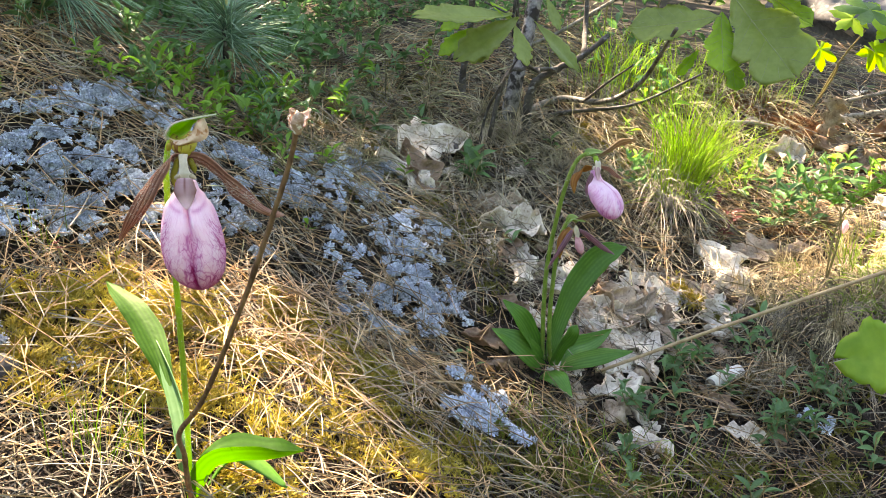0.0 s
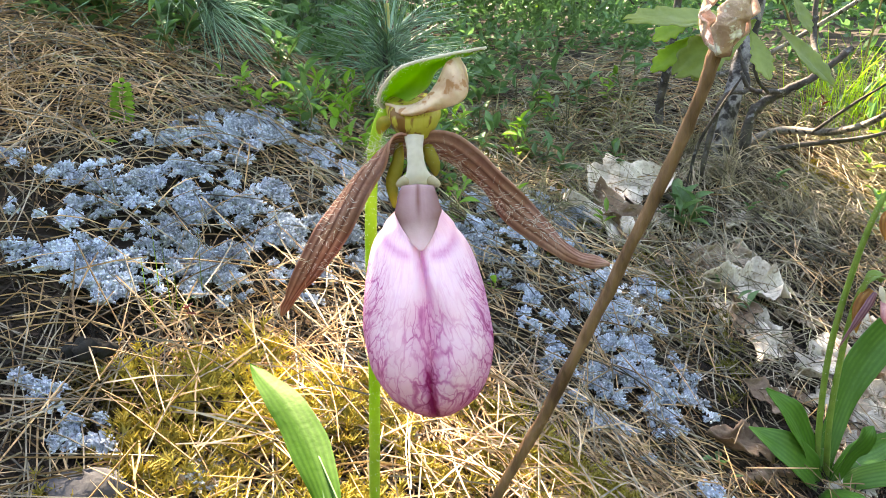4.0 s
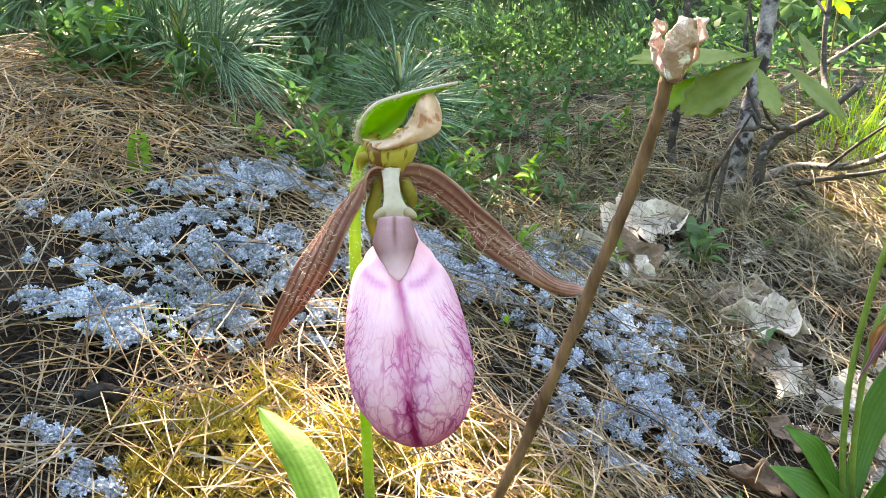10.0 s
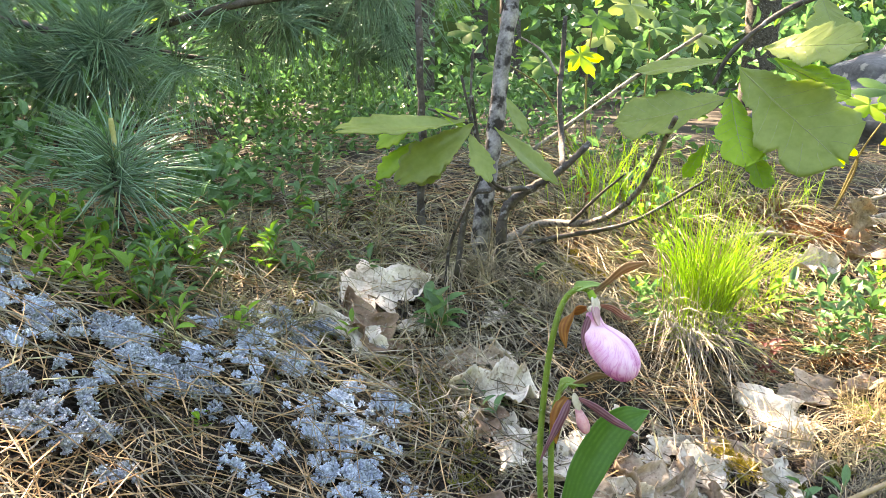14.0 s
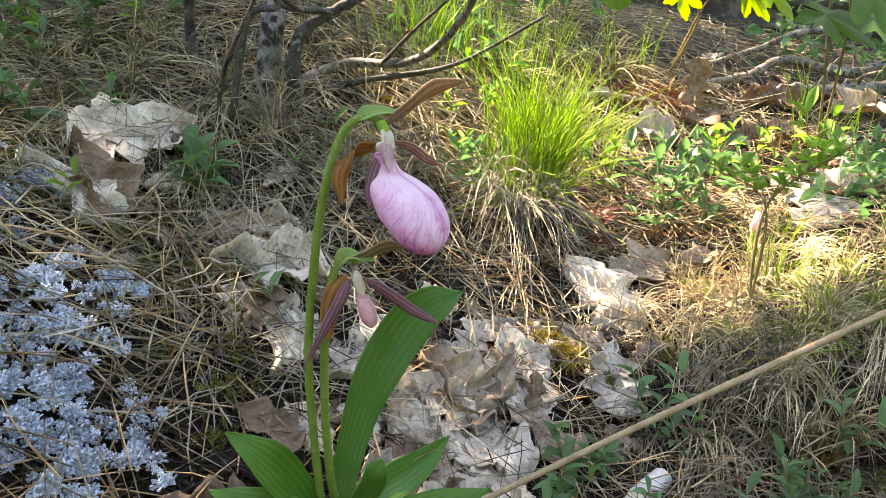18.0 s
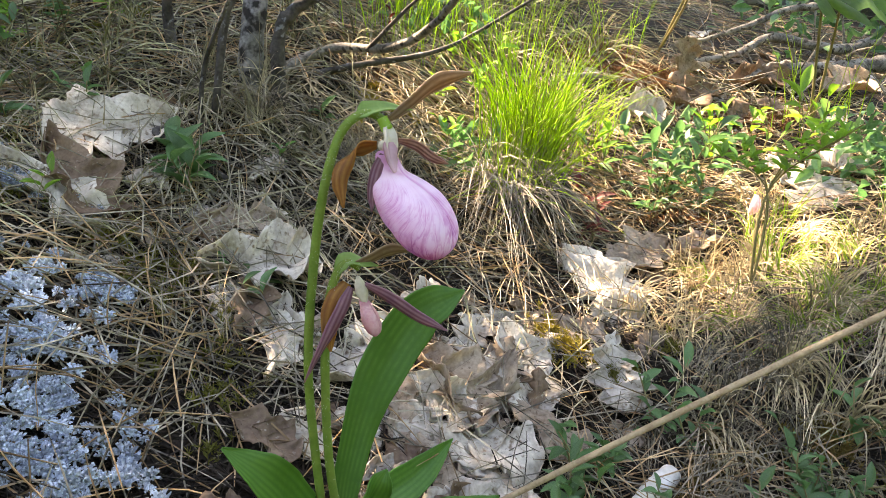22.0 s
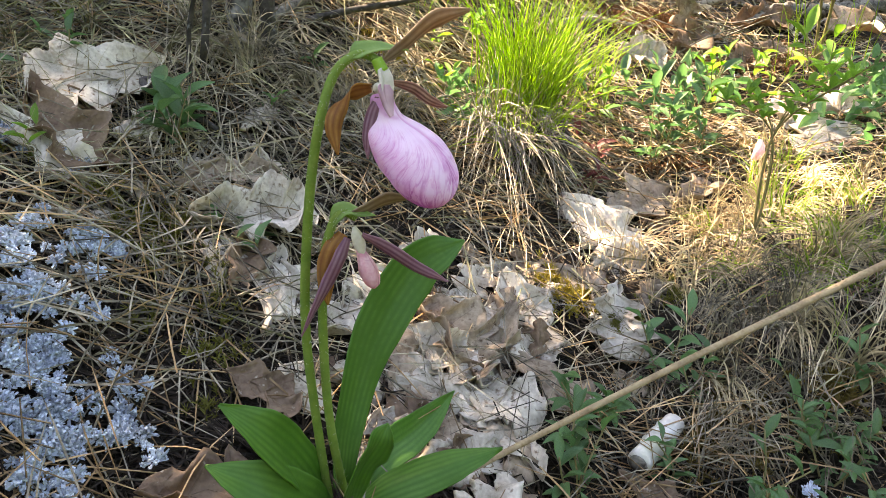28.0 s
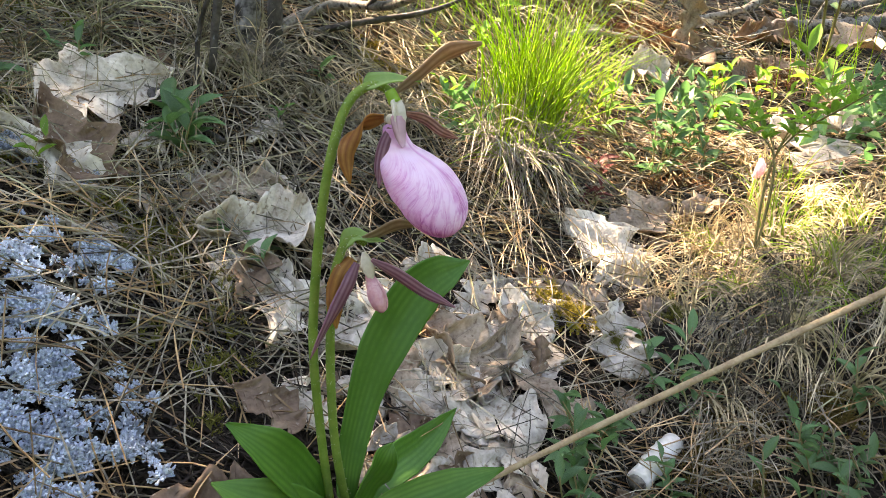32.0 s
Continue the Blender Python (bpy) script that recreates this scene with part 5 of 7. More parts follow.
stuff("bark_debris", clumped(STARS, np.concatenate([spread(420, 1.05, 0.94, 0.07, 0.035), spread(300, 0.98, 1.02, 0.12, 0.05), spread(160, 0.86, 0.60, 0.06, 0.03), spread(220, 1.15, 0.80, 0.10, 0.05), spread(140, 0.62, 0.80, 0.06, 0.03)]), 0.010, 0.004), RUST, "rusty brown crumbled bark and dry needles", "forest litter")


def blades(xy, length, thin, spread_out, lean=(0, 0), droop=0.5, k=6, up=0.0, flat=True):
    """Upright or arching grass blades rooted at the given places."""
    n = len(xy)
    a = rng.uniform(0, 2 * np.pi, n)
    ln = length * rng.uniform(0.45, 1.1, n)
    out = np.abs(rng.normal(0, spread_out, n))
    s = np.linspace(0, 1, k)
    dx, dy = np.cos(a) * out + lean[0], np.sin(a) * out + lean[1]
    rise = s[None] - droop * np.hypot(dx, dy)[:, None] * s[None] ** 2.2
    reach = s[None] ** 1.4
    x = xy[:, 0, None] + ln[:, None] * dx[:, None] * reach
    y = xy[:, 1, None] + ln[:, None] * dy[:, None] * reach
    z = gz(xy[:, 0], xy[:, 1])[:, None] + up + ln[:, None] * rise
    z = np.maximum(z, gz(x, y) + 0.002)
    r = thin * rng.uniform(0.7, 1.2, n)[:, None] * np.interp(s, [0, 0.5, 1], [1, 0.85, 0.12])[None]
    return tubes(np.stack([x, y, z], -1), r, 3)


tuft = thing("grass_tussock", on(0.665, 0.665), "bright green fine grass tussock over a skirt of straw", "grass")

BLADES = []
for k in range(6):
    s_ = np.linspace(0, 1, 5)
    bend = 0.08 + 0.10 * k
    bv, bf = tubes(np.stack([bend * s_ ** 1.8, 0 * s_, s_ - 0.35 * bend * s_ ** 2.5], -1)[None], (0.0052 * np.interp(s_, [0, 0.5, 1], [1, 0.85, 0.1]))[None], 3)
    me = mesh_of("blade", bv, bf)
    me.materials.append(GRASS)
    BLADES.append(me)


def grass_blades(ob, n, rx, ry, length, lean, seed, up=0.0):
    """Single blades of a tuft, sharing six shapes."""
    g = np.random.default_rng(seed)
    o = ORIGIN[ob]
    for k in range(n):
        a = g.uniform(0, 360)
        x, y = o[0] + g.normal(0, rx * 0.5), o[1] + g.normal(0, ry * 0.5)
        b = new("blade", BLADES[int(g.integers(0, 6))])
        b.parent = ob
        ln = length * g.uniform(0.5, 1.12)
        out = math.degrees(math.atan2(y - o[1], x - o[0])) + g.normal(0, 70)
        b.matrix_basis = Matrix.Translation((x - o[0], y - o[1], float(gz(x, y)) - o[2] + up)) @ pose(0, 0, 0, lean[0] + g.normal(0, 6), lean[1] + g.normal(0, 6), 0) @ pose(0, 0, 0, 0, 0, out) @ Matrix.Diagonal((ln, ln * 0.9, ln, 1))


TX, TY = 0.655, 0.648
ORIGIN[tuft] = on(TX, TY)
tuft.location = ORIGIN[tuft]
ma, mb = np.linspace(0.0, np.pi * 0.6, 12)[:, None], np.linspace(0, 2 * np.pi, 33)[None]
mr = 0.062 * (1 + 0.10 * np.sin(3 * mb + 1) + 0.06 * np.sin(7 * mb + 5 * ma))
part("mound", sheet(on(TX, TY, 0.0) + np.stack([mr * np.sin(ma) * np.cos(mb), mr * np.sin(ma) * np.sin(mb), 0.036 * np.cos(ma) + 0 * mb], -1)), SOIL, tuft, "dark root mound")
grass_blades(tuft, 250, 0.036, 0.034, 0.165, (2, 10), 51, 0.022)
tagged(part("green_thatch", blades(spread(90, TX, TY, 0.034, 0.032), 0.12, 0.0006, 0.45, (0.06, -0.06), 0.5, up=0.026), GRASS, tuft), kind="stuff")
tagged(part("low_thatch", blades(spread(130, TX - 0.022, TY - 0.030, 0.040, 0.030), 0.095, 0.0006, 0.6, (-0.15, -0.25), 0.7, up=0.016), GRASS, tuft), kind="stuff")
tagged(part("dead_skirt", blades(spread(380, TX - 0.024, TY - 0.028, 0.040, 0.028), 0.092, 0.00065, 0.7, (-0.25, -0.55), 1.05, up=0.016), GREYSTRAW, tuft, "bleached hanging dead blades"), kind="stuff")
tagged(part("straw_base", blades(spread(200, TX - 0.01, TY - 0.015, 0.045, 0.035), 0.09, 0.0006, 0.8, (-0.1, -0.3), 1.0, up=0.025), NEEDLE_OLD, tuft, "brown dead blades"), kind="stuff")
for k, (cx, cy, n, ln, lab) in enumerate(((0.79, 0.735, 60, 0.11, "short green grass tuft beside a tussock"), (0.60, 0.88, 40, 0.13, "loose green grass under the sapling"), (0.70, 0.98, 70, 0.16, "tall green grass in sunlight"), (1.22, 0.74, 24, 0.17, "sparse green grass by dead wood"), (0.84, 0.80, 60, 0.10, "short green grass in leaf litter"), (0.80, 0.98, 60, 0.13, "loose green grass behind the tussock"), (0.93, 1.08, 50, 0.12, "sparse green grass in brown litter"), (1.06, 1.04, 40, 0.11, "thin green grass in brown litter"))):
    t2 = thing("grass_tuft", on(cx, cy), lab, "grass", "grass tufts")
    grass_blades(t2, n, 0.07, 0.06, ln, (0, 3), 60 + k)


def fountains(n, per, cx, cy, rx, ry, length, thin, lean, out=0.5, droop=0.9, own=0.25):
    """Bunches of arching blades; each bunch leans its own way."""
    c = spread(n, cx, cy, rx, ry)
    i = np.repeat(np.arange(n), per)
    way = rng.normal(0, own, (n, 2))
    size = rng.uniform(0.75, 1.2, n)
    return blades(c[i] + rng.normal(0, 0.006, (n * per, 2)), length * size[i], thin, out, (lean[0] + way[i, 0], lean[1] + way[i, 1]), droop, 7)


stuff("sedge", joined([fountains(12, 24, 0.72, 0.31, 0.11, 0.06, 0.105, 0.0007, (-0.35, -0.55), 0.3, 1.0), fountains(8, 26, 0.86, 0.31, 0.10, 0.07, 0.105, 0.0007, (-0.35, -0.5), 0.3, 1.0)]), SEDGE_DRY, "bleached long sedge hanging down a bank", "sedge")
# Darker colour here stands in for shade on the lower bank.
stuff("sedge", joined([fountains(30, 24, 0.71, 0.29, 0.15, 0.10, 0.085, 0.0005, (-0.30, -0.5), 0.45, 1.0), fountains(14, 24, 0.80, 0.36, 0.14, 0.09, 0.07, 0.0005, (-0.2, -0.3), 0.6, 0.9)]), NEEDLE_OLD, "brown sedge hanging down a bank, darkened for the shade there", "sedge")
stuff("sedge", joined([fountains(34, 26, 0.77, 0.43, 0.13, 0.09, 0.060, 0.0006, (-0.15, -0.25), 0.8, 0.9, 0.35), fountains(18, 24, 0.95, 0.45, 0.18, 0.12, 0.075, 0.00065, (-0.2, -0.3), 0.6, 0.9, 0.3)]), STRAW, "dry straw-coloured sedge tufts on a bank", "sedge")
stuff("sedge", joined([fountains(12, 20, 0.82, 0.41, 0.13, 0.08, 0.050, 0.0006, (-0.10, -0.15), 0.7, 0.7, 0.3), fountains(18, 18, 0.83, 0.345, 0.08, 0.05, 0.060, 0.0006, (-0.15, -0.2), 0.7, 0.7, 0.3), fountains(10, 16, 0.98, 0.46, 0.2, 0.12, 0.065, 0.0006, (-0.05, -0.05), 0.4, 0.4)]), SEDGE, "fine green sedge tufts on a bank", "sedge")
stuff("sedge", joined([fountains(9, 22, 0.40, 0.71, 0.08, 0.03, 0.10, 0.0006, (0.0, -0.5), 0.5, 1.05), fountains(8, 20, 0.47, 0.67, 0.07, 0.03, 0.085, 0.0006, (-0.1, -0.4), 0.5, 1.0)]), NEEDLE_OLD, "long bleached dead grass round the sapling", "sedge")
stuff("sedge", joined([fountains(10, 18, 0.12, 0.72, 0.14, 0.10, 0.085, 0.0008, (0.1, -0.3), 0.9, 1.0), fountains(12, 18, 0.25, 0.80, 0.16, 0.10, 0.095, 0.0008, (0.0, -0.3), 0.9, 1.0), fountains(10, 18, 0.14, 0.58, 0.10, 0.07, 0.07, 0.0007, (0.1, -0.2), 0.9, 1.0), fountains(8, 16, 0.52, 0.84, 0.12, 0.06, 0.09, 0.0008, (0.0, -0.3), 0.9, 1.0), fountains(26, 16, 0.88, 1.05, 0.22, 0.10, 0.10, 0.0009, (0.0, -0.2), 0.9, 0.9)]), OLIVE_STRAW, "olive and straw grass lying over the slope", "sedge")
stuff("sedge", strewn(np.concatenate([spread(260, 0.56, 0.70, 0.09, 0.05), spread(140, 0.63, 0.77, 0.07, 0.04)]), 0.09, 0.0007, 0.030, 0.3), STRAW, "pale straw lying in the sun beside the grass tussock", "sedge")
stuff("sedge", strewn(np.concatenate([spread(160, 0.34, 0.62, 0.09, 0.13), spread(240, 0.46, 0.66, 0.12, 0.10), spread(200, 0.24, 0.50, 0.10, 0.14)]), 0.12, 0.0007, 0.026, 0.4), NEEDLE_OLD, "fallen straw and needles around the sapling", "sedge")
stuff("sedge", blades(np.concatenate([spread(220, 0.02, 0.05, 0.2, 0.06), spread(160, 0.2, 0.55, 0.15, 0.12)]), 0.06, 0.0004, 0.9, (0, 0), 0.6), STRAW, "scattered dry grass in the moss", "sedge")
stuff("sedge", blades(np.concatenate([spread(26, -0.07, 0.03, 0.03, 0.02), spread(8, -0.15, 0.24, 0.02, 0.02)]), 0.06, 0.0005, 0.35), GRASS, "few green grass blades in the moss", "sedge")

# ---- low shrubs ----


def small_leaf(seed, broad=0.36, nu=7):
    g = np.random.default_rng(seed)
    nv = 3
    u = np.linspace(0, 1, nu)
    w = broad / 2 * np.sin(np.pi * np.clip(u, 0.04, 0.985)) ** 0.75
    v = np.linspace(-1, 1, nv)
    x = np.broadcast_to(u[:, None], (nu, nv))
    z = 0.16 * np.abs(v)[None] * np.sin(np.pi * u)[:, None] - g.uniform(0.05, 0.35) * u[:, None] ** 2
    return sheet(np.stack([x, w[:, None] * v[None], z + 0 * x], -1))


LEAVES = {}
for material in (SHRUB, SHRUB_LIGHT, REDLEAF):
    LEAVES[material] = []
    for k in range(3):
        me = mesh_of("leaf", *small_leaf(k))
        me.materials.append(material)
        LEAVES[material].append(me)


def sprig(x, y, height, count, size, material, label, lean=(0, 0), bare=0.15, name="blueberry_sprig", category="shrub", group="low blueberry shrubs", branches=2, seed=0, up=0.0, sway=0.3, thick=0.0009, fork=0.5, shared=False):
    """A small upright shrub: a forked stem with pointed leaves set along it."""
    g = np.random.default_rng(int(seed or (x * 971 + y * 577) * 1000) & 0xffff)
    base = on(x, y, up)
    ob = thing(name, base, label, category, group)
    tips = []
    for b in range(branches):
        d = np.array([*(np.array(lean) + g.normal(0, sway, 2)), 1.0])
        mid = base + np.array([*lean, 1.0]) * height * fork if shared else base + d * height * 0.5 + (*g.normal(0, 0.004, 2), 0)
        line = curve([base - (0, 0, 0.004), mid, base + (d * (1.05, 1.05, 1)) * height * g.uniform(0.75, 1.05) + (*g.normal(0, 0.006, 2), 0)], 12)
        part("stem", stalk(line, thick, thick * 0.55, 12, 5), TWIG, ob)
        tips.append(line)
    for k in range(count):
        line = tips[k % branches]
        s = bare + (1 - bare) * (k // branches + g.uniform(0.1, 0.9)) / max(1, count // branches)
        p = line[min(11, int(s * 11))]
        a = k * 2.4 + g.uniform(-0.5, 0.5)
        lf = new("leaf", LEAVES[material][k % 3])
        lf.parent = ob
        tilt = g.uniform(-58, -5) if s < 0.9 else g.uniform(-75, -35)
        sz = size * g.uniform(0.7, 1.15)
        lf.matrix_basis = Matrix.Translation(p - base) @ pose(0, 0, 0, 0, 0, math.degrees(a)) @ pose(0, 0, 0, g.uniform(-25, 25), tilt, 0) @ Matrix.Diagonal((sz, sz, sz, 1))
    return ob


GREEN = "green blueberry sprig with pointed leaves in the litter"
LIGHT = "yellow-green blueberry sprig among needles, in a sunlit tone"
SPRIGS = []
SPRIGS += [
    (0.314, 0.603, .045, 26, .032, SHRUB, 4), (0.345, 0.500, .030, 7, .020, SHRUB, 2), (0.395, 0.640, .025, 6, .015, SHRUB, 2), (0.800, 0.600, .095, 30, .027, SHRUB, 4), (0.845, 0.632, .10, 30, .027, SHRUB, 4),
    (0.870, 0.595, .085, 24, .025, SHRUB, 3), (0.90, 0.65, .09, 24, .026, SHRUB, 3), (0.98, 0.70, .10, 22, .026, SHRUB_LIGHT, 4), (0.80, 0.70, .06, 14, .022, SHRUB_LIGHT, 3), (1.06, 0.70, .09, 18, .024, SHRUB_LIGHT, 3),
    (0.505, 0.305, .055, 24, 0.021, SHRUB, 3), (0.535, 0.32, .045, 15, 0.019, SHRUB, 2), (0.485, 0.275, .045, 18, 0.019, SHRUB, 3), (0.60, 0.335, .055, 18, 0.019, SHRUB, 2)]
SPRIGS += [
    (0.615, 0.315, .04, 12, 0.018, SHRUB, 2), (0.545, 0.262, .035, 12, 0.016, SHRUB, 2), (0.645, 0.245, .045, 15, 0.018, SHRUB, 3), (0.70, 0.255, .05, 12, 0.021, SHRUB, 2), (0.66, 0.215, .04, 12, 0.018, SHRUB, 2),
    (0.43, 0.225, .04, 15, 0.018, SHRUB, 2), (0.47, 0.20, .045, 15, 0.018, SHRUB, 2), (0.55, 0.19, .05, 15, 0.018, SHRUB, 2), (0.37, 0.165, .035, 12, 0.016, SHRUB, 2), (0.245, 0.265, .02, 5, .014, SHRUB, 1),
    (0.075, 0.40, .02, 4, .014, SHRUB_LIGHT, 1), (0.05, 0.50, .045, 12, .022, SHRUB_LIGHT, 3), (0.015, 0.56, .06, 16, .024, SHRUB_LIGHT, 3), (-0.02, 0.62, .08, 20, .026, SHRUB, 4)]
SPRIGS += [
    (-0.08, 0.64, .06, 24, .024, SHRUB, 4), (-0.14, 0.66, .06, 24, .026, SHRUB, 4), (-0.31, 0.63, .075, 22, .032, SHRUB, 4), (-0.36, 0.70, .10, 24, .032, SHRUB, 4), (0.07, 0.62, .06, 16, .024, SHRUB, 3),
    (0.02, 0.70, .09, 20, .026, SHRUB, 4), (0.09, 0.74, .07, 16, .026, SHRUB, 3), (-0.05, 0.54, .05, 12, .022, SHRUB_LIGHT, 3), (0.10, 0.54, .035, 9, .020, SHRUB_LIGHT, 2), (0.19, 0.68, .04, 10, .022, SHRUB, 2),
    (0.215, 0.575, .03, 8, .018, SHRUB_LIGHT, 2), (0.24, 0.86, .07, 16, .028, SHRUB, 3), (0.32, 0.90, .07, 14, .028, SHRUB, 3), (0.70, 0.82, .10, 18, .026, SHRUB_LIGHT, 3)]
SPRIGS += [
    (0.62, 0.765, .05, 10, .018, SHRUB_LIGHT, 2), (0.59, 0.70, .04, 10, .016, SHRUB_LIGHT, 2), (1.10, 0.50, .06, 14, .022, SHRUB_LIGHT, 3), (1.02, 0.44, .05, 12, .02, SHRUB_LIGHT, 3), (0.17, 0.80, .05, 12, .024, SHRUB, 2),
    (-0.30, 0.60, .09, 16, .03, SHRUB, 3), (0.47, 0.70, .03, 6, .02, SHRUB, 1)]
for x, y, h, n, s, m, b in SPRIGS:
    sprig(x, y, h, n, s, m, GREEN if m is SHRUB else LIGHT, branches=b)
for x, y, h, n, s in ((0.745, 0.612, .040, 8, .020), (0.70, 0.57, .028, 6, .017), (0.690, 0.575, .022, 5, .017), (0.60, 0.90, .05, 6, .014), (0.74, 0.92, .06, 6, .015)):
    sprig(x, y, h, n, s, REDLEAF, "small shrub shoot with dark red leaves", name="red_shoot", group="red shoots")
sprig(0.781, 0.431, 0.180, 80, 0.0165, SHRUB_LIGHT, "tall bare-stemmed blueberry shoot with a spreading leafy top", lean=(0.02, 0.05), bare=0.66, sway=0.34, thick=0.0010, name="blueberry_shoot", branches=6, fork=0.60, shared=True)
sprig(1.045, 0.60, 0.12, 9, 0.034, SHRUB_LIGHT, "thin shoot with yellowing oval leaves", bare=0.5, branches=2)
g2 = np.random.default_rng(77)
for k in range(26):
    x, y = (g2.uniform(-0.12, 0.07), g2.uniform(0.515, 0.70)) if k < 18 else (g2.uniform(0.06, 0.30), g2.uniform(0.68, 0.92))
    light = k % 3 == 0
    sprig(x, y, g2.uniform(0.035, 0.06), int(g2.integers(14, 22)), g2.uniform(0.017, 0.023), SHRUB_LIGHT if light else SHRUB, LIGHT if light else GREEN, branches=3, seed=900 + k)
for k in range(12):
    x, y = g2.uniform(0.36, 0.70), g2.uniform(0.10, 0.25)
    sprig(x, y, g2.uniform(0.03, 0.05), int(g2.integers(10, 16)), g2.uniform(0.014, 0.020), SHRUB, GREEN, branches=2, seed=960 + k)
for k in range(20):
    x = g2.uniform(-0.17, 0.08)
    y = 0.535 + (x + 0.15) * 0.85 + g2.normal(0, 0.03)
    sprig(x, y, g2.uniform(0.03, 0.05), int(g2.integers(9, 15)), g2.uniform(0.015, 0.021), SHRUB_LIGHT, LIGHT, branches=3, seed=1100 + k)
stuff("sedge", blades(np.concatenate([spread(160, 0.42, 0.12, 0.16, 0.07), spread(120, 0.30, 0.14, 0.1, 0.06)]), 0.05, 0.00045, 0.6), SEDGE, "sparse green grass in shaded moss", "sedge")
for k in range(12):
    x, y = g2.uniform(-0.36, -0.22), g2.uniform(0.56, 0.66)
    sprig(x, y, g2.uniform(0.04, 0.065), int(g2.integers(16, 24)), g2.uniform(0.024, 0.030), SHRUB_LIGHT if k % 4 == 0 else SHRUB, LIGHT if k % 4 == 0 else GREEN, branches=3, seed=1020 + k)

# ---- small finds on the floor ----
fern = thing("fern_frond", on(-0.232, 0.425), "small yellow-green fern frond standing in needles", "fern")
fl = curve([on(-0.232, 0.425, -0.002), on(-0.232, 0.428, 0.016), on(-0.230, 0.430, 0.036)], 12)
part("stem", stalk(fl, 0.0005, 0.0003, 12, 5), TWIG, fern)
for k in range(2, 12):
    for sgn in (-1, 1):
        ln = 0.011 * (1 - ((k - 5) / 9) ** 2) * (0.35 if k == 11 else 1)
        part("leaflet", strip([fl[k], fl[k] + (sgn * ln * 0.6, -0.001, 0.0015), fl[k] + (sgn * ln, -0.002, 0.0010)], 0.0042, (0, -0.3, 1), None, 0.1, 0, 5, 3), SHRUB_LIGHT, fern)
sprig(-0.245, 0.395, 0.012, 3, 0.016, SHRUB_LIGHT, "tiny yellow-green seedling beside a fern", branches=1)
sprig(-0.125, 0.215, 0.045, 6, 0.0055, REDLEAF, "thin green seedling stalk with a reddish top", bare=0.8, branches=1, name="seedling", group="")

# Near-black lumps in place of a hollow; its shade is in the colour.
cs = on(-0.1825, 0.175, 0.022)
dark_hollow = thing("dark_hollow_lumps", cs, "black lumps standing in for a dark hollow among grey lichen", "wood stub")
for dx, dy, dz, r in ((0.002, 0, 0.003, 0.0085), (0.011, 0.003, 0.001, 0.006), (-0.007, 0.003, 0.001, 0.006)):
    a_, b_ = np.linspace(0.02, np.pi - 0.02, 10)[:, None], np.linspace(0, 2 * np.pi, 17)[None]
    rr = r * (1 + 0.2 * np.sin(3 * b_ + 40 * dx) * np.sin(a_) + 0.12 * np.sin(5 * a_ + 2 * b_))
    part("chunk", sheet(cs + (dx, dy, dz) + np.stack([rr * np.sin(a_) * np.cos(b_), rr * np.sin(a_) * np.sin(b_), 0.7 * rr * np.cos(a_)], -1)), NEAR_BLACK, dark_hollow)


def pebble(name, x, y, r, flat, material, label, seed=0, up=0.0, category="stone", craggy=0.0):
    g = np.random.default_rng(seed)
    nu, nv = (48, 72) if craggy else (16, 24)
    a, b = np.linspace(0, np.pi, nu)[:, None], np.linspace(0, 2 * np.pi, nv)[None]
    k = g.uniform(0, 6, 4)
    rad = r * (1 + 0.12 * np.sin(2 * b + k[0]) * np.sin(a) + 0.10 * np.sin(3 * a + k[1] + b) + 0.05 * np.sin(5 * b + 4 * a + k[2]))
    for q in range(9 if craggy else 0):
        rad = rad + r * craggy / (1 + 0.35 * q) * np.abs(np.sin((q + 2) * b + g.uniform(0, 6) + 3 * np.sin((q + 1) * a + g.uniform(0, 6))) * np.sin((q + 3) * a + g.uniform(0, 6)))
    c = on(x, y, up)
    return single(name, sheet(np.stack([c[0] + rad * np.sin(a) * np.cos(b), c[1] + rad * np.sin(a) * np.sin(b), c[2] + flat * rad * np.cos(a)], -1)), material, label, category)


pebble("stone", -0.155, 0.092, 0.024, 0.7, STONE, "dark rounded stone spotted with pale lichen in moss", 3, 0.004)
pebble("pebble", 0.058, 0.148, 0.0065, 0.6, BUDPINK, "small pinkish pebble lying on moss", 5, 0.004)
bs = on(0.5545, 0.2845)
birch = thing("birch_twig_stub", bs, "short broken stub of white birch twig on the ground", "stick")
part("bark", stalk([bs + (-0.023, -0.010, 0.013), bs + (0, 0, 0.016), bs + (0.023, 0.010, 0.016)], 0.0084, 0.0078, 14, 12, 0.04, 2), BIRCH, birch)
part("end_grain", stalk([bs + (-0.0234, -0.0102, 0.0130), bs + (-0.0250, -0.0109, 0.0128)], 0.0066, 0.0062, 3, 12), DEADWOOD, birch)
single("upright_splinter", stalk([on(-0.108, 0.500, -0.002), on(-0.111, 0.502, 0.012), on(-0.115, 0.503, 0.024)], 0.0016, 0.0010, 8, 6, 0.05, 4), BIRCH, "pale wood splinter standing in lichen", "wood splinter")


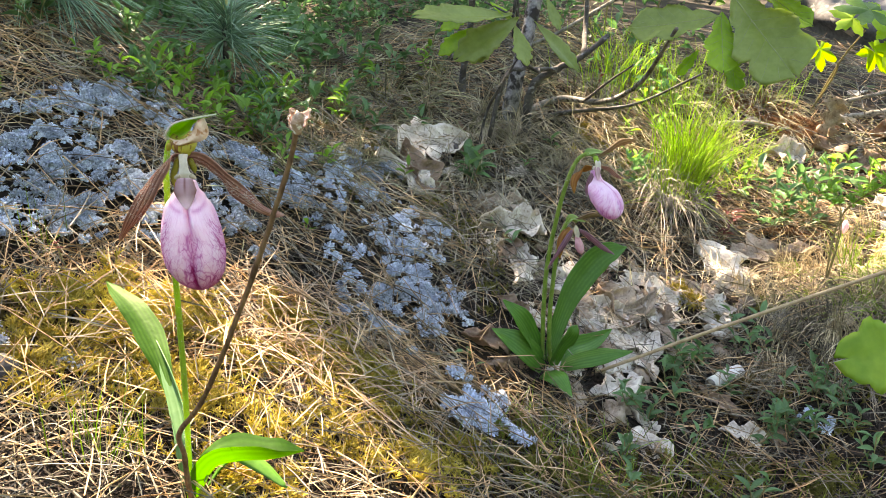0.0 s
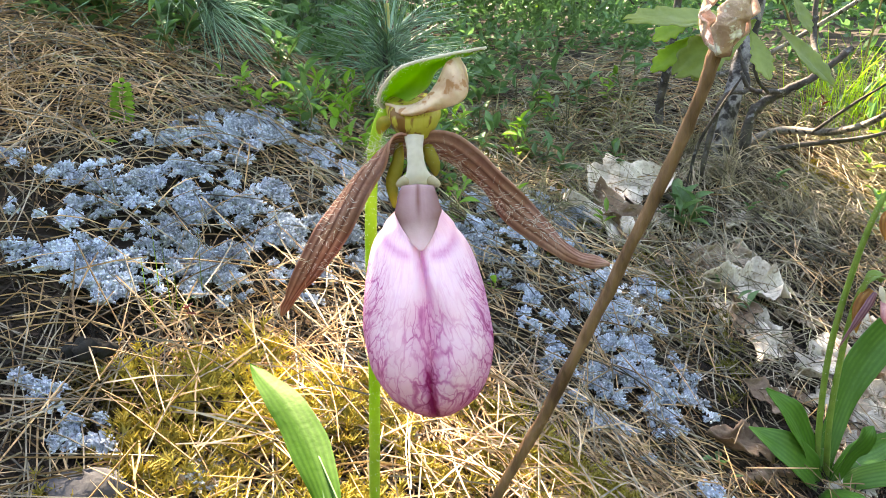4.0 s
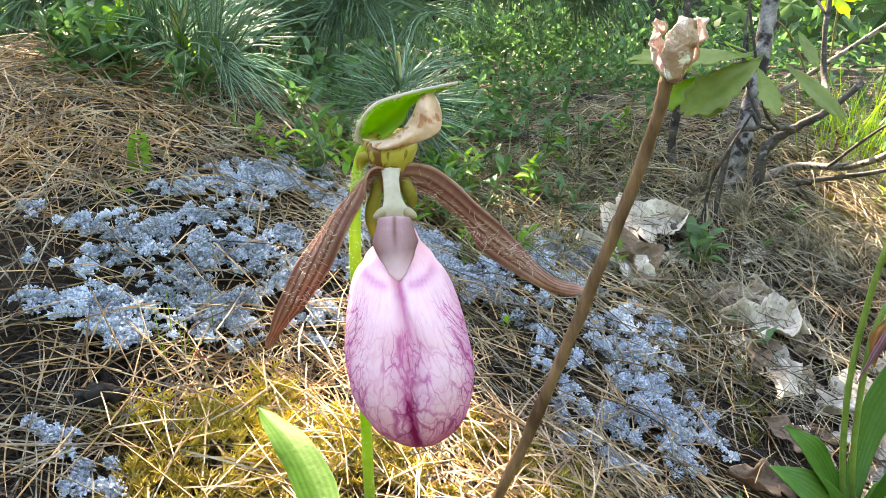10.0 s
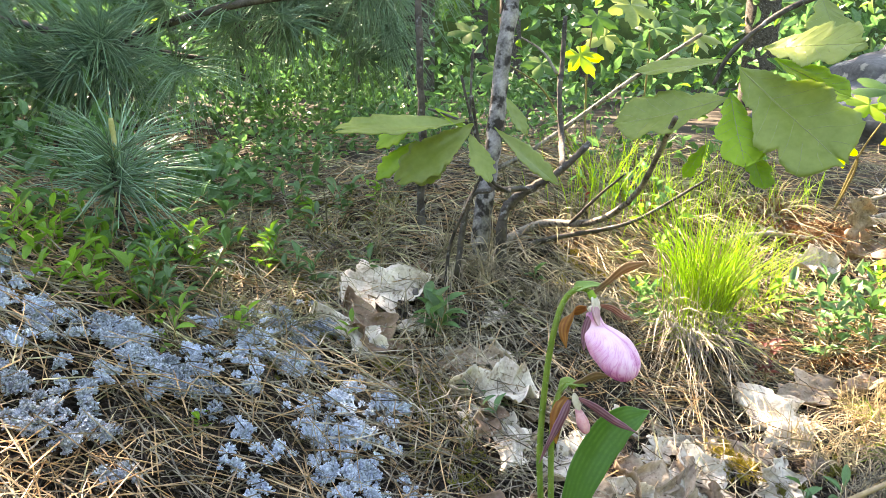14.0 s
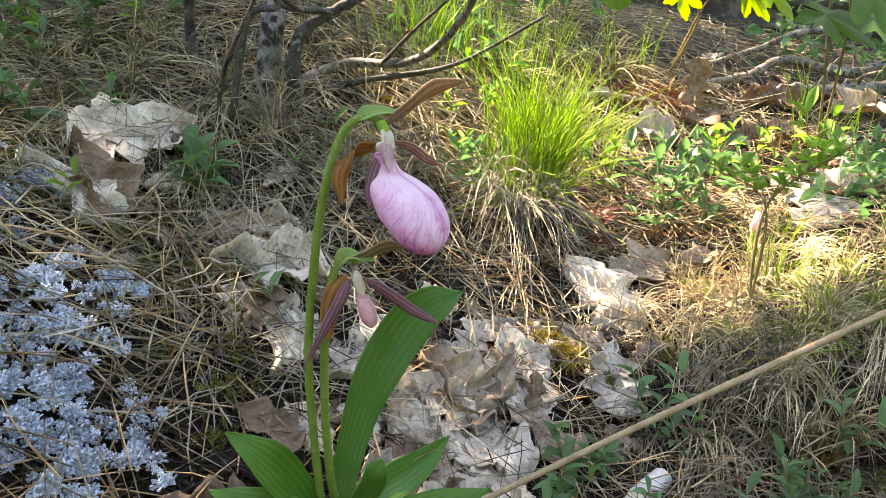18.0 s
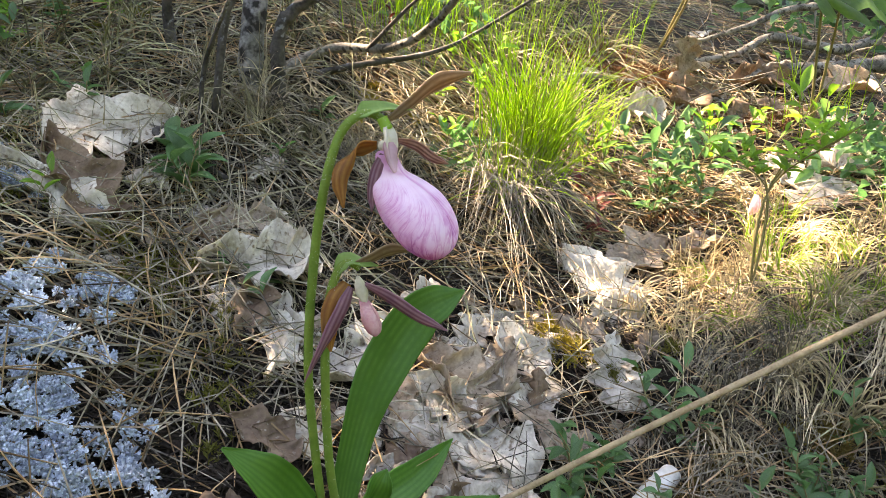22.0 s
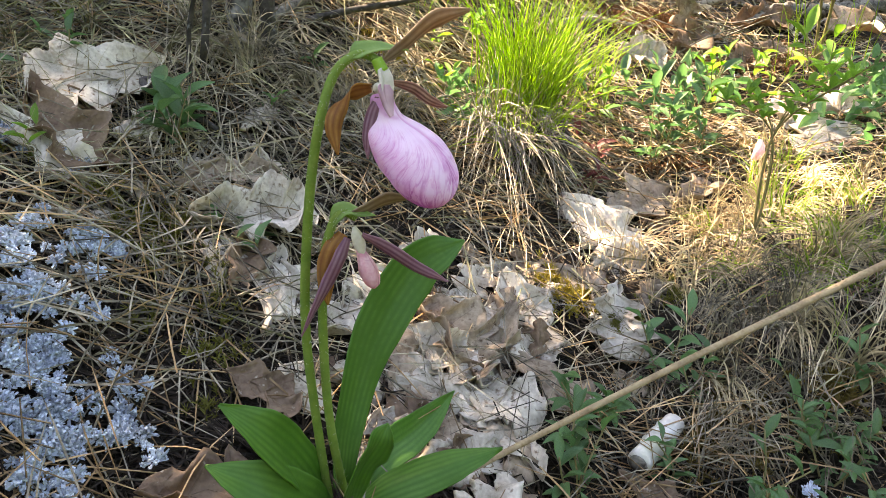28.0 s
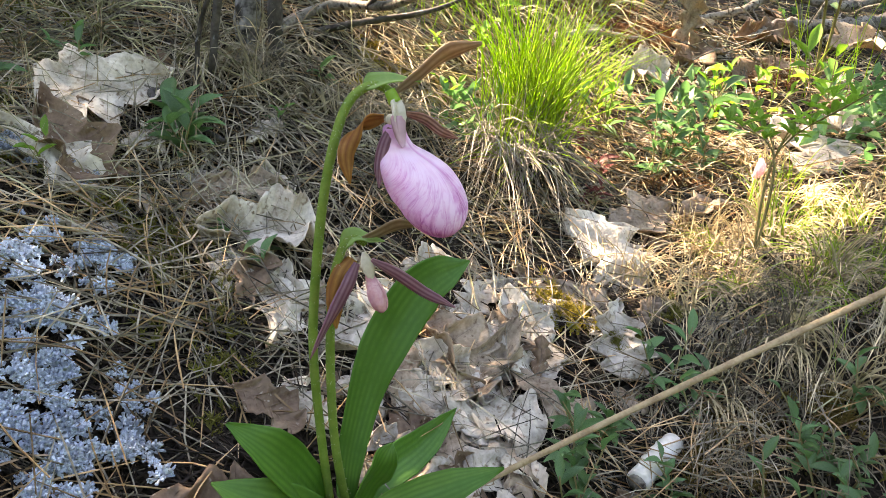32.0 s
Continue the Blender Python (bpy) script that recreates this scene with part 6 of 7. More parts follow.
def pine_cone(x, y, length, turn, label, material, up=0.006):
    c = on(x, y, up)
    ob = thing("pine_cone", c, label, "pine cone", "pine cones")
    d = np.array([math.cos(turn), math.sin(turn), 0.1])
    part("core", stalk([c - d * length / 2, c, c + d * length / 2], length * 0.12, length * 0.06, 8, 8), material, ob)
    s1 = unit(np.cross(d, (0, 0, 1)))
    s2 = np.cross(s1, d)
    for k in range(44):
        t = k / 44 - 0.5
        a = k * 2.4
        o = math.cos(a) * s1 + math.sin(a) * s2
        r = length * 0.36 * math.cos(t * 2.4)
        p = c + d * length * t
        part("scale", strip([p, p + o * r * 0.6 + d * length * 0.03, p + o * r + d * length * 0.10], length * 0.20, np.cross(o, d), None, 0.3, 0.0006, 4, 3), material, ob)


pine_cone(0.655, 0.418, 0.038, 0.5, "grey-brown weathered pine cone among straw", CONE)
pine_cone(0.045, 0.735, 0.035, 1.2, "dark pine cone under blueberry leaves", NEAR_BLACK)

b0 = on(0.862, 0.520)
bud = thing("pink_orchid_bud", b0, "small pale pink orchid pouch behind a leafy shoot", "flower")
part("stem", stalk([b0, b0 + (0.002, 0, 0.03), b0 + (-0.003, -0.004, 0.062)], 0.0012, 0.0009, 10, 6), STEM, bud)
v, f, tint, _ = ring_skin([(b0[0] - 0.005, b0[1] - 0.008, b0[2] + 0.060, 0.002), (b0[0] - 0.006, b0[1] - 0.010, b0[2] + 0.055, 0.0044), (b0[0] - 0.007, b0[1] - 0.011, b0[2] + 0.049, 0.0058), (b0[0] - 0.008, b0[1] - 0.010, b0[2] + 0.043, 0.0048), (b0[0] - 0.008, b0[1] - 0.009, b0[2] + 0.039, 0.001)], 24, 0.15)
part("pouch", (v, f), BUDPINK, bud, "pale pink pouch", tint)
for k, (pts, r) in enumerate((([(0.03, 0.575, 0.0), (0.097, 0.5476, 0.0), (0.167, 0.5187, 0.0), (0.235, 0.495, 0.0)], 0.0013), ([(0.60, 0.30, 0.0), (0.66, 0.24, 0.0), (0.70, 0.19, 0.0)], 0.0009), ([(0.08, 0.14, 0), (0.15, 0.10, 0), (0.22, 0.08, 0)], 0.0011), ([(0.02, 0.56, 0), (-0.1, 0.50, 0), (-0.22, 0.52, 0)], 0.0012))):
    single("dry_twig", stalk([on(x, y, 0.014 + 0.004 * (i % 2)) for i, (x, y, _) in enumerate(pts)], r, r * 0.6, 24, 6, 0.05, k), STRAW, "long dry straw twig lying over needles", "twig", "dry twigs")

# ---- oak sapling with its dead side branches ----


def branch(name, pts, r0, r1, parent, material=BARK, label="", n=22, rough=0.08, seed=1, sides=9):
    return part(name, stalk(pts, r0, r1, n, sides, rough, seed), material, parent, label)


def hung_leaf(shape, base, tip, normal):
    """Lays a flat leaf (stalk at the origin, tip along +x, length 1) from base to tip."""
    base, tip = np.asarray(base, float), np.asarray(tip, float)
    ln = np.linalg.norm(tip - base)
    x = (tip - base) / ln
    y = unit(np.cross(normal, x))
    z = np.cross(x, y)
    return shape[0] @ (np.stack([x, y, z]) * ln) + base, shape[1]


S0 = on(0.405, 0.735)
sapling = thing("oak_sapling", S0, "young oak sapling with dark mottled bark and toothed green leaves", "tree")
branch("trunk", [on(0.395, 0.735, -0.02), (0.404, 0.735, 0.118), (0.422, 0.744, 0.208), (0.437, 0.755, 0.297), (0.452, 0.766, 0.362), (0.475, 0.775, 0.46)], 0.0118, 0.009, sapling, BARK_PALE, rough=0.06, sides=14, n=34, seed=2)
branch("side_trunk", [on(0.420, 0.712, -0.02), (0.4227, 0.715, 0.107), (0.437, 0.716, 0.132), (0.4625, 0.712, 0.148), (0.498, 0.705, 0.170), (0.53, 0.70, 0.20)], 0.0078, 0.0036, sapling, seed=3, n=28)
branch("side_trunk", [on(0.341, 0.795, -0.02), (0.336, 0.795, 0.118), (0.334, 0.76, 0.20), (0.330, 0.74, 0.28), (0.330, 0.74, 0.42)], 0.0060, 0.0040, sapling, seed=4, n=28)
branch("twig", [(0.352, 0.672, 0.05), (0.371, 0.677, 0.142), (0.398, 0.671, 0.156), (0.3875, 0.684, 0.20), (0.372, 0.66, 0.262)], 0.0038, 0.0018, sapling, seed=5)
branch("twig", [(0.4625, 0.712, 0.148), (0.425, 0.69, 0.15), (0.40, 0.672, 0.156), (0.385, 0.665, 0.175)], 0.0036, 0.0020, sapling, seed=6)
branch("twig", [(0.372, 0.66, 0.20), (0.352, 0.60, 0.232), (0.330, 0.548, 0.240), (0.30, 0.553, 0.252)], 0.0022, 0.0012, sapling, seed=7)
branch("twig", [on(0.365, 0.685, -0.01), on(0.30, 0.66, 0.015), on(0.345, 0.60, 0.02)], 0.0045, 0.0020, sapling, seed=8)
branch("twig", [(0.498, 0.705, 0.170), (0.529, 0.79, 0.20), (0.531, 0.803, 0.26), (0.539, 0.814, 0.30), (0.545, 0.82, 0.36)], 0.0042, 0.0030, sapling, seed=9)
branch("twig", [(0.3391, 0.5743, 0.2834), (0.3436, 0.5743, 0.2610), (0.3553, 0.5818, 0.2215), (0.3728, 0.5953, 0.1764), (0.4024, 0.6272, 0.1563), (0.425, 0.69, 0.15)], 0.0013, 0.0022, sapling, seed=11)
branch("twig", [(0.3739, 0.6571, 0.3133), (0.3718, 0.6598, 0.2783), (0.3704, 0.6608, 0.2422), (0.372, 0.662, 0.200)], 0.0012, 0.0016, sapling, seed=12)
branch("twig", [(0.3754, 0.6358, 0.1742), (0.3556, 0.6542, 0.1257), (0.3440, 0.6695, 0.0848), on(0.338, 0.675, -0.005)], 0.0014, 0.0024, sapling, seed=13)
branch("twig", [(0.53, 0.81, 0.285), (0.515, 0.825, 0.315), (0.49, 0.84, 0.335)], 0.0024, 0.0012, sapling, DEADWOOD, seed=10)
for n, (b, t, w, nor) in enumerate((
        ((0.3432, 0.5438, 0.2362), (0.2679, 0.5322, 0.1876), 0.52, (-0.25, -0.75, 0.6)), ((0.3384, 0.5446, 0.2274), (0.3492, 0.5192, 0.1855), 0.62, (0.3, -0.8, 0.5)), ((0.3649, 0.5491, 0.2315), (0.4246, 0.5388, 0.1760), 0.40, (0.4, -0.7, 0.6)),
        ((0.2863, 0.5526, 0.2214), (0.2493, 0.5538, 0.1882), 0.50, (-0.4, -0.7, 0.5)), ((0.3346, 0.5456, 0.2385), (0.2131, 0.5175, 0.2358), 0.42, (0.05, -0.35, 0.9)), ((0.3770, 0.5461, 0.2606), (0.3909, 0.5319, 0.2270), 0.60, (0.4, -0.8, 0.4)),
        ((0.3053, 0.5506, 0.2525), (0.3331, 0.5458, 0.2341), 0.45, (0.1, -0.6, 0.8)), ((0.2911, 0.5626, 0.2430), (0.2531, 0.5655, 0.2171), 0.60, (-0.2, -0.6, 0.7)), ((0.3239, 0.5567, 0.2093), (0.2899, 0.5494, 0.1807), 0.55, (-0.2, -0.7, 0.6)))):
    part("leaf", hung_leaf(oak_leaf(1.0, w, 5.5, 0.05, 0.010, 100 + n, 0.3, 44, 9, 0.004, 0.1, 0.80), b, t, nor), SUNLIT_LEAF if n in (3, 6, 7) else OAKLEAF, sapling, "toothed green leaf" if n == 0 else "")

def ribs_of(shape, nu, nv, thick):
    """Raised midrib and side veins over a flat leaf."""
    grid = shape[0][:nu * nv].reshape(nu, nv, 3) + (0, 0, thick * 0.4)
    mid = nv // 2
    out = [tubes(grid[:nu - 2, mid][None], np.linspace(0.009, 0.003, nu - 2)[None], 4)]
    for q in range(nu // 8, nu - 8, nu // 8):
        for e in (0, nv - 1):
            pts = [grid[q, mid], grid[min(nu - 1, q + 2), (mid * 2 + e) // 3], grid[min(nu - 1, q + 4), (mid + 2 * e) // 3], grid[min(nu - 1, q + 5), e]]
            out.append(tubes(curve(pts, 9)[None], np.linspace(0.003, 0.001, 9)[None], 4))
    return joined(out)


fork = thing("dead_branch", (0.50, 0.80, 0.07), "pale forked dead branch rising beside the sapling", "branch")
branch("limb", [on(0.43, 0.76, 0.012), (0.502, 0.80, 0.085), (0.545, 0.72, 0.098), (0.545, 0.60, 0.150), (0.506, 0.447, 0.240)], 0.0065, 0.0022, fork, DEADWOOD, "grey peeling wood", 34, 0.06, 21)
branch("limb", [on(0.46, 0.77, 0.005), (0.52, 0.755, 0.075), (0.60, 0.72, 0.095), (0.69, 0.69, 0.150)], 0.0042, 0.0016, fork, BARK, "dark thin limb", 26, 0.06, 22)
branch("limb", [(0.53, 0.76, 0.090), (0.545, 0.71, 0.13), (0.56, 0.66, 0.165)], 0.0026, 0.0012, fork, BARK, "", 16, 0.06, 23)
branch("limb", [on(0.50, 0.79, 0.0), on(0.55, 0.72, 0.004), on(0.59, 0.68, 0.006)], 0.0038, 0.0018, fork, DEADWOOD, "", 16, 0.06, 24)
pole = thing("dead_pole", (0.50, 0.99, 0.12), "thin pale dead stem slanting through the undergrowth", "branch")
branch("shaft", [on(0.44, 0.985, 0.0), (0.532, 0.966, 0.163), (0.709, 0.930, 0.283), (0.80, 0.91, 0.34)], 0.0042, 0.0028, pole, DEADWOOD, "", 26, 0.04, 25)

# ---- oak twig hanging over the view, and sunlit maples ----
bough = thing("oak_twig", (0.60, 0.44, 0.36), "overhanging oak twig with large lobed green leaves", "branch")
branch("twig", [(0.80, 0.52, 0.46), (0.70, 0.46, 0.37), (0.605, 0.443, 0.330), (0.562, 0.4495, 0.297), (0.545, 0.451, 0.268)], 0.0034, 0.0018, bough, BARK, "", 26, 0.04, 31)
# Leaves that catch the sun take the brighter sunlit colour.
for n, (b, t, w, nor, m) in enumerate((
        ((0.5664, 0.4455, 0.2830), (0.6150, 0.3700, 0.2050), 0.80, (-0.50, -0.62, 0.60), OAKLEAF), ((0.5620, 0.4495, 0.2552), (0.4776, 0.5006, 0.2334), 0.62, (-0.2, -0.7, 0.7), OAKLEAF), ((0.5641, 0.4540, 0.2605), (0.5542, 0.4108, 0.1998), 0.66, (-0.2, -0.8, 0.5), SUNLIT_LEAF),
        ((0.5683, 0.4618, 0.2895), (0.5004, 0.5112, 0.2822), 0.46, (-0.1, -0.4, 0.9), OAKLEAF), ((0.5794, 0.4295, 0.2989), (0.6171, 0.3618, 0.2985), 0.90, (-0.4, -0.5, 0.76), OAKLEAF), ((0.5801, 0.4427, 0.2134), (0.5781, 0.4161, 0.1768), 0.70, (0.0, -0.9, 0.4), SUNLIT_LEAF),
        ((0.5987, 0.4412, 0.2898), (0.6450, 0.4000, 0.2550), 0.62, (-0.30, -0.50, 0.80), SUNLIT_LEAF), ((0.5583, 0.4803, 0.2122), (0.5348, 0.4798, 0.1817), 0.45, (0.2, -0.8, 0.5), SUNLIT_LEAF), ((0.640, 0.436, 0.345), (0.6360, 0.400, 0.295), 1.05, (0, -0.8, 0.6), OAKLEAF), ((0.712, 0.410, 0.350), (0.775, 0.372, 0.290), 0.85, (0.2, -0.7, 0.65), OAKLEAF))):
    flat = oak_leaf(1.0, w, 3.0, 0.05, 0.010, 140 + n, 0.3, 52, 13, 0.003, 0.1, 0.66)
    lf = part("leaf", hung_leaf(flat, b, t, nor), m, bough, "broad lobed leaf with a grey sheen" if n == 0 else "")
    part("midrib", hung_leaf(ribs_of(flat, 52, 13, 0.003), b, t, nor), LEAF_RIB, lf, "pale leaf veins")
side = thing("oak_shoot", (0.43, -0.07, 0.06), "low green oak shoot at the edge of the clearing", "branch")
branch("twig", [on(0.47, -0.09, -0.01), (0.455, -0.085, 0.0), (0.44, -0.078, 0.09)], 0.0025, 0.0014, side, BARK, "", 16, 0.04, 33)
part("leaf", hung_leaf(oak_leaf(1.0, 0.95, 2.5, 0.06, 0.012, 160, 0.3, 40, 9, 0.004, 0.1, 0.8), (0.448, -0.074, 0.106), (0.401, -0.054, 0.091), (0, -0.8, 0.6)), SUNLIT_LEAF, side)


def maple_leaf(seed, droop=0.25):
    g = np.random.default_rng(seed)
    a = np.linspace(-2.9, 2.9, 73)
    def point(c, w, h):
        return h * np.clip(1 - np.abs(np.abs(a) - c) / w, 0, 1) ** 0.9
    r = 0.38 + point(0, 0.50, 0.56) + point(1.05, 0.46, 0.46) + point(2.0, 0.42, 0.26) + point(0.36, 0.16, 0.10) + point(0.72, 0.16, 0.06)
    r = r * (1 + 0.05 * np.sin(23 * a + g.uniform(0, 6))) * 0.72
    s = np.linspace(0.02, 1, 6)
    x, y = r[:, None] * s[None] * np.cos(a)[:, None] + 0.15, r[:, None] * s[None] * np.sin(a)[:, None]
    z = -droop * (x - 0.15) ** 2 - 0.15 * y ** 2 + 0.03 * np.cos(5 * a)[:, None] * s[None]
    return sheet(np.stack([x, y, z], -1))


def maple(x, y, label, leaves, stems, group="maple seedlings"):
    ob = thing("maple_seedling", on(x, y), label, "seedling", group)
    for k, pts in enumerate(stems):
        branch("stem", [on(x, y, -0.005), *pts], 0.0022, 0.0012, ob, TWIG, "", 14, 0.02, k)
    for k, (c, size, turn, tilt, m) in enumerate(leaves):
        sh = maple_leaf(k + int(x * 100))
        q = np.array(pose(0, 0, 0, 0, 0, turn).to_3x3())
        q = np.array(pose(0, 0, 0, tilt, 0, 0).to_3x3()) @ q
        part("leaf", (sh[0] * size @ q.T + np.asarray(c), sh[1]), m, ob)
    return ob


maple(1.14, 1.02, "sunlit maple seedling with glowing lobed leaves", [((1.053, 0.82, 0.252), 0.075, -80, 40, SUNLIT_LEAF), ((1.073, 0.80, 0.221), 0.085, -30, 35, SUNLIT_LEAF), ((1.065, 0.804, 0.184), 0.075, -60, 50, SUNLIT_LEAF), ((1.042, 0.829, 0.232), 0.07, -150, 35, SUNLIT_LEAF), ((1.099, 0.775, 0.237), 0.085, -110, 40, SUNLIT_LEAF), ((1.087, 0.784, 0.193), 0.080, -75, 45, SUNLIT_LEAF), ((1.004, 0.858, 0.180), 0.065, -95, 55, SUNLIT_LEAF)], [[(1.11, 0.93, 0.14), (1.06, 0.82, 0.21)], [(1.10, 0.92, 0.13), (1.02, 0.86, 0.16)]])
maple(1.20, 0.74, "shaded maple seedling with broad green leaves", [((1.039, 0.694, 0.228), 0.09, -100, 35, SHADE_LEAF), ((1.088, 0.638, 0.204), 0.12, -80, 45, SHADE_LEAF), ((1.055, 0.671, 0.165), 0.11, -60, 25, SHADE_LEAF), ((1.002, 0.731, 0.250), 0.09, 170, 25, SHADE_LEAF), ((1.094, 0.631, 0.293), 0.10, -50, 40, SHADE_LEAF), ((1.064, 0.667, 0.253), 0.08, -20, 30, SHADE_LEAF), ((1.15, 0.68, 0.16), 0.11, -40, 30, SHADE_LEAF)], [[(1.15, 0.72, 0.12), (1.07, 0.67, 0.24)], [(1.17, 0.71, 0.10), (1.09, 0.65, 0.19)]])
maple(0.70, 1.12, "maple seedling with shaded leaves behind the sapling", [((0.69, 1.05, 0.385), 0.065, -100, 50, SHADE_LEAF), ((0.655, 1.05, 0.325), 0.07, -70, 50, SUNLIT_LEAF), ((0.60, 1.06, 0.31), 0.06, -120, 40, SHADE_LEAF), ((0.53, 1.07, 0.30), 0.06, -140, 40, SHADE_LEAF), ((0.50, 1.10, 0.36), 0.065, 180, 35, SHADE_LEAF), ((0.75, 1.06, 0.33), 0.065, -30, 40, SHADE_LEAF), ((0.80, 1.08, 0.36), 0.065, 0, 35, SHADE_LEAF)], [[(0.69, 1.09, 0.28), (0.69, 1.06, 0.38)], [(0.62, 1.09, 0.25), (0.54, 1.08, 0.31)]])
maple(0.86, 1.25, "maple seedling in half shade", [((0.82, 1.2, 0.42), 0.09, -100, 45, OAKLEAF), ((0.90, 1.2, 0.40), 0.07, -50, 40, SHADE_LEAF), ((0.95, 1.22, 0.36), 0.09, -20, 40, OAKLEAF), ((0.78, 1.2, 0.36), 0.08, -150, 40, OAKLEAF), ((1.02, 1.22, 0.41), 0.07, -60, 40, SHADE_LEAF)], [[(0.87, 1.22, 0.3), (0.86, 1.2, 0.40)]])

# ---- dead wood pile ----
pile = [([on(1.17, 0.97, 0.006), on(1.25, 0.945, 0.030), on(1.33, 0.955, 0.045), on(1.42, 0.90, 0.040), on(1.52, 0.90, 0.05)], 0.006, 0.0095, "knotty grey fallen branch with broken stubs"), ([on(1.22, 0.90, 0.010), on(1.30, 0.905, 0.018), on(1.38, 0.87, 0.022), on(1.55, 0.85, 0.03)], 0.009, 0.013, "thick grey fallen log with split bark"),
        ([on(1.20, 1.02, 0.010), on(1.29, 0.98, 0.055), on(1.38, 0.97, 0.085), on(1.50, 0.93, 0.10)], 0.004, 0.007, "thin grey fallen branch on leaf litter"), ([on(0.88, 0.93, 0.008), on(0.96, 0.94, 0.012), on(1.05, 0.92, 0.008)], 0.005, 0.0035, "half-buried dark brown fallen branch")]
for k, (pts, r0, r1, lab) in enumerate(pile):
    ob = thing("fallen_branch", pts[0], lab, "branch", "fallen branches")
    branch("limb", pts, r0, r1, ob, DEADWOOD, "", 40, 0.10, 40 + k, 12)
    g = np.random.default_rng(k)
    line = curve(pts, 20)
    for j in range(4):
        p = line[g.integers(3, 18)]
        d = unit(g.normal(0, 1, 3) * (0.6, 0.6, 1) + (0, -0.3, 0.5))
        branch("stub", [p, p + d * 0.025, p + d * 0.055 + g.normal(0, 0.008, 3)], r1 * 0.32, r1 * 0.14, ob, DEADWOOD, "", 10, 0.06, 60 + 7 * k + j, 6)
for k in range(40):
    g = np.random.default_rng(200 + k)
    p = on(g.uniform(1.0, 1.42), g.uniform(0.74, 1.0), 0.006)
    d = np.array([*g.normal(0, 1, 2), 0.45])
    single("dry_twig", stalk([p, p + unit(d) * 0.05 + g.normal(0, 0.006, 3), p + unit(d) * 0.11], 0.0016, 0.0008, 14, 6, 0.05, k), DEADWOOD, "bleached dry twig sticking out of the litter", "twig", "dry twigs")

# ---- pines ----


def needle_tuft(c, d, count, length, seed, thin=0.00055, wide=0.9):
    g = np.random.default_rng(seed)
    d = unit(np.asarray(d, float))
    t = g.uniform(-0.6, 0.5, count)
    base = np.asarray(c) + t[:, None] * d * length * 0.45
    o = g.normal(0, 1, (count, 3))
    o = unit(o - (o @ d)[:, None] * d)
    way = unit(o * wide + d * (0.55 + 0.6 * t)[:, None])
    ln = length * g.uniform(0.75, 1.1, count)[:, None]
    mid = base + way * ln * 0.5
    tip = base + way * ln + np.array([0, 0, -0.16]) * ln
    return tubes(np.stack([base, mid, tip], 1), np.array([thin, thin, thin * 0.4]), 3)


def pine(name, x, y, label, tufts, stems, candles=(), seed=0, length=0.11, count=105, thin=0.00085):
    ob = thing(name, on(x, y), label, "pine")
    for k, pts in enumerate(stems):
        branch("stem", pts, 0.0055, 0.0030, ob, BARK, "", 16, 0.05, seed + k)
    for k, (c, d) in enumerate(tufts):
        part("needle_tuft", needle_tuft(c, d, count, length, seed + k, thin), PINE, ob)
    for c, tip in candles:
        c, tip = np.asarray(c), np.asarray(tip)
        part("candle", stalk([c, c * 0.5 + tip * 0.5 + (0.002, 0, 0), tip], 0.0036, 0.0026, 12, 8, 0.04, 3), CANDLE, ob, "pale upright pine candle")
    return ob


pine("pine_seedling", -0.02, 0.74, "white pine seedling with a fan of long needles", [((-0.021, 0.715, 0.195), (0.1, -0.1, 0.5)), ((-0.021, 0.715, 0.175), (0.3, -0.5, 0.3))], [[on(-0.02, 0.74, -0.01), (-0.021, 0.72, 0.15), (-0.021, 0.715, 0.208)]], [((-0.021, 0.715, 0.206), (-0.019, 0.714, 0.248))], 10)
pine("pine_seedling", -0.25, 0.69, "white pine seedling with long needles and two pale candles", [((-0.256, 0.665, 0.268), (0.1, -0.1, 1)), ((-0.236, 0.655, 0.256), (0.8, -0.3, 0.25)), ((-0.228, 0.662, 0.246), (0.7, -0.4, -0.1)), ((-0.276, 0.655, 0.258), (-0.6, -0.3, 0.4))], [[on(-0.25, 0.69, -0.01), (-0.254, 0.675, 0.24), (-0.257, 0.665, 0.276)]], [((-0.258, 0.664, 0.276), (-0.271, 0.660, 0.333)), ((-0.255, 0.664, 0.276), (-0.245, 0.666, 0.335))], 30, 0.135, 100)
pine("pine_seedling", -0.47, 0.95, "shaded young white pine", [((-0.47, 0.90, 0.39), (0, 0, 1)), ((-0.43, 0.88, 0.35), (0.5, -0.3, 0.6)), ((-0.52, 0.90, 0.36), (-0.5, -0.2, 0.6))], [[on(-0.47, 0.95, -0.01), (-0.47, 0.92, 0.30), (-0.47, 0.90, 0.40)]], [], 50, 0.13, 170)
g = np.random.default_rng(5)
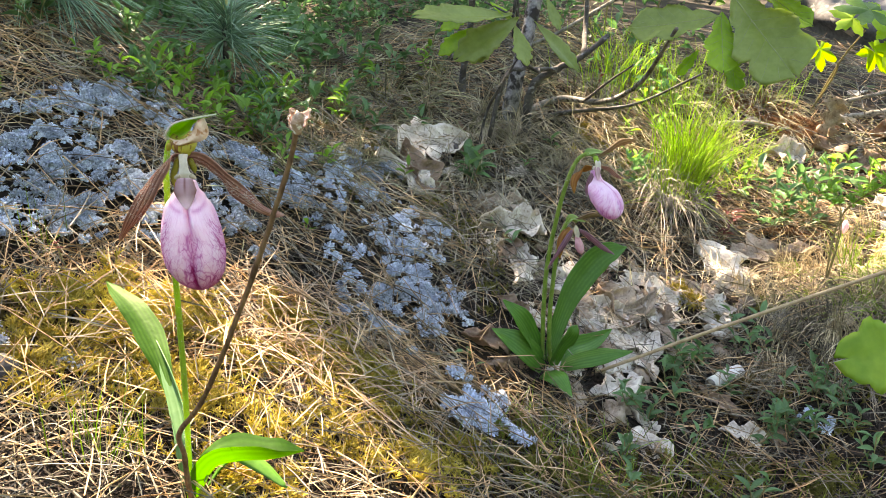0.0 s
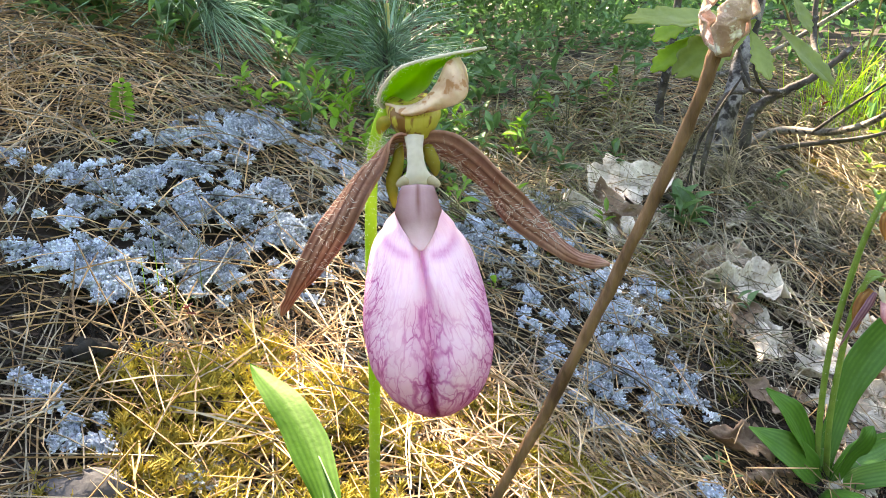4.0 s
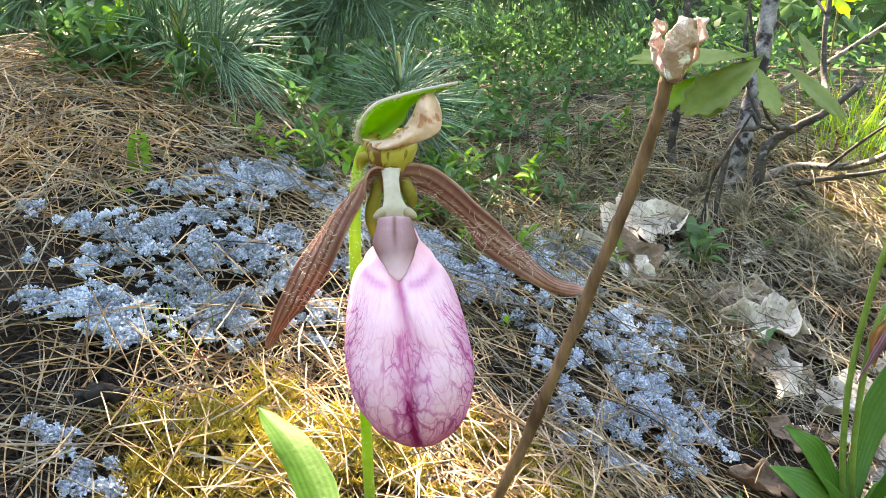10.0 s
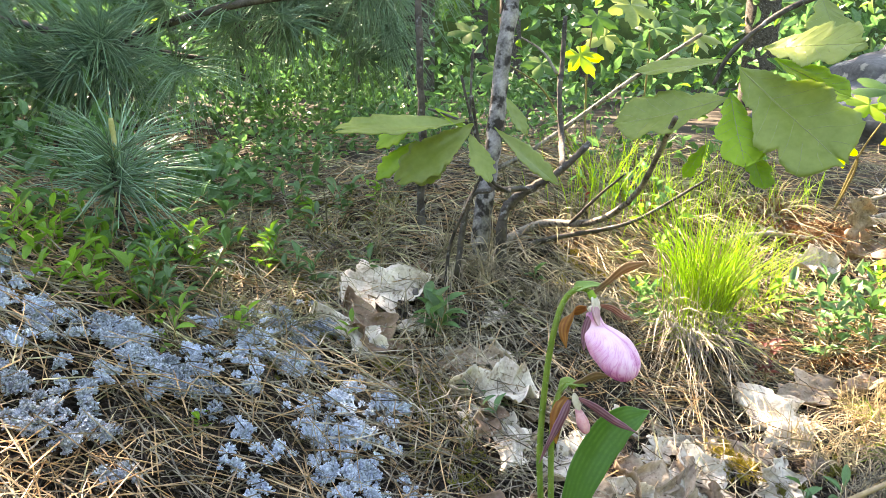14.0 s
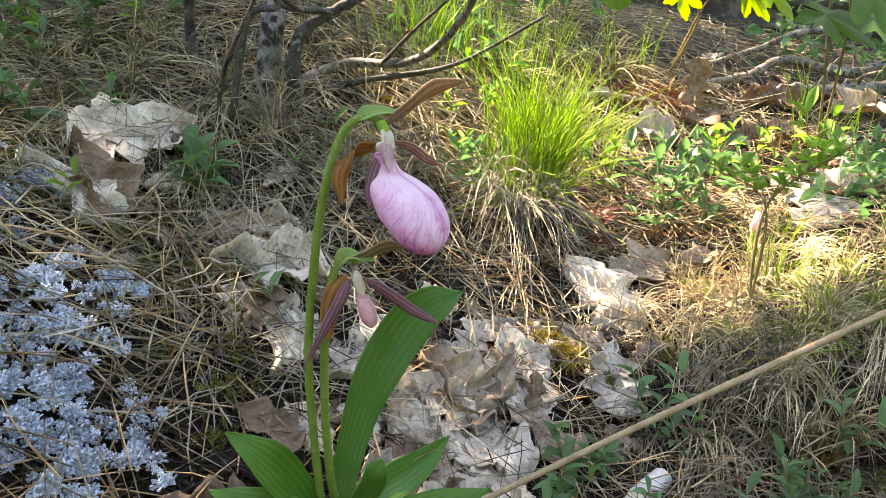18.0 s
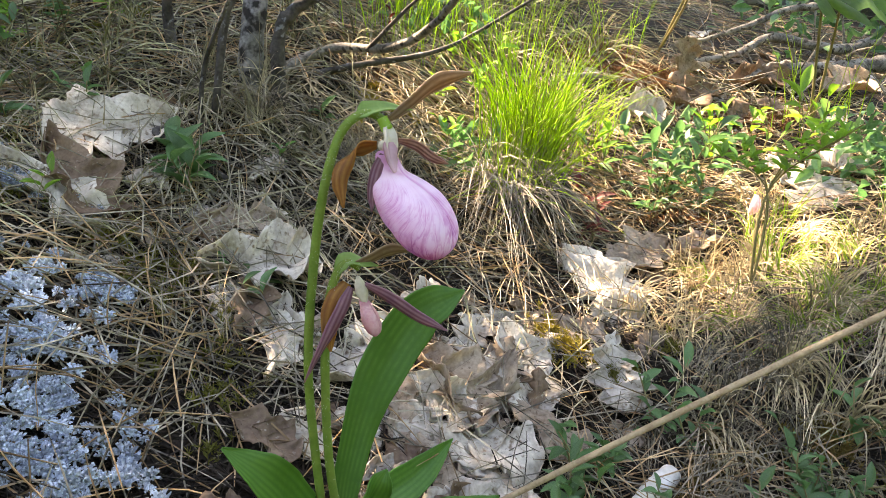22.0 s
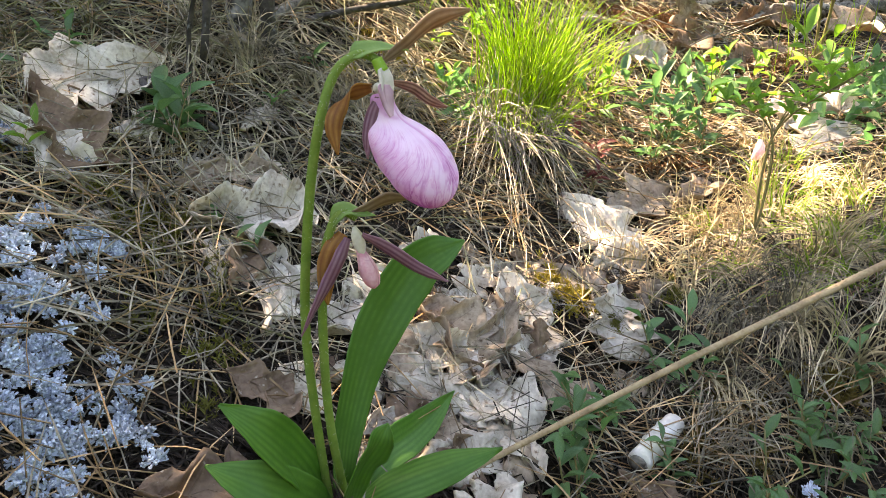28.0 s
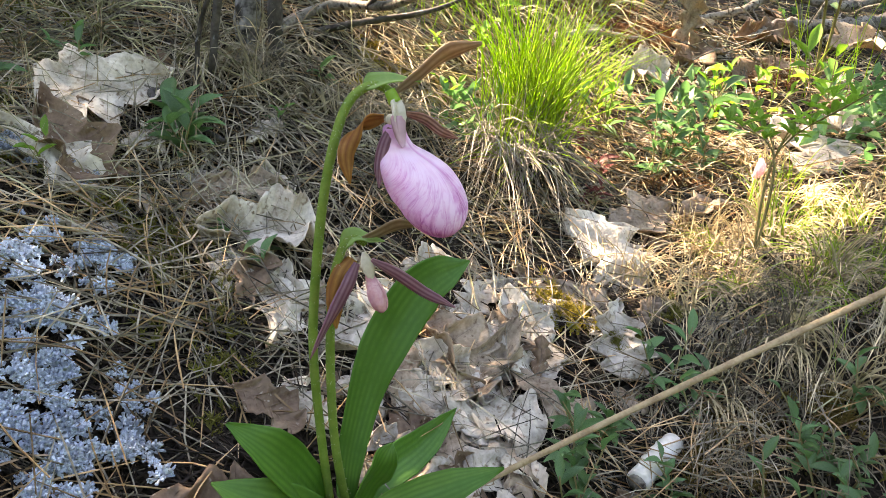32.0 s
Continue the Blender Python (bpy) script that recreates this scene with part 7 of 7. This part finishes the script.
for k, (pts, lab) in enumerate((([(-0.75, 1.55, 0.50), (-0.35, 1.40, 0.42), (-0.10, 1.30, 0.36), (0.05, 1.24, 0.33)], "low pine bough with blue-green needles"), ([(0.75, 1.75, 0.58), (0.40, 1.45, 0.48), (0.12, 1.237, 0.42), (-0.05, 1.23, 0.37), (-0.13, 1.227, 0.335)], "pine bough with a dark bare limb"),
                                ([(-0.9, 1.3, 0.55), (-0.6, 1.2, 0.50), (-0.38, 1.1, 0.46), (-0.22, 1.06, 0.42)], "shaded pine bough at the thicket edge"), ([(0.2, 1.9, 0.75), (0.28, 1.6, 0.62), (0.33, 1.42, 0.52), (0.36, 1.3, 0.45)], "drooping pine bough in hazy light"),
                                ([(-0.5, 1.7, 0.70), (-0.25, 1.5, 0.62), (0.0, 1.42, 0.55), (0.2, 1.36, 0.5)], "pine bough over the thicket"),
                                ([(-0.95, 1.15, 0.42), (-0.65, 1.08, 0.38), (-0.42, 1.02, 0.34), (-0.28, 0.98, 0.30)], "shaded pine bough near the ground"), ([(0.55, 1.8, 0.6), (0.42, 1.6, 0.5), (0.30, 1.5, 0.42), (0.15, 1.45, 0.38)], "hazy pine bough among shrubs"))):
    ob = thing("pine_bough", pts[0], lab, "pine", "pine boughs")
    line = curve(pts, 26)
    branch("limb", pts, 0.010, 0.0035, ob, BARK, "", 26, 0.05, 70 + k)
    for j in range(15):
        p = line[6 + int(j * 19 / 15)]
        q = p + g.normal(0, 1, 3) * (0.07, 0.06, 0.05)
        part("needle_tuft", needle_tuft(q, (q - p) + unit(line[-1] - line[0]) * 0.05 + (0, 0, 0.03), 75, 0.125, 300 + 20 * k + j, 0.0010), PINE, ob)

# ---- undergrowth and woods behind ----


def leaf_cloud(pts, size, seed=0):
    """Many small leaves at the given places, turned by chance."""
    g = np.random.default_rng(seed)
    tv, tf = small_leaf(seed + 1, 0.5, 4)
    n = len(pts)
    q = unit(g.normal(0, 1, (n, 4)) * (1, 0.55, 0.55, 1))
    w, x, y, z = q.T
    r = np.stack([np.stack([1 - 2 * (y * y + z * z), 2 * (x * y - w * z), 2 * (x * z + w * y)], -1), np.stack([2 * (x * y + w * z), 1 - 2 * (x * x + z * z), 2 * (y * z - w * x)], -1), np.stack([2 * (x * z - w * y), 2 * (y * z + w * x), 1 - 2 * (x * x + y * y)], -1)], 1)
    v = np.einsum('nij,kj->nki', r, tv) * (size * g.uniform(0.6, 1.2, n))[:, None, None] + pts[:, None]
    return v.reshape(-1, 3), (tf[None] + (np.arange(n) * len(tv))[:, None, None]).reshape(-1, tf.shape[1])


def bushes(spec, seed):
    """Places in low leafy mounds: x, y, half width, height, count."""
    g = np.random.default_rng(seed)
    out = []
    for x, y, r, h, n in spec:
        p = g.normal(0, 1, (n, 3))
        p = unit(p) * (g.uniform(0, 1, (n, 1)) ** 0.4) * (r, r, h)
        p[:, 2] = np.abs(p[:, 2])
        out.append(p + (x, y, float(gz(x, y))))
    return np.concatenate(out)


THICKETS = [
    ("sunlit blueberry thicket behind the clearing", [(0.15, 1.15, 0.14, 0.08, 420), (0.38, 1.25, 0.16, 0.09, 420), (0.28, 1.60, 0.25, 0.15, 700), (0.62, 1.55, 0.25, 0.15, 520)], SHRUB, 1, 0.018),
    ("shaded green thicket under the pines", [(-0.35, 0.90, 0.16, 0.14, 420), (-0.15, 0.95, 0.16, 0.10, 380), (0.05, 0.95, 0.12, 0.09, 300), (-0.6, 1.0, 0.25, 0.25, 600), (-0.3, 1.3, 0.3, 0.22, 600), (-0.8, 1.6, 0.5, 0.5, 900), (-0.1, 1.55, 0.3, 0.2, 500), (0.05, 1.9, 0.35, 0.22, 500), (0.5, 2.1, 0.4, 0.3, 600), (0.3, 1.7, 0.3, 0.16, 300)], SHRUB, 2, 0.026)]
THICKETS += [
    ("green undergrowth among the maples", [(0.95, 1.35, 0.22, 0.08, 90), (1.6, 1.0, 0.3, 0.14, 200), (1.0, 2.2, 0.4, 0.25, 300), (1.75, 0.6, 0.35, 0.16, 300), (1.45, 0.55, 0.18, 0.07, 150), (1.25, 0.40, 0.15, 0.06, 120)], SHRUB, 3, 0.032),
    ("yellow-green low growth in the sun", [(1.08, 0.52, 0.10, 0.05, 160), (1.2, 0.62, 0.1, 0.06, 160), (1.02, 0.77, 0.08, 0.05, 60), (0.70, 1.02, 0.12, 0.07, 90), (0.60, 0.68, 0.045, 0.05, 70)], SHRUB, 4, 0.022)]
for lab, spec, m, sd, size in THICKETS:
    stuff("undergrowth", leaf_cloud(bushes(spec, sd), size, sd), m, lab, "undergrowth")
g = np.random.default_rng(11)
n = 15000
far_xy = np.stack([g.uniform(-4.5, 6.5, n), g.uniform(2.4, 6.5, n)], -1)
far_pts = np.column_stack([far_xy, gz(far_xy[:, 0], far_xy[:, 1]) + g.uniform(0, 1, n) ** 1.3 * (0.25 + 0.42 * (far_xy[:, 1] - 2.0))])
stuff("far_woods", leaf_cloud(far_pts[::2], 0.07, 21), SHRUB, "green leafy woods in the distance", "woods")
stuff("far_woods", leaf_cloud(far_pts[1::2][:1100], 0.055, 22), SHRUB_LIGHT, "yellow-green leaves in the distance, in a sunlit tone", "woods")
n = 5000
a = g.uniform(0, 2 * np.pi, n)
rad = g.uniform(4.5, 7.5, n)
ring = np.stack([0.5 + rad * np.cos(a), 0.5 + rad * np.sin(a)], -1)
stuff("far_woods", leaf_cloud(np.column_stack([ring, gz(ring[:, 0], ring[:, 1]) + g.uniform(0, 1, n) ** 1.2 * 2.4]), 0.22, 23), SHRUB, "surrounding woodland foliage", "woods")
for k, (x, y, r) in enumerate(((1.0, 4.2, 0.09), (-1.9, 4.8, 0.12), (2.9, 3.9, 0.10), (0.1, 5.6, 0.13), (4.2, 2.6, 0.11), (-3.4, 3.0, 0.12))):
    ob = thing("forest_tree", on(x, y), "straight brown forest tree trunk among leaves", "tree", "forest trees")
    branch("trunk", [on(x, y, -0.05), on(x, y, 1.5) + (0.05, 0, 0), on(x, y, 5.0) + (0.12, 0.1, 0)], r, r * 0.7, ob, BARK, "", 24, 0.02, 90 + k, 16)
# Trees added behind the woods; their unseen crowns shade the far leaves.
for k, (x, y, r) in enumerate(((-4.2, 7.0, 0.14), (-2.2, 8.2, 0.12), (-0.6, 7.2, 0.15), (1.2, 8.0, 0.13), (2.9, 7.1, 0.14), (4.4, 8.4, 0.12), (-3.4, 9.8, 0.15), (0.2, 10.0, 0.14), (3.4, 10.2, 0.15))):
    y = y + 1.5
    ob = thing("forest_tree", on(x, y), "tall leafy tree added far behind to shade the distant woods", "tree", "forest trees")
    branch("trunk", [on(x, y, -0.05), on(x, y, 1.8) + (0.05, 0, 0), on(x, y, 5.2) + (0.12, 0.1, 0)], r, r * 0.5, ob, BARK, "", 24, 0.02, 190 + k, 12)
    q = g.normal(0, 1, (700, 3))
    q = unit(q) * g.uniform(0, 1, (700, 1)) ** 0.4 * (1.5, 1.5, 1.1) * (1 + 0.3 * np.sin(3 * np.arctan2(q[:, 1:2], q[:, 0:1]) + k))
    part("crown", leaf_cloud(q + on(x, y, 4.3), 0.30, 240 + k), CANOPY, ob)
pebble("boulder", 2.30, 1.80, 0.50, 0.46, ROCK, "grey weathered boulder at the edge of the woods", 8, 0.06, craggy=0.07)
wall_a = np.linspace(0, 2 * np.pi, 97)
single("backdrop", sheet(np.stack([np.stack([16 * np.cos(wall_a), 16 * np.sin(wall_a), np.full(97, h)], -1) for h in np.linspace(-1, 7, 9)])), mat("distant_woods", (0.02, 0.04, 0.012), (0.09, 0.14, 0.035), 1.2, 0.9, 0.0, 9, vary=0), "dim green wall of distant forest", "forest", kind="structure")

# ---- unseen tree added to shade the clearing ----
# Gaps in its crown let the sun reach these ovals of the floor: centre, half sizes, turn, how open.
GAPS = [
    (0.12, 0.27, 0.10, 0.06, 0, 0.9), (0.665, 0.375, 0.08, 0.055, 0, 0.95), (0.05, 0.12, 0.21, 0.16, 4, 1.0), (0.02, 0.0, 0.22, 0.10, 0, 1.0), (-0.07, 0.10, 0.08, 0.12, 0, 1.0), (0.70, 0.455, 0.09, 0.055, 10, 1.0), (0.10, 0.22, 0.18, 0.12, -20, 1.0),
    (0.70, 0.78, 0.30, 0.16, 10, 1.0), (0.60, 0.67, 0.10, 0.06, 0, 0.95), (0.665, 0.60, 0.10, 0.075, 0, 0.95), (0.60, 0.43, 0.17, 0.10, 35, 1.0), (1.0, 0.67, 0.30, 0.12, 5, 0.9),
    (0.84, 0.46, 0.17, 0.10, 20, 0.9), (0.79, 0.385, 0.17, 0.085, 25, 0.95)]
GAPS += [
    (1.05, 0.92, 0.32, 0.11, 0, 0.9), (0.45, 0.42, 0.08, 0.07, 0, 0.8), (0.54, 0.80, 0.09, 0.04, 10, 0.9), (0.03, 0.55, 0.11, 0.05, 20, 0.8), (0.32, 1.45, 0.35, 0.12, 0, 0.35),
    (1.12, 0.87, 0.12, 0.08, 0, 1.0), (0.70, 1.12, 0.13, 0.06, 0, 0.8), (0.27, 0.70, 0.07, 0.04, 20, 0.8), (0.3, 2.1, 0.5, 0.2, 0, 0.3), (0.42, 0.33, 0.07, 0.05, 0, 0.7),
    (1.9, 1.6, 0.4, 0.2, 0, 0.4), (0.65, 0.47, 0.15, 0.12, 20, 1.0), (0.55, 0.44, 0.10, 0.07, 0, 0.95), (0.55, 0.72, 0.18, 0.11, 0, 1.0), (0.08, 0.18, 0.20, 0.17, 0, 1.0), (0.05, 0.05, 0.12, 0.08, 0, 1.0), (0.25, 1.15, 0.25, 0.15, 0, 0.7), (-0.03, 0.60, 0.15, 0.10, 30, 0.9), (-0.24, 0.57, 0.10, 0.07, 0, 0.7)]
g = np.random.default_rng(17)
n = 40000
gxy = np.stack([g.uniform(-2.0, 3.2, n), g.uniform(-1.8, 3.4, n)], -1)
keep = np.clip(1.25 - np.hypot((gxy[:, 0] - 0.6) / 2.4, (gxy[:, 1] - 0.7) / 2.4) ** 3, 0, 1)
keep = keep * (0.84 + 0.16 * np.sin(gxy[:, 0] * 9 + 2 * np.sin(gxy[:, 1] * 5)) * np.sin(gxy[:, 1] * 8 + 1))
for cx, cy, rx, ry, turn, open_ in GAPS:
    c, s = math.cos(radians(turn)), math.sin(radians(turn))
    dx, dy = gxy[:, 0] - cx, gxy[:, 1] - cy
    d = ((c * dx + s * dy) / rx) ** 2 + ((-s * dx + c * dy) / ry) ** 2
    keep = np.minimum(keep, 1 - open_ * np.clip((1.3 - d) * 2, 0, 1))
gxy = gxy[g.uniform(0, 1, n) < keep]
for cx, cy, rx, ry, n in ((0.74, 0.24, 0.17, 0.13, 420), (0.40, 0.72, 0.10, 0.07, 120), (0.10, 0.85, 0.22, 0.10, 260), (0.52, 0.20, 0.14, 0.08, 160), (0.30, 0.75, 0.12, 0.08, 160), (0.44, 0.05, 0.06, 0.05, 70), (0.66, 0.22, 0.12, 0.08, 160)):  # extra leaves that deepen the shade over these ovals
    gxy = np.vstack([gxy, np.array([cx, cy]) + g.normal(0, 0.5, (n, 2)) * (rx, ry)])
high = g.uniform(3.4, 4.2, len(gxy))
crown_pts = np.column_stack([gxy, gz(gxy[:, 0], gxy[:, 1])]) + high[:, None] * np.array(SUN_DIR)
unseen_shade_tree = thing("unseen_shade_tree", on(-3.0, 3.6), "unseen leafy tree added so that its crown shades the clearing", "tree")
branch("trunk", [on(-3.0, 3.6, -0.1), (-2.9, 3.7, 1.8), (-2.7, 3.9, 3.0), (-2.0, 4.5, 4.0)], 0.14, 0.03, unseen_shade_tree, BARK, "", 30, 0.02, 95, 14)
part("crown", leaf_cloud(crown_pts, 0.080, 31), CANOPY, unseen_shade_tree, "leafy crown with gaps")
